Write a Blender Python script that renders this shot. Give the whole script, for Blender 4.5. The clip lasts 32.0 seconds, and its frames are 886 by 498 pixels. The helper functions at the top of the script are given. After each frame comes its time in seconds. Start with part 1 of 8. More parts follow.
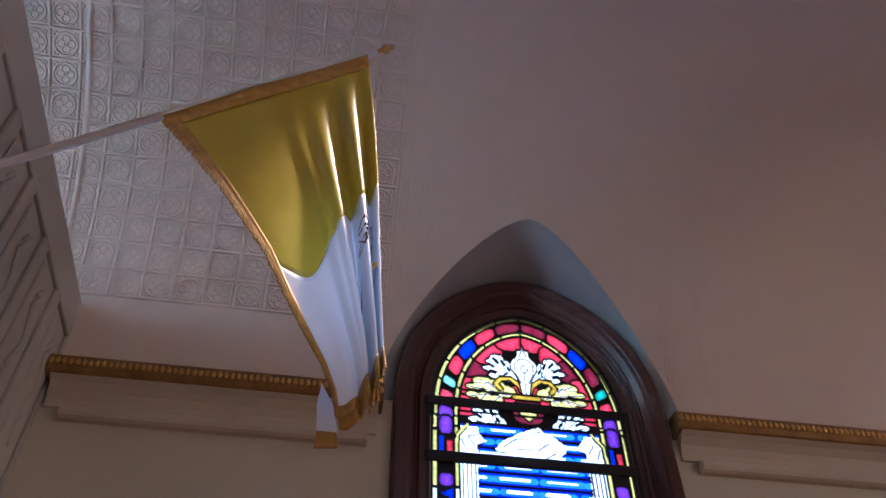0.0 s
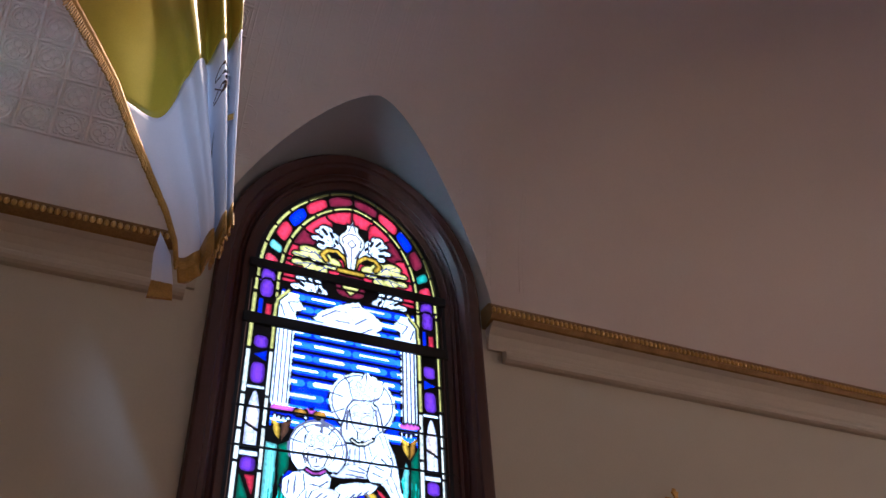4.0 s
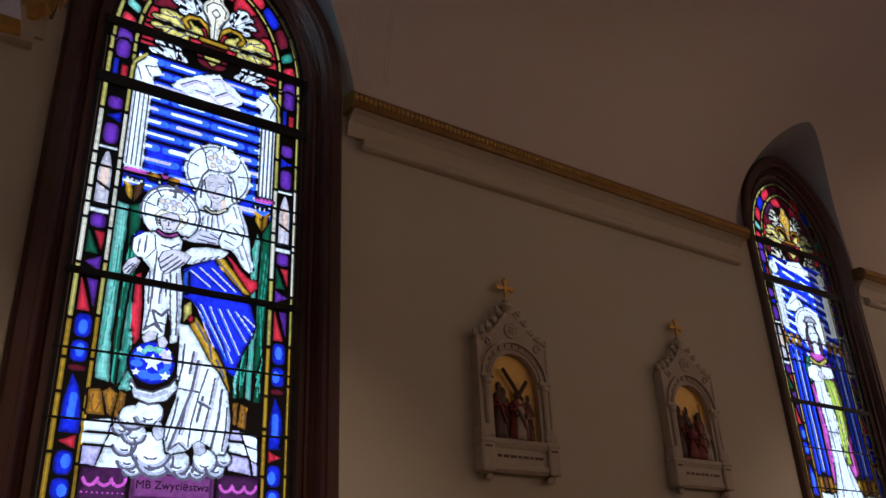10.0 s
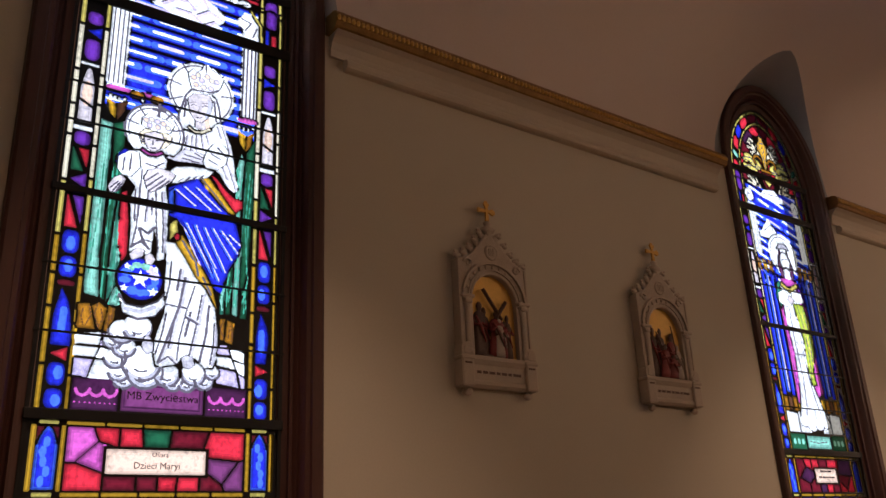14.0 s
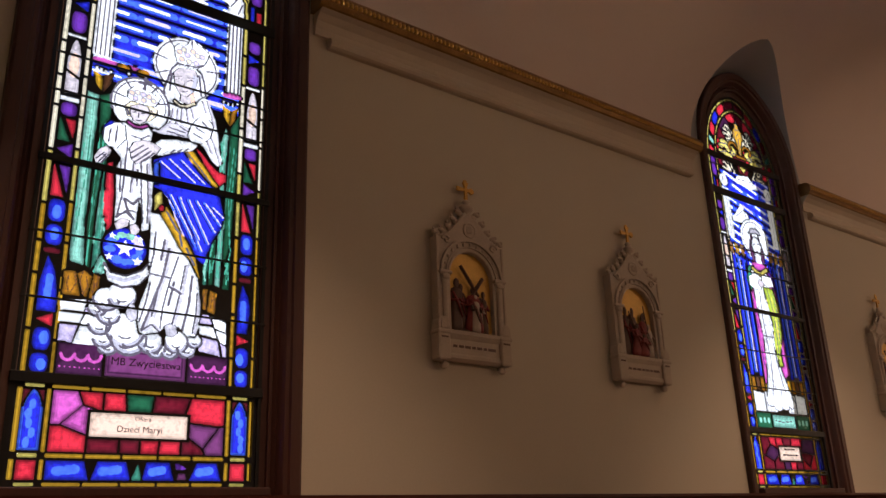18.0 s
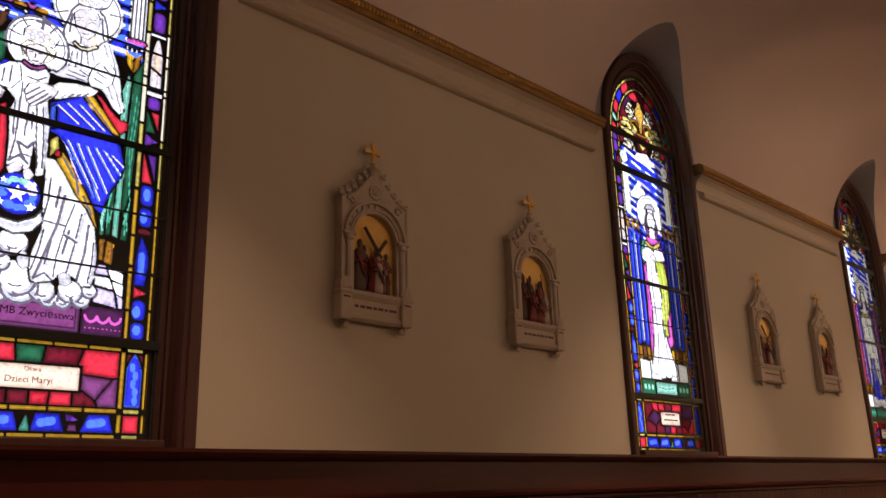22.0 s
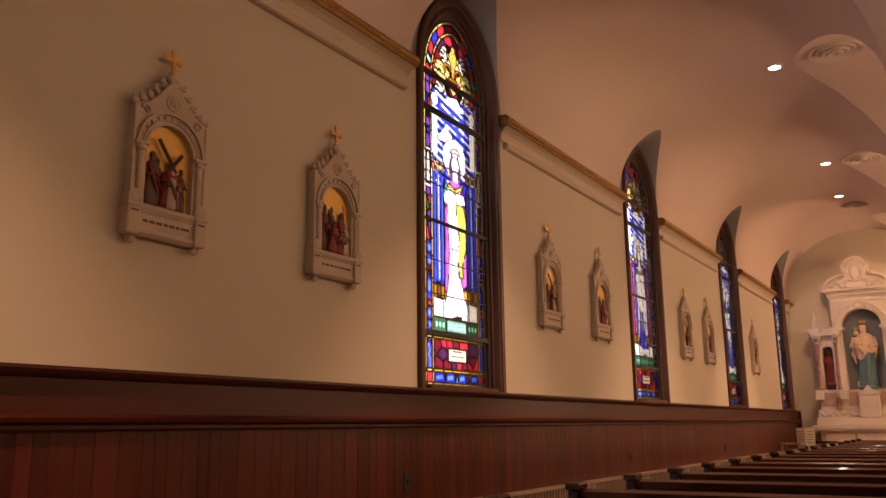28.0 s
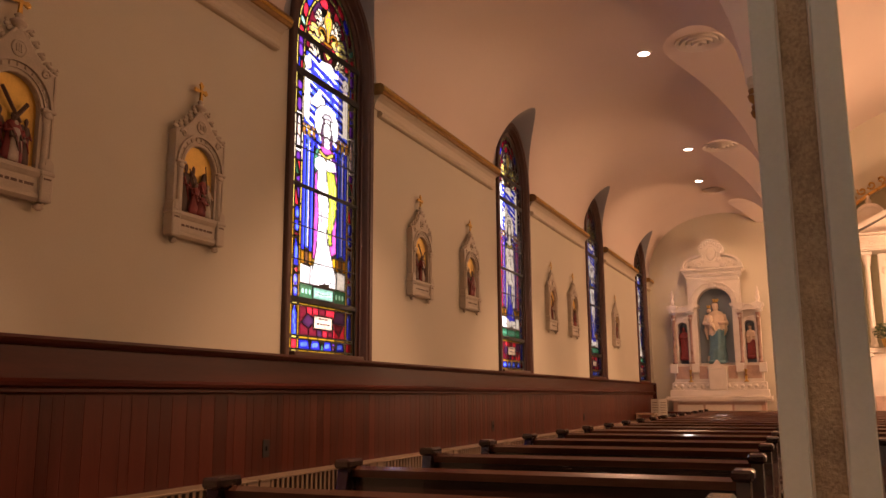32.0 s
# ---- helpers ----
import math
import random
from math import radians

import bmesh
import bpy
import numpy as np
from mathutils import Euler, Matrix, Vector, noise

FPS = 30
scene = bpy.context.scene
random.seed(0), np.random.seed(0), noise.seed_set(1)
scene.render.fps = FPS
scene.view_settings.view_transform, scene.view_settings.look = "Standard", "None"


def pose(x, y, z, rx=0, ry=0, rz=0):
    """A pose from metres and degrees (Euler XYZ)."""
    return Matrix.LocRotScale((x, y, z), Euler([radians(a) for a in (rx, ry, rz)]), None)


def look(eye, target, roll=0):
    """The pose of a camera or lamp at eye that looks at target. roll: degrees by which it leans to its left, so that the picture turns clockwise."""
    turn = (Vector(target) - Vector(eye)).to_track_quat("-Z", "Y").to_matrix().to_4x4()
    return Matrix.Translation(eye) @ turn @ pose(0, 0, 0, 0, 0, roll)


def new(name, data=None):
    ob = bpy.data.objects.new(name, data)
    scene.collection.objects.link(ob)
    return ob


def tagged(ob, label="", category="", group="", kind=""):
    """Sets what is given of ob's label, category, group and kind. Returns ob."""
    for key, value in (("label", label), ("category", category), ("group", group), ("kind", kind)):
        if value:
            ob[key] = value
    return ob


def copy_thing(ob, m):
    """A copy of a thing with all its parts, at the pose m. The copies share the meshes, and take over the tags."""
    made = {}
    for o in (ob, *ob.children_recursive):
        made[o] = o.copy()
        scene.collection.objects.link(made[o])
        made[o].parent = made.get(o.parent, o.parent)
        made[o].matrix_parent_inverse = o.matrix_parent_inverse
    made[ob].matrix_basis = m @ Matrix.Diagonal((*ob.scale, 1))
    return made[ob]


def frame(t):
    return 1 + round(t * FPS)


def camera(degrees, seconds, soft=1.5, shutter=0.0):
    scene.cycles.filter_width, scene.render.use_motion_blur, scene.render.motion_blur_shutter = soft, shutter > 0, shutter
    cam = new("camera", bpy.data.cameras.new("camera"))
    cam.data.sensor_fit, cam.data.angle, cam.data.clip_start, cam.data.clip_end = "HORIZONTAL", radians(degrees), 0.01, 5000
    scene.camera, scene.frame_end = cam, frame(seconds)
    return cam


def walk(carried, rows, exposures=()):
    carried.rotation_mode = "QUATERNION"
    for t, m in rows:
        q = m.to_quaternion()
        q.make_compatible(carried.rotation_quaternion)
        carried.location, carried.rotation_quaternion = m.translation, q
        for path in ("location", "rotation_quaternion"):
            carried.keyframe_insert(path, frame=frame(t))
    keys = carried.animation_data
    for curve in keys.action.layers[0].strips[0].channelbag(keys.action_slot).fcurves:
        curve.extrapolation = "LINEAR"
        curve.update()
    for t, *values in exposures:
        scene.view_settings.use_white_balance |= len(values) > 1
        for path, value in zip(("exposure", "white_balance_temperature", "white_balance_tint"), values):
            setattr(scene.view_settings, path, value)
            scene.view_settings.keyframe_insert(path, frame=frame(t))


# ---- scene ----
cam = camera(55.99, 32.0)
PATH = [
    (0, (3.181, -0.792, 1.622), (1.8561, -0.5750, 3.1043), -0.60),
    (0.5, (3.170, -0.804, 1.629), (1.8334, -0.5423, 3.0937), -0.96),
    (1, (3.159, -0.816, 1.636), (1.8108, -0.5018, 3.0797), -1.30),
    (1.5, (3.149, -0.828, 1.643), (1.7889, -0.4546, 3.0612), -1.63),
    (2, (3.140, -0.839, 1.648), (1.7703, -0.4040, 3.0389), -1.93),
    (2.5, (3.135, -0.850, 1.651), (1.7565, -0.3550, 3.0129), -2.27),
    (3, (3.134, -0.860, 1.651), (1.7468, -0.2999, 2.9779), -2.56),
    (3.5, (3.138, -0.869, 1.646), (1.7436, -0.2462, 2.9373), -2.88),
    (5.5, (3.174, -0.895, 1.609), (1.7588, -0.0703, 2.7570), -3.59),
    (6, (3.183, -0.892, 1.600), (1.7604, -0.0313, 2.7110), -3.35),
    (6.5, (3.192, -0.886, 1.589), (1.7624, 0.0085, 2.6645), -3.26),
    (7, (3.202, -0.879, 1.575), (1.7655, 0.0444, 2.6164), -3.15),
    (7.5, (3.213, -0.877, 1.559), (1.7691, 0.0722, 2.5674), -3.14),
    (8, (3.224, -0.877, 1.542), (1.7730, 0.0946, 2.5178), -3.09),
    (8.5, (3.234, -0.879, 1.527), (1.7759, 0.1140, 2.4705), -2.94),
    (9, (3.241, -0.879, 1.515), (1.7774, 0.1367, 2.4239), -2.88),
    (9.5, (3.246, -0.879, 1.505), (1.7768, 0.1584, 2.3801), -2.85),
    (10, (3.248, -0.880, 1.498), (1.7730, 0.1767, 2.3392), -2.75),
    (10.5, (3.249, -0.881, 1.490), (1.7677, 0.1908, 2.3014), -2.71),
    (11, (3.249, -0.886, 1.482), (1.7640, 0.2001, 2.2657), -2.70),
    (11.5, (3.251, -0.894, 1.473), (1.7634, 0.2063, 2.2326), -2.74),
    (12, (3.254, -0.902, 1.464), (1.7635, 0.2084, 2.2017), -2.76),
    (12.5, (3.259, -0.908, 1.456), (1.7637, 0.2078, 2.1763), -2.82),
    (13, (3.265, -0.913, 1.450), (1.7668, 0.2092, 2.1549), -2.82),
    (13.5, (3.271, -0.916, 1.443), (1.7704, 0.2093, 2.1367), -2.84),
    (14, (3.279, -0.920, 1.435), (1.7751, 0.2078, 2.1192), -2.77),
    (14.5, (3.287, -0.926, 1.428), (1.7813, 0.2035, 2.1042), -2.71),
    (16.5, (3.324, -0.955, 1.399), (1.8226, 0.1947, 2.0515), -2.36),
    (17, (3.335, -0.959, 1.391), (1.8364, 0.1960, 2.0392), -2.29),
    (17.5, (3.347, -0.962, 1.382), (1.8518, 0.1992, 2.0276), -2.26),
    (18, (3.360, -0.963, 1.373), (1.8700, 0.2066, 2.0150), -2.14),
    (18.5, (3.372, -0.965, 1.365), (1.8893, 0.2157, 2.0033), -2.17),
    (19, (3.384, -0.968, 1.360), (1.9101, 0.2262, 1.9922), -2.12),
    (19.5, (3.395, -0.972, 1.356), (1.9322, 0.2397, 1.9809), -2.00),
    (20, (3.404, -0.976, 1.354), (1.9551, 0.2577, 1.9680), -2.00),
    (20.5, (3.410, -0.980, 1.353), (1.9791, 0.2810, 1.9546), -1.92),
    (21, (3.413, -0.983, 1.350), (2.0031, 0.3091, 1.9367), -1.88),
    (21.5, (3.410, -0.986, 1.346), (2.0235, 0.3363, 1.9181), -1.73),
    (22, (3.405, -0.990, 1.339), (2.0415, 0.3636, 1.8954), -1.68),
    (22.5, (3.396, -0.994, 1.329), (2.0580, 0.3907, 1.8709), -1.58),
    (23, (3.386, -0.997, 1.319), (2.0745, 0.4174, 1.8467), -1.49),
    (23.5, (3.377, -1.000, 1.309), (2.0929, 0.4443, 1.8232), -1.42),
    (24, (3.370, -1.001, 1.299), (2.1135, 0.4716, 1.8006), -1.23),
    (24.5, (3.367, -1.001, 1.290), (2.1382, 0.4989, 1.7808), -1.13),
    (25, (3.368, -0.998, 1.283), (2.1687, 0.5294, 1.7625), -1.03),
    (25.5, (3.373, -0.991, 1.277), (2.2023, 0.5610, 1.7469), -1.01),
    (27.5, (3.409, -0.954, 1.261), (2.3512, 0.6885, 1.6895), -0.58),
    (28, (3.419, -0.946, 1.258), (2.3902, 0.7175, 1.6768), -0.69),
    (28.5, (3.430, -0.939, 1.256), (2.4308, 0.7448, 1.6636), -0.54),
    (29, (3.441, -0.933, 1.253), (2.4711, 0.7695, 1.6515), -0.36),
    (29.5, (3.453, -0.929, 1.251), (2.5118, 0.7931, 1.6386), -0.21),
    (30, (3.463, -0.924, 1.247), (2.5516, 0.8159, 1.6250), 0.03),
    (30.5, (3.474, -0.918, 1.243), (2.5922, 0.8385, 1.6130), 0.10),
    (31, (3.483, -0.913, 1.239), (2.6341, 0.8609, 1.6023), -0.07),
    (31.5, (3.492, -0.908, 1.236), (2.6769, 0.8828, 1.5925), -0.08),
    (32, (3.500, -0.904, 1.233), (2.7188, 0.9033, 1.5826), -0.34),
]
EXPOSURES = [(0, 0.5, 4350, 8), (4, 0.22, 4450, 7), (7.5, -0.2, 4850, 6), (9.2, -0.58, 5000, 6), (10.3, -0.8, 5100, 6), (12, -0.43, 5500, 9), (16, -0.48, 5800, 10), (20, -0.5, 6100, 12), (22, -0.26, 6200, 13), (24, 0.3, 6500, 14), (25, 0.37, 6650, 16), (28, 0.42, 7150, 22), (32, 0.46, 7300, 24)]
walk(cam, [(t, look(eye, target, roll)) for t, eye, target, roll in PATH], EXPOSURES)

# ---- plan, in metres: x from the aisle wall into the room, y along the wall towards the altar ----
PERIOD, FIRST = 4.71, 0.165
WINDOWS = [0.155, 4.88, 9.585, 14.29, 19.0]
PILLARS = [FIRST + PERIOD * (n + 0.5) for n in range(4)]
SILL, SPRING, CROWN = 1.54, 4.07, 5.66
REAR, BACK, END = -2.06, -6.0, 20.25
AISLE = 3.5                     # centre line of the pillars
MID, HALF = 1.85, 1.85          # middle and half width of the aisle vault
GLASS_X, GLASS_HALF, GLASS_LOW, GLASS_SPRING, GLASS_RISE = -0.06, 0.51, 1.57, 4.05, 0.73

# ---- world and light ----
world = bpy.data.worlds.new("world")
scene.world = world
world.use_nodes = True
wn = world.node_tree.nodes
sky = wn.new("ShaderNodeTexSky")
sky.sky_type, sky.sun_disc, sky.sun_elevation, sky.sun_rotation = "NISHITA", False, radians(38), radians(200)
world.node_tree.links.new(sky.outputs[0], wn["Background"].inputs[0])
wn["Background"].inputs[1].default_value = 0.08

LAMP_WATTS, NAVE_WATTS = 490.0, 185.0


def lamp(name, where, watts, size, color, spread=None, spot=None, blend=0.4):
    data = bpy.data.lights.new(name, "SPOT" if spot else "AREA")
    data.energy, data.color = watts, color
    if spot:
        data.spot_size, data.spot_blend, data.shadow_soft_size = radians(spot), blend, size
    else:
        data.shape, data.size = "DISK", size
        if spread:
            data.spread = radians(spread)
    ob = new(name, data)
    ob.matrix_world = pose(*where)
    return ob


WARM = (1.0, 0.62, 0.37)
LAMPS = [(1.84, 0.1, "a"), (1.84, 4.875, "b"), (1.84, 9.61, "c"), (1.80, 14.31, "d"), (1.71, 16.75, "e")]
for lx, ly, mark in LAMPS:
    beam = lamp("downlight_beam", (lx, ly, 5.58), LAMP_WATTS * (0.34 if mark == "e" else 1.0 if mark == "a" else 1), 0.06, WARM, spot=73, blend=0.55)
    if mark == "e":
        beam.matrix_world = look((lx, ly, 5.56), (1.6, 20.1, 2.4))
# unseen point lights in the nave, added to brighten the aisle and vault
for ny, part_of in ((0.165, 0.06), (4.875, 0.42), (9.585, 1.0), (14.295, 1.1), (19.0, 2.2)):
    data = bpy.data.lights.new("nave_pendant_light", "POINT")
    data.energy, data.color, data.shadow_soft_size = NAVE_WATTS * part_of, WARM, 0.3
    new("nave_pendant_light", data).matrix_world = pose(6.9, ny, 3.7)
# daylight from a window at the back of the aisle, over the top of the panelled screen
lamp("rear_window_light", (2.0, -5.7, 4.95, 87, 0, 180), 1100, 0.4, (0.70, 0.85, 1.0))
# unseen cool fill from behind the camera, added for the pillars and vault
lamp("nave_door_light", (6.3, -5.6, 3.2, 90, 0, 180), 70, 1.6, (0.74, 0.88, 1.0))
# narrow unseen spot added to brighten the flag; its source is unknown
rear = lamp("nave_window_light", (7.4, -1.6, 2.9), 260, 0.2, (0.80, 0.90, 1.0), spot=8.0, blend=0.8)
rear.matrix_world = look((7.4, -1.6, 2.9), (1.6, -0.72, 3.25))


# ---- materials ----
def nodes_of(name):
    m = bpy.data.materials.new(name)
    m.use_nodes = True
    return m, m.node_tree.nodes, m.node_tree.links


def surface(name, color, rough=0.6, metal=0.0, vary=0.12, scale=3.0, fine=60.0, bump=0.05, stretch=(1, 1, 1), coat=0.0, island=0.0, second=None):
    """A painted, wooden or stone surface: broad and fine variation of colour and gloss, and a fine relief."""
    m, n, l = nodes_of(name)
    p = n["Principled BSDF"]
    where = n.new("ShaderNodeTexCoord")
    lay = n.new("ShaderNodeMapping")
    lay.inputs["Scale"].default_value = stretch
    l.new(where.outputs["Object"], lay.inputs[0])
    broad, grain = n.new("ShaderNodeTexNoise"), n.new("ShaderNodeTexNoise")
    broad.inputs["Scale"].default_value, grain.inputs["Scale"].default_value = scale, fine
    broad.inputs["Detail"].default_value, grain.inputs["Detail"].default_value = 5, 4
    l.new(lay.outputs[0], broad.inputs["Vector"])
    l.new(lay.outputs[0], grain.inputs["Vector"])
    add = n.new("ShaderNodeMath")
    add.operation = "MULTIPLY_ADD"
    add.inputs[1].default_value = 0.6
    half = n.new("ShaderNodeMath")
    half.operation = "MULTIPLY"
    half.inputs[1].default_value = 0.4
    l.new(grain.outputs[0], half.inputs[0])
    l.new(broad.outputs[0], add.inputs[0])
    l.new(half.outputs[0], add.inputs[2])
    fac = add.outputs[0]
    if island:
        info = n.new("ShaderNodeObjectInfo")
        shift = n.new("ShaderNodeMath")
        shift.operation, shift.inputs[1].default_value = "MULTIPLY", 37.0
        l.new(info.outputs["Random"], shift.inputs[0])
        l.new(shift.outputs[0], lay.inputs["Location"])
        more = n.new("ShaderNodeMath")
        more.operation = "MULTIPLY_ADD"
        more.inputs[1].default_value = island
        l.new(info.outputs["Random"], more.inputs[0])
        l.new(fac, more.inputs[2])
        fac = more.outputs[0]
    ramp = n.new("ShaderNodeValToRGB")
    ramp.color_ramp.elements[0].position, ramp.color_ramp.elements[1].position = 0.3, 0.7 + island
    dark = second or [c * (1 - vary) for c in color]
    ramp.color_ramp.elements[0].color = (*dark, 1)
    ramp.color_ramp.elements[1].color = (*[min(1, c * (1 + vary * 0.6)) for c in color], 1)
    l.new(fac, ramp.inputs[0])
    l.new(ramp.outputs[0], p.inputs["Base Color"])
    gloss = n.new("ShaderNodeMapRange")
    gloss.inputs["To Min"].default_value, gloss.inputs["To Max"].default_value = max(0.03, rough - 0.12), min(1, rough + 0.12)
    l.new(broad.outputs[0], gloss.inputs[0])
    l.new(gloss.outputs[0], p.inputs["Roughness"])
    p.inputs["Metallic"].default_value = metal
    p.inputs["Coat Weight"].default_value = coat
    if bump:
        b = n.new("ShaderNodeBump")
        b.inputs["Strength"].default_value, b.inputs["Distance"].default_value = bump, 0.01
        l.new(grain.outputs[0], b.inputs["Height"])
        l.new(b.outputs[0], p.inputs["Normal"])
    return m


def glow(name, color, strength):
    m, n, l = nodes_of(name)
    n.remove(n["Principled BSDF"])
    e = n.new("ShaderNodeEmission")
    e.inputs[0].default_value, e.inputs[1].default_value = (*color, 1), strength
    l.new(e.outputs[0], n["Material Output"].inputs[0])
    return m


def stained(name, color, streak=0.35):
    """Coloured antique glass: lets daylight through, tinted and uneven, with a little gloss."""
    m, n, l = nodes_of(name)
    n.remove(n["Principled BSDF"])
    where, noisy, fine = n.new("ShaderNodeTexCoord"), n.new("ShaderNodeTexNoise"), n.new("ShaderNodeTexNoise")
    noisy.inputs["Scale"].default_value, fine.inputs["Scale"].default_value = 9, 55
    noisy.inputs["Detail"].default_value = 3
    l.new(where.outputs["Object"], noisy.inputs["Vector"])
    l.new(where.outputs["Object"], fine.inputs["Vector"])
    info, s1, s2 = n.new("ShaderNodeObjectInfo"), n.new("ShaderNodeMath"), n.new("ShaderNodeMath")
    s1.operation = s2.operation = "MULTIPLY_ADD"
    s1.inputs[1].default_value, s2.inputs[1].default_value = 0.35, 0.45
    l.new(info.outputs["Random"], s1.inputs[0])
    l.new(noisy.outputs[0], s2.inputs[0])
    l.new(fine.outputs[0], s1.inputs[2])
    l.new(s1.outputs[0], s2.inputs[2])
    ramp = n.new("ShaderNodeValToRGB")
    ramp.color_ramp.elements[0].position, ramp.color_ramp.elements[1].position = 0.45, 1.0
    ramp.color_ramp.elements[0].color = (*[c * (1 - streak) for c in color], 1)
    ramp.color_ramp.elements[1].color = (*[min(1, c * 1.2 + 0.004) for c in color], 1)
    l.new(s2.outputs[0], ramp.inputs[0])
    t, g, mix = n.new("ShaderNodeBsdfTransparent"), n.new("ShaderNodeBsdfGlossy"), n.new("ShaderNodeMixShader")
    g.inputs["Roughness"].default_value = 0.12
    mix.inputs[0].default_value = 0.015
    l.new(ramp.outputs[0], t.inputs[0])
    l.new(t.outputs[0], mix.inputs[1])
    l.new(g.outputs[0], mix.inputs[2])
    l.new(mix.outputs[0], n["Material Output"].inputs[0])
    return m


PLASTER = surface("wall_plaster", (0.585, 0.53, 0.42), 0.75, vary=0.06, scale=0.8, fine=90, bump=0.06)
VAULT = surface("ceiling_paint", (0.67, 0.55, 0.475), 0.7, vary=0.05, scale=0.6, fine=70, bump=0.05)
# one blue-grey for the window reveals, darker than wall and vault
SOFFIT = surface("reveal_grey", (0.30, 0.31, 0.33), 0.7, vary=0.06, scale=1.5, fine=80)
TRIM = surface("cornice_paint", (0.56, 0.48, 0.37), 0.6, vary=0.08, scale=3)
GOLD = surface("gold_leaf", (0.66, 0.40, 0.10), 0.34, 0.75, vary=0.3, scale=12, fine=160, bump=0.15)
DULLGOLD = surface("brown_gilding", (0.30, 0.165, 0.045), 0.42, 0.55, vary=0.4, scale=10, fine=120, bump=0.15)
MAHOGANY = surface("red_mahogany", (0.074, 0.014, 0.007), 0.36, vary=0.55, scale=2.0, fine=26, bump=0.05, stretch=(7, 7, 0.5), coat=0.08, island=0.5)
RAILWOOD = surface("mahogany_rail", (0.068, 0.013, 0.007), 0.4, vary=0.3, scale=2.0, fine=26, bump=0.05, stretch=(7, 0.5, 7), coat=0.1)
FRAMEWOOD = surface("dark_window_oak", (0.066, 0.021, 0.013), 0.5, vary=0.35, scale=2.2, fine=30, bump=0.08, stretch=(7, 7, 0.6), coat=0.03)
PEWWOOD = surface("dark_pew_oak", (0.030, 0.012, 0.009), 0.25, vary=0.4, scale=2.0, fine=30, bump=0.04, stretch=(0.6, 7, 7), coat=0.4, island=0.2)
LEAD = surface("lead_came", (0.025, 0.025, 0.028), 0.5, 0.5, vary=0.3, scale=20, fine=120)
IRON = surface("black_iron", (0.012, 0.012, 0.013), 0.5, 0.3, vary=0.3, scale=20)
FLOORING = surface("brown_floor", (0.16, 0.10, 0.07), 0.35, vary=0.2, scale=2)
STONE = surface("cast_plaster", (0.52, 0.44, 0.35), 0.7, vary=0.16, scale=9, fine=120, bump=0.2)
MARBLE = surface("white_marble", (0.68, 0.60, 0.52), 0.4, vary=0.16, scale=3, fine=50, bump=0.03)
SAGE = surface("sage_paint", (0.55, 0.56, 0.47), 0.55, vary=0.08, scale=2, fine=60)
for wood in (MAHOGANY, RAILWOOD):
    wood.node_tree.nodes["Principled BSDF"].inputs["Specular IOR Level"].default_value = 0.2
    wood.node_tree.nodes["Principled BSDF"].inputs["Coat Weight"].default_value = 0.02

PALETTE = {
    "white": (0.66, 0.68, 0.73), "pale": (0.43, 0.42, 0.50), "lilac": (0.47, 0.41, 0.66), "sky": (0.05, 0.115, 0.74), "trace": (0.30, 0.29, 0.34),
    "blue": (0.016, 0.020, 0.50), "navy": (0.006, 0.006, 0.17), "purple": (0.095, 0.020, 0.27), "plum": (0.045, 0.009, 0.045), "mauve": (0.13, 0.030, 0.12),
    "red": (0.50, 0.018, 0.038), "ruby": (0.11, 0.004, 0.014), "pink": (0.46, 0.08, 0.38), "green": (0.012, 0.085, 0.040), "lime": (0.30, 0.38, 0.04), "brown": (0.09, 0.035, 0.015), "teal": (0.05, 0.24, 0.17), "mint": (0.20, 0.46, 0.38),
    "amber": (0.33, 0.14, 0.008), "gold": (0.52, 0.29, 0.014), "yellow": (0.62, 0.52, 0.12), "cream": (0.60, 0.55, 0.42), "shell": (0.58, 0.42, 0.34), "ink": (0.008, 0.007, 0.012), "grey": (0.36, 0.36, 0.45), "dusk": (0.47, 0.43, 0.48), "shade": (0.09, 0.08, 0.11),
}
GLASS = {k: stained("stained_glass_" + k, c) for k, c in PALETTE.items()}
# the same glass with its colour darkened towards the leads, darkest step first
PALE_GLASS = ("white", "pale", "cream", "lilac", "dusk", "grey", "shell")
EDGE_TINTS = {k: [stained(f"edge_glass_{k}_{n}", [v * w for v in c], 0.5) for n, w in enumerate((0.6, 0.8, 0.93) if k in PALE_GLASS else (0.3, 0.55, 0.82))] for k, c in PALETTE.items()}


# ---- helpers of this scene ----
def link(name, me, material, parent=None, label="", smooth=False):
    if material and not me.materials:
        me.materials.append(material)
    ob = new(name, me)
    if parent:
        ob.parent = parent
    if label:
        tagged(ob, label)
    if smooth:
        me.shade_smooth()
    return ob


def part(name, bm, material, parent=None, label="", smooth=False):
    me = bpy.data.meshes.new(name)
    bmesh.ops.recalc_face_normals(bm, faces=bm.faces[:])
    bm.to_mesh(me)
    bm.free()
    return link(name, me, material, parent, label, smooth)


def empty(name, m, label, category, group="", kind=""):
    ob = new(name)
    ob.matrix_world = m
    return tagged(ob, label, category, group, kind)


def box(bm, lo, hi, bevel=0.0):
    made = bmesh.ops.create_cube(bm, size=1)
    vs = made["verts"]
    lo, hi = Vector(lo), Vector(hi)
    for v in vs:
        v.co = Vector(((v.co[k] + 0.5) * (hi[k] - lo[k]) + lo[k] for k in range(3)))
    if bevel:
        es = list({e for v in vs for e in v.link_edges})
        bmesh.ops.bevel(bm, geom=es, offset=bevel, segments=1, affect="EDGES")
    return bm


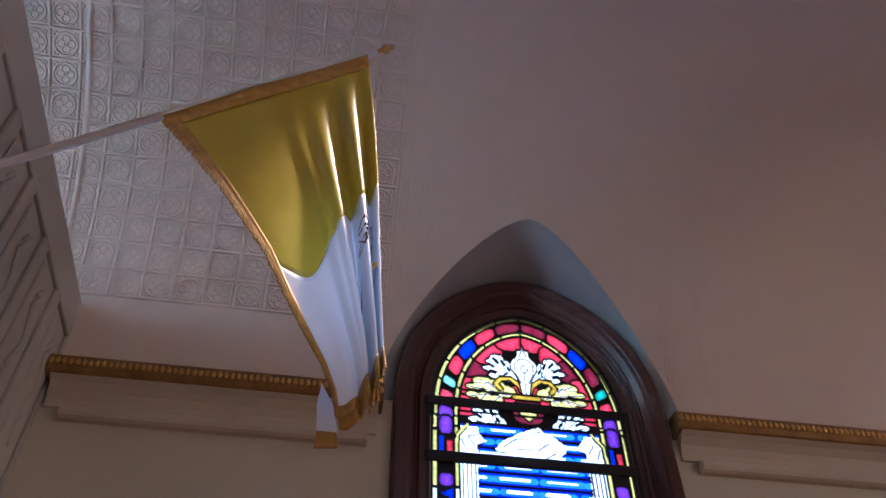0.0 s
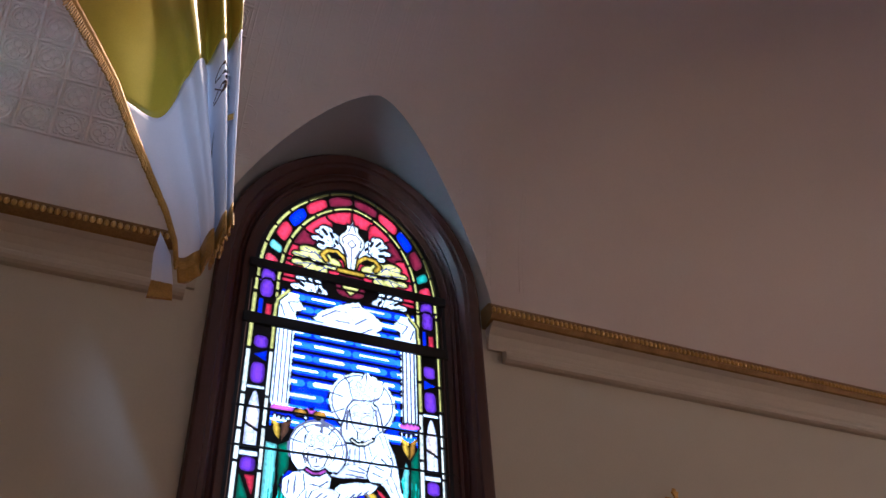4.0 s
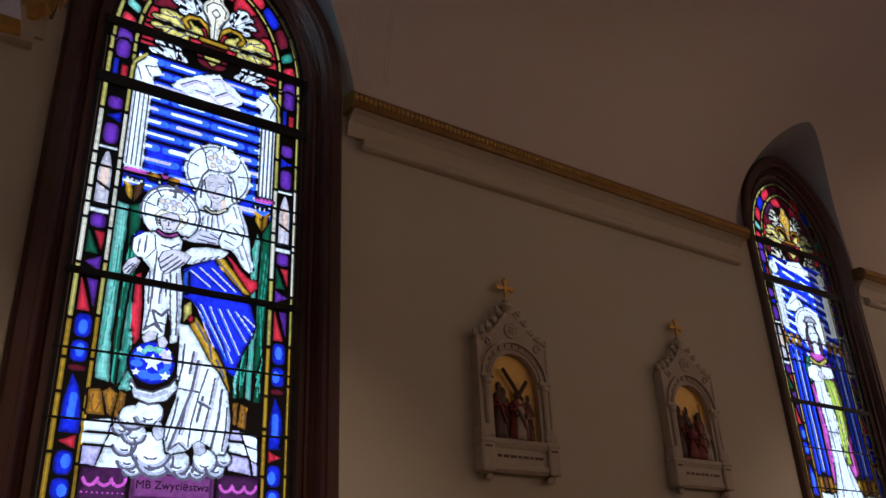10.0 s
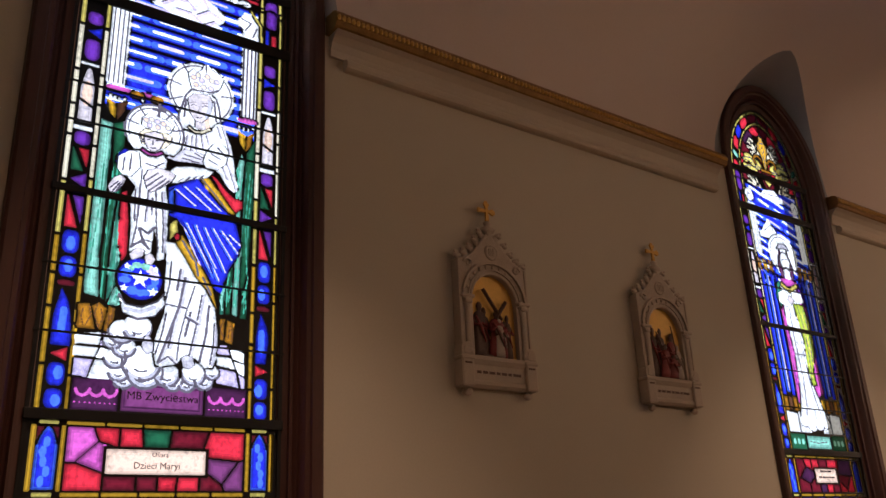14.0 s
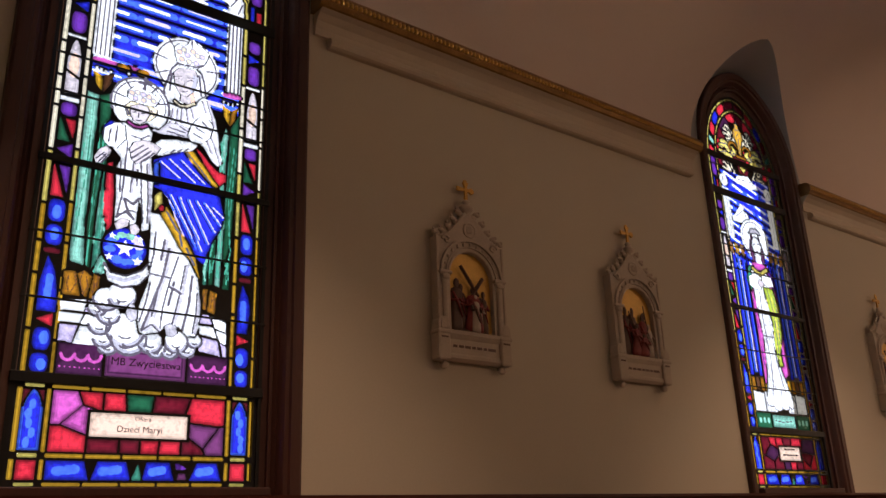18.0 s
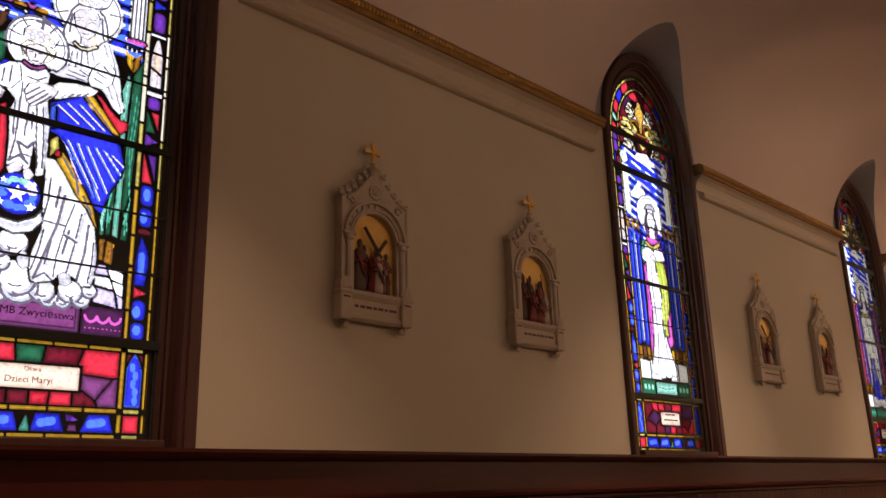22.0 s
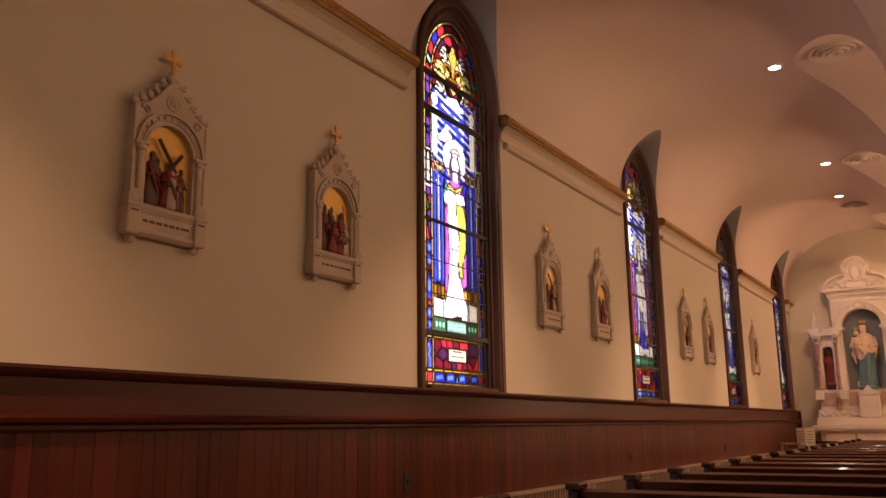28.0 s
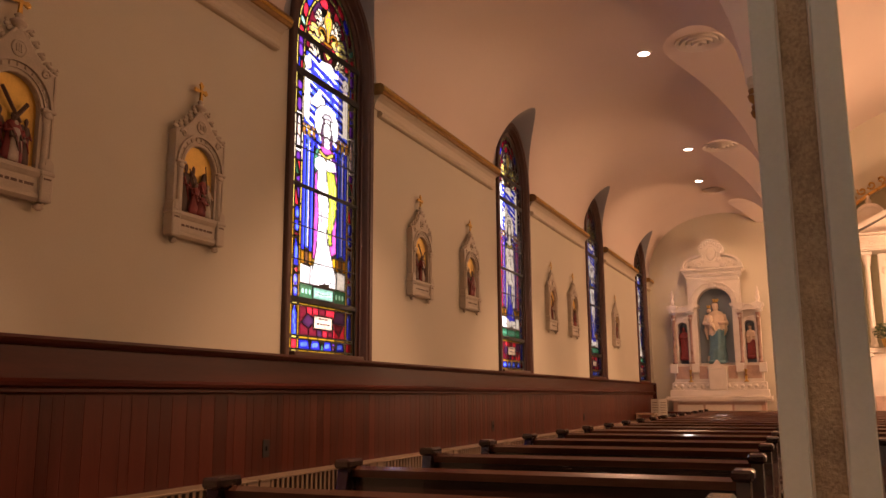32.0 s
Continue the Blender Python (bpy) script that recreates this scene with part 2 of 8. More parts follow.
def boxed(lo, hi, bevel=0.0):
    return box(bmesh.new(), lo, hi, bevel)


def prism(bm, outline, axis, a, b):
    """An outline of (p, q) pairs pushed from a to b along an axis (0: x with (y, z), 1: y with (x, z), 2: z with (x, y))."""
    def at(p, q, h):
        return ((h, p, q), (p, h, q), (p, q, h))[axis]
    lo = [bm.verts.new(at(p, q, a)) for p, q in outline]
    hi = [bm.verts.new(at(p, q, b)) for p, q in outline]
    k = len(outline)
    for i in range(k):
        bm.faces.new((lo[i], lo[(i + 1) % k], hi[(i + 1) % k], hi[i]))
    bm.faces.new(lo)
    bm.faces.new(hi)
    return bm


def lathe(bm, profile, seg=16, at=(0, 0, 0)):
    rings = []
    for r, z in profile:
        rings.append([bm.verts.new((at[0] + r * math.cos(2 * math.pi * k / seg), at[1] + r * math.sin(2 * math.pi * k / seg), at[2] + z)) for k in range(seg)])
    for a, b in zip(rings, rings[1:]):
        for k in range(seg):
            bm.faces.new((a[k], a[(k + 1) % seg], b[(k + 1) % seg], b[k]))
    bm.faces.new(rings[0])
    bm.faces.new(rings[-1])
    return bm


def sweep(bm, path, profile, closed=False):
    """path: (y, z) points with their outward (ny, nz); profile: (outward, x) pairs."""
    rings = [[bm.verts.new((x, y + o * ny, z + o * nz)) for o, x in profile] for y, z, ny, nz in path]
    k = len(profile)
    for a, b in zip(rings, rings[1:]):
        for i in range(k if closed else k - 1):
            bm.faces.new((a[i], a[(i + 1) % k], b[(i + 1) % k], b[i]))
    if closed:
        bm.faces.new(rings[0])
        bm.faces.new(rings[-1])
    return bm


def tube(bm, points, r, seg=8):
    rings = []
    for i, p in enumerate(points):
        p = Vector(p)
        d = (Vector(points[min(i + 1, len(points) - 1)]) - Vector(points[max(i - 1, 0)])).normalized()
        q = d.to_track_quat("Z", "Y")
        rr = r[i] if isinstance(r, (list, tuple)) else r
        rings.append([bm.verts.new(p + q @ Vector((rr * math.cos(2 * math.pi * k / seg), rr * math.sin(2 * math.pi * k / seg), 0))) for k in range(seg)])
    for a, b in zip(rings, rings[1:]):
        for k in range(seg):
            bm.faces.new((a[k], a[(k + 1) % seg], b[(k + 1) % seg], b[k]))
    bm.faces.new(rings[0])
    bm.faces.new(rings[-1])
    return bm


def ball(bm, at, r, seg=10, rings=6, squash=(1, 1, 1)):
    made = bmesh.ops.create_uvsphere(bm, u_segments=seg, v_segments=rings, radius=r)
    for v in made["verts"]:
        v.co = Vector((v.co[k] * squash[k] + at[k] for k in range(3)))
    return bm


def arch_rise(s, spring, rise, p=2.4, q=0.62):
    """Height of the pointed window arch at s, the share of its half width."""
    s = min(1.0, abs(s))
    return spring + rise * max(0.0, 1 - s ** (1 / q)) ** (1 / p)


def arch_path(half, low, spring, rise, n=22):
    pts = [(-half, low), (-half, (low + spring) / 2)]
    share = [-math.cos(math.pi * k / (2 * n)) for k in range(n)]
    pts += [(half * s, arch_rise(s, spring, rise)) for s in share] + [(0, spring + rise)]
    pts += [(-y, z) for y, z in reversed(pts[:-1])]
    out = []
    for i, (y, z) in enumerate(pts):
        a, b = pts[max(i - 1, 0)], pts[min(i + 1, len(pts) - 1)]
        ty, tz = b[0] - a[0], b[1] - a[1]
        k = math.hypot(ty, tz)
        out.append((y, z, -tz / k, ty / k))
    return out


def vault_z(x):
    if x > MID:
        return ARCADE_SPRING + (CROWN - ARCADE_SPRING) * max(0.0, 1 - ((x - MID) / HAUNCH) ** HAUNCH_P) ** (1 / HAUNCH_P)
    return SPRING + (CROWN - SPRING) * max(0.0, 1 - abs((x - MID) / HALF) ** VAULT_P) ** (1 / VAULT_P)


def vault_x(z):
    return MID - HALF * max(0.0, 1 - ((z - SPRING) / (CROWN - SPRING)) ** VAULT_P) ** (1 / VAULT_P)


def haunch_x(z):
    return MID + HAUNCH * max(0.0, 1 - ((z - ARCADE_SPRING) / (CROWN - ARCADE_SPRING)) ** HAUNCH_P) ** (1 / HAUNCH_P)


VAULT_P = 2.3
# the steeper half of the vault that comes down on the pillars, and the arches cut into it
HAUNCH, HAUNCH_P = 1.32, 1.95
ARCADE_SPRING, ARCADE_TOP, ARCADE_HALF = 4.12, 5.63, 2.16


def lunette(s, spring, rise):
    """The sharper arch where a window reveal meets the vault."""
    return spring + rise * max(0.0, 1 - min(1.0, abs(s)) ** 1.55) ** 0.62

# ---- floor, walls and vaults ----
tagged(part("floor", boxed((-0.35, BACK, -0.2), (12.5, 26, 0)), FLOORING), "dark brown floor of the church", "floor", kind="structure")

LUNETTE_HALF, LUNETTE_TOP = 0.77, 5.115
wall = tagged(part("wall_aisle", boxed((-0.35, BACK, 0), (0, END + 0.3, SILL - 0.01)), PLASTER), "cream plaster side wall with tall arched window openings", "wall", kind="structure")
edges = [BACK] + [e for w in WINDOWS for e in (w - 0.665, w + 0.665)] + [END + 0.3]
for a, b in zip(edges[::2], edges[1::2]):
    part("pier", boxed((-0.35, a, SILL - 0.01), (0, b, SPRING)), PLASTER, wall)
    for lo, hi in ((a, a + 0.24), (b - 0.24, b)):
        part("springer", boxed((-0.35, lo, SPRING), (-0.012, hi, 4.7)), PLASTER, wall)


def lunette_z(y):
    for w in WINDOWS:
        if abs(y - w) < LUNETTE_HALF:
            return lunette((y - w) / LUNETTE_HALF, SPRING, LUNETTE_TOP - SPRING)
    return SPRING


def arcade_z(y):
    """Height of the arches that open from the aisle into the nave."""
    k = (y - FIRST) / PERIOD
    s = abs(k - round(k)) * PERIOD / ARCADE_HALF
    return ARCADE_SPRING + (ARCADE_TOP - ARCADE_SPRING) * math.sqrt(max(0.0, 1 - min(1.0, s) ** 2))


ys = sorted({round(v, 4) for v in [BACK + 0.1 * k for k in range(int((END - BACK) / 0.1) + 1)] + [END]
             + [w + LUNETTE_HALF * s for w in WINDOWS for s in [-math.cos(math.pi * k / 28) for k in range(29)]]
             + [w + s * (LUNETTE_HALF + 0.0005) for w in WINDOWS for s in (-1, 1)]})
bm = bmesh.new()
STEPS = 26
rows = []
for y in ys:
    x0 = vault_x(lunette_z(y))
    z1 = arcade_z(y)
    x1 = haunch_x(z1)
    t0 = math.acos(max(-1.0, min(1.0, (MID - x0) / HALF)))
    t1 = math.asin(min(1.0, (x1 - MID) / HAUNCH))
    row = []
    for k in range(STEPS):
        x = MID - HALF * math.cos(t0 + (math.pi / 2 - t0) * k / STEPS)
        row.append(bm.verts.new((x, y, vault_z(x))))
    for k in range(STEPS + 1):
        x = MID + HAUNCH * math.sin(t1 * k / STEPS)
        row.append(bm.verts.new((x, y, vault_z(x))))
    row.append(bm.verts.new((AISLE + 0.2, y, z1)))
    rows.append(row)
groins = []
for a, b in zip(rows, rows[1:]):
    for k in range(2 * STEPS + 1):
        bm.faces.new((a[k], a[k + 1], b[k + 1], b[k]))
    groins.append((a[2 * STEPS], b[2 * STEPS]))
groin_pairs = {frozenset((tuple(round(v, 4) for v in a.co), tuple(round(v, 4) for v in b.co))) for a, b in groins}
vault = part("ceiling", bm, VAULT, smooth=True)
vault.data.set_sharp_from_angle(angle=radians(25))
for e in vault.data.edges:
    a, b = [vault.data.vertices[v].co for v in e.vertices]
    if a.x > 2.1 and frozenset((tuple(round(v, 4) for v in a), tuple(round(v, 4) for v in b))) in groin_pairs:
        e.use_edge_sharp = True
tagged(vault, "cream barrel vault over the aisle, cut by window arches", "ceiling", kind="structure")

# reveals of the window arches, between the frames and the vault
for n, w in enumerate(WINDOWS):
    bm = bmesh.new()
    rows = []
    for s in [-math.cos(math.pi * k / 48) for k in range(49)]:
        y = w + LUNETTE_HALF * s
        z = lunette(s, SPRING, LUNETTE_TOP - SPRING)
        zi = arch_rise(s, SPRING, 0.88)
        rows.append([bm.verts.new(p) for p in ((-0.3, w + 0.675 * s, zi), (0.0, w + 0.675 * s, zi), (vault_x(z), y, z))])
    for a, b in zip(rows, rows[1:]):
        for k in range(2):
            bm.faces.new((a[k], a[k + 1], b[k + 1], b[k]))
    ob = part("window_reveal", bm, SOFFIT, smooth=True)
    tagged(ob, "grey curved reveal over an arched window", "window reveal", kind="structure")

tagged(part("wall_end", boxed((-0.35, END, 0), (AISLE + 0.2, END + 0.3, 7)), PLASTER), "cream end wall behind the side altar", "wall", kind="structure")

# the nave beyond the pillars
NAVE_X, NAVE_END = 11.6, 23.0
bm = bmesh.new()
rows = []
for y in (BACK, NAVE_END):
    rows.append([bm.verts.new((AISLE + 0.2 + (NAVE_X - AISLE) * (0.5 - 0.5 * math.cos(math.pi * k / 30)), y, 6.0 + 2.9 * math.sin(math.pi * k / 30))) for k in range(31)])
for k in range(30):
    bm.faces.new((rows[0][k], rows[0][k + 1], rows[1][k + 1], rows[1][k]))
tagged(part("nave_ceiling", bm, VAULT, smooth=True), "cream curved ceiling of the nave", "ceiling", kind="structure")
bm = bmesh.new()
seg = [BACK + 0.1 * k for k in range(int((NAVE_END - BACK) / 0.1) + 1)]
for a, b in zip(seg, seg[1:]):
    za, zb = arcade_z(a), arcade_z(b)
    for x in (AISLE + 0.2, AISLE - 0.16):
        bm.faces.new([bm.verts.new(p) for p in ((x, a, za), (x, b, zb), (x, b, 6.2), (x, a, 6.2))])
bmesh.ops.remove_doubles(bm, verts=bm.verts[:], dist=1e-4)
tagged(part("arcade_wall", bm, VAULT), "cream wall over the arcade between aisle and nave", "wall", kind="structure")
tagged(part("wall_nave", boxed((NAVE_X, BACK, 0), (NAVE_X + 0.3, NAVE_END, 7)), PLASTER), "plain cream far wall of the nave", "wall", kind="structure")
tagged(part("wall_rear", boxed((-0.35, BACK - 0.3, 0), (NAVE_X + 0.3, BACK, 9.2)), PLASTER), "plain cream rear wall", "wall", kind="structure")
tagged(part("wall_apse", boxed((AISLE + 0.2, NAVE_END, 0), (NAVE_X + 0.3, NAVE_END + 0.3, 9.2)), PLASTER), "cream wall behind the high altar", "wall", kind="structure")
tagged(part("wall_return", boxed((AISLE + 0.2, END, 0), (AISLE + 0.5, NAVE_END, 6.2)), PLASTER), "short cream wall beside the sanctuary", "wall", kind="structure")
# unseen slabs added above the ceilings to block the sky's light
tagged(part("roof_cover", boxed((-0.6, BACK - 0.4, 9.3), (12.2, 25, 9.5)), PLASTER), "unseen slab that keeps sky light out above", "roof", kind="structure")
bm = boxed((-0.7, BACK - 0.3, 5.3), (-0.35, END + 0.3, 9.3))
tagged(part("upper_wall", bm, PLASTER), "unseen upright slab that keeps sky light out over the aisle", "wall", kind="structure")

# daylight outside the windows
DAY = glow("daylight", (1.0, 0.97, 0.94), 2.7)
tagged(part("backdrop", boxed((-1.72, BACK - 3, -0.5), (-1.7, END + 3, 8)), DAY), "bright overcast sky outside the windows", "sky", kind="structure")

# ---- cornice, wainscot ----
GILDED = [(0.09, 3.985), (0.105, 3.99), (0.118, 4.01), (0.118, 4.055), (0.11, 4.075), (0.085, 4.09), (0.0, 4.095)]
bead_me = None
spans = [(REAR, WINDOWS[0] - 0.725)] + [(a + 0.69, b - 0.80) for a, b in zip(WINDOWS, WINDOWS[1:])] + [(WINDOWS[-1] + 0.70, END)]
for n, (a, b) in enumerate(spans):
    thing = empty("cornice", pose(0, (a + b) / 2, SPRING - 0.27), "painted cornice moulding with a gilded beaded edge", "cornice", "cornices between the windows", "structure")
    h, z0 = (b - a) / 2, SPRING - 0.27
    cove = [(0.0, 3.862), (0.018, 3.862), (0.022, 3.90), (0.036, 3.938), (0.064, 3.97), (0.1, 3.99), (0.1, 3.995), (0.0, 3.995)]
    part("cove", prism(bmesh.new(), [(x, z - z0) for x, z in cove], 1, -h + 0.02, h - 0.02), TRIM, thing)
    roll = [(0.0, 3.798), (0.03, 3.798), (0.046, 3.806), (0.053, 3.822), (0.049, 3.842), (0.036, 3.858), (0.0, 3.862)]
    part("roll_moulding", prism(bmesh.new(), [(x, z - z0) for x, z in roll], 1, -h + 0.1, h - 0.06), TRIM, thing)
    top = [(0.0, 3.986 - z0)] + [(x, z - z0) for x, z in GILDED]
    # brown gold band puts the dark gaps between its beads into colour
    part("gilded_band", prism(bmesh.new(), top, 1, -h, h), DULLGOLD, thing, "gilded moulding")
    if bead_me is None:
        bb = bmesh.new()
        ball(bb, (0, 0, 0), 0.0125, 7, 5, (0.9, 1.0, 1.35))
        bead_me = bpy.data.meshes.new("bead")
        bb.to_mesh(bead_me)
        bb.free()
        bead_me.materials.append(GOLD)
    count = int((b - a) / 0.028)
    if n < 2:
        for k in range(count):
            o = link("bead", bead_me, None, thing)
            o.location = (0.12, -h + (k + 0.5) * (b - a) / count, 4.034 - z0)
    else:
        bb = bmesh.new()
        for k in range(count):
            box(bb, (0.108, -h + k * 0.028 + 0.004, 4.018 - z0), (0.13, -h + k * 0.028 + 0.022, 4.05 - z0))
        tagged(part("bead_row", bb, GOLD, thing), kind="stuff")

wains = empty("wainscot", pose(0, 9.4, 0), "red mahogany wainscot of vertical boards under a moulded cap", "wainscot", "", "structure")
W0, W1 = REAR, 19.97
part("cap", prism(bmesh.new(), [(0, 1.495), (0.055, 1.495), (0.075, 1.51), (0.085, 1.525), (0.085, 1.54), (0, 1.54)], 1, W0 - 9.4, W1 - 9.4), RAILWOOD, wains)
part("frieze", boxed((0, W0 - 9.4, 1.335), (0.035, W1 - 9.4, 1.495)), RAILWOOD, wains)
part("rail", prism(bmesh.new(), [(0, 1.262), (0.045, 1.262), (0.055, 1.27), (0.055, 1.285), (0.045, 1.29), (0.068, 1.30), (0.072, 1.318), (0.05, 1.335), (0, 1.335)], 1, W0 - 9.4, W1 - 9.4), RAILWOOD, wains)
part("end_post", boxed((0, W1 - 9.4, 0), (0.09, W1 - 9.3, 1.54), 0.006), RAILWOOD, wains)


# ---- windows ----
def window_frame(parent):
    prof = [(-0.02, -0.11), (-0.02, -0.05), (0.012, -0.045), (0.02, -0.04), (0.02, -0.02), (0.032, -0.016), (0.04, -0.03), (0.052, -0.012), (0.062, -0.018), (0.075, 0.012),
            (0.08, 0.018), (0.098, 0.022), (0.104, 0.034), (0.148, 0.037), (0.16, 0.03), (0.165, 0.01), (0.165, -0.2)]
    bm = bmesh.new()
    sweep(bm, arch_path(GLASS_HALF, SILL + 0.002, GLASS_SPRING, GLASS_RISE), prof)
    fr = part("window_frame", bm, FRAMEWOOD, parent, "dark varnished wooden frame with stepped mouldings", True)
    fr.data.set_sharp_from_angle(angle=radians(28))
    part("window_sill", boxed((-0.16, -GLASS_HALF - 0.02, SILL + 0.001), (0.03, GLASS_HALF + 0.02, SILL + 0.035), 0.004), FRAMEWOOD, parent)
    for z, w in ((4.13, 0.05), (3.815, 0.056), (2.88, 0.03), (1.978, 0.042)):
        part("saddle_bar", boxed((-0.052, -GLASS_HALF, z - w / 2), (-0.036, GLASS_HALF, z + w / 2), 0.003), IRON, parent)
    for z in (2.29, 2.56, 3.19, 3.37):
        part("tie_rod", boxed((-0.05, -GLASS_HALF, z - 0.004), (-0.042, GLASS_HALF, z + 0.004)), IRON, parent)
    for y in (-0.498, 0.498):
        part("edge_bar", boxed((-0.054, y - 0.008, SILL + 0.03), (-0.045, y + 0.008, 4.1)), IRON, parent)


class Cartoon:
    """A stained glass design on a fine grid: each painted shape is a field of its own, later ones lie over earlier ones."""

    def __init__(self, cell):
        self.cell = cell
        self.nu, self.nz = int(round(1.0 / cell)), int(round((GLASS_SPRING + GLASS_RISE - GLASS_LOW) / cell))
        u = (np.arange(self.nu) + 0.5) * cell - 0.5
        z = (np.arange(self.nz) + 0.5) * cell + GLASS_LOW
        self.u, self.z = np.meshgrid(u, z)
        rise = np.clip((self.z - GLASS_SPRING) / GLASS_RISE, 0, None)
        self.q = np.where(self.z > GLASS_SPRING, np.sqrt(np.abs(self.u / 0.5) ** 1.613 + rise ** 2.4), np.abs(self.u) / 0.5)
        self.q = np.where(self.z > GLASS_SPRING, self.q, np.abs(self.u) / 0.5)
        self.inside = self.q <= 1.0
        self.field = np.zeros(self.u.shape, int)
        self.colors, self.soft = [None], [False]

    def paint(self, mask, color):
        """A colour that ends with a star is silver stain or paint on the glass, with no lead round it."""
        self.soft.append(color[-1] == "*" or color == "trace")
        self.colors.append(color.rstrip("*"))
        self.field[mask & self.inside] = len(self.colors) - 1

    def lines(self, points, width):
        self.field[self.near(points, width / 2) & self.inside] = 0

    def trace(self, *lines):
        """Hair lines painted on the glass."""
        for points in lines:
            self.paint(self.near(points, self.cell * 0.8) & (self.field > 0), "trace")

    def near(self, points, r):
        best = np.full(self.u.shape, 9.0)
        for (a, b), (c, d) in zip(points, points[1:]):
            k = (c - a) ** 2 + (d - b) ** 2 + 1e-9
            s = np.clip(((self.u - a) * (c - a) + (self.z - b) * (d - b)) / k, 0, 1)
            best = np.minimum(best, np.hypot(self.u - a - s * (c - a), self.z - b - s * (d - b)))
        return best < r

    def rect(self, a, b, c, d):
        return (self.u >= a) & (self.u < c) & (self.z >= b) & (self.z < d)

    def oval(self, a, b, r, s=None):
        return ((self.u - a) / r) ** 2 + ((self.z - b) / (s or r)) ** 2 < 1

    def poly(self, pts):
        inside = np.zeros(self.u.shape, bool)
        for (a, b), (c, d) in zip(pts, pts[1:] + pts[:1]):
            if b != d:
                inside ^= ((b > self.z) != (d > self.z)) & (self.u < (c - a) * (self.z - b) / (d - b) + a)
        return inside

    def cells(self, mask, seeds, colors):
        dist = np.stack([np.hypot(self.u - a, (self.z - b) * 1.1) for a, b in seeds])
        nearest = dist.argmin(0)
        for k in range(len(seeds)):
            self.paint(mask & (nearest == k), colors[k % len(colors)])

    def hatch(self, mask, rnd, n, lean=0.0, color="trace", wide=0.55):
        """Falling folds, brushed on the glass inside a shape."""
        if not mask.any():
            return
        u0, u1, z0, z1 = self.u[mask].min(), self.u[mask].max(), self.z[mask].min(), self.z[mask].max()
        for k in range(n):
            a = u0 + (u1 - u0) * (k + rnd.uniform(0.2, 0.8)) / n
            top, end = z1 - (z1 - z0) * rnd.uniform(0, 0.35), z0 + (z1 - z0) * rnd.uniform(0, 0.3)
            mid = a + rnd.uniform(-0.012, 0.012)
            line = self.near([(a - lean, top), (mid, (top + end) / 2), (a + lean + rnd.uniform(-0.01, 0.01), end)], self.cell * wide)
            self.paint(line & mask & (self.field > 0), color)

    def pillow(self, a, b, r, s):
        return np.abs((self.u - a) / r) ** 3 + np.abs((self.z - b) / s) ** 3 < 1

    def ink(self, *lines, r=0.0033):
        """Dark lines brushed on the glass."""
        for points in lines:
            self.paint(self.near(points, max(r * 1.25, self.cell * 0.85)) & (self.field > 0), "shade*")

    def hair(self, *lines):
        """Fine grey lines brushed on the glass."""
        for points in lines:
            self.paint(self.near(points, self.cell * 0.75) & (self.field > 0), "shade*")

    def outline(self, mask, color):
        """A shape with a thin dark brushed edge instead of lead."""
        edge = np.zeros(mask.shape, bool)
        across, along = mask[:, 1:] != mask[:, :-1], mask[1:] != mask[:-1]
        edge[:, 1:] |= across
        edge[:, :-1] |= across
        edge[1:] |= along
        self.paint(mask, color)
        self.paint(edge & (self.field > 0), "ink*")

    def retint(self, changes):
        self.colors = [changes.get(k, k) for k in self.colors]

    def finish(self, lead):
        """Turns the seams between fields into lead; returns the field of each cell, 0 for lead and -1 outside."""
        f = self.field
        hair = np.array(self.soft)[f]
        over, up = (f[:, :-1] != f[:, 1:]) & ~hair[:, :-1] & ~hair[:, 1:], (f[:-1] != f[1:]) & ~hair[:-1] & ~hair[1:]
        over, up = over & (f[:, :-1] > 0) & (f[:, 1:] > 0), up & (f[:-1] > 0) & (f[1:] > 0)
        seam = np.zeros(f.shape, bool)
        seam[:, :-1] |= over
        seam[:-1] |= up
        if lead > 1:
            seam[:, 1:] |= over
            seam[1:] |= up
        if lead > 2:
            wide = seam.copy()
            wide[:, :-1] |= seam[:, 1:]
            wide[:-1] |= seam[1:]
            seam = wide
        out = np.where(seam, 0, f)
        return np.where(self.inside, out, -1)


def pieces_of(f):
    """Labels the connected cells of each field."""
    lab = np.where(f > 0, np.arange(f.size).reshape(f.shape) + 1, 0)
    while True:
        old = lab.copy()
        for sa, sb in (((slice(None), slice(1, None)), (slice(None), slice(None, -1))), ((slice(1, None), slice(None)), (slice(None, -1), slice(None)))):
            same = (f[sa] == f[sb]) & (f[sa] > 0)
            m = np.maximum(lab[sa], lab[sb])
            lab[sa] = np.where(same, m, lab[sa])
            lab[sb] = np.where(same, m, lab[sb])
        flat = lab.ravel()
        flat = np.where(flat > 0, flat[np.maximum(flat - 1, 0)], 0)
        flat = np.where(flat > 0, flat[np.maximum(flat - 1, 0)], 0)
        lab = flat.reshape(f.shape)
        if (lab == old).all():
            return lab


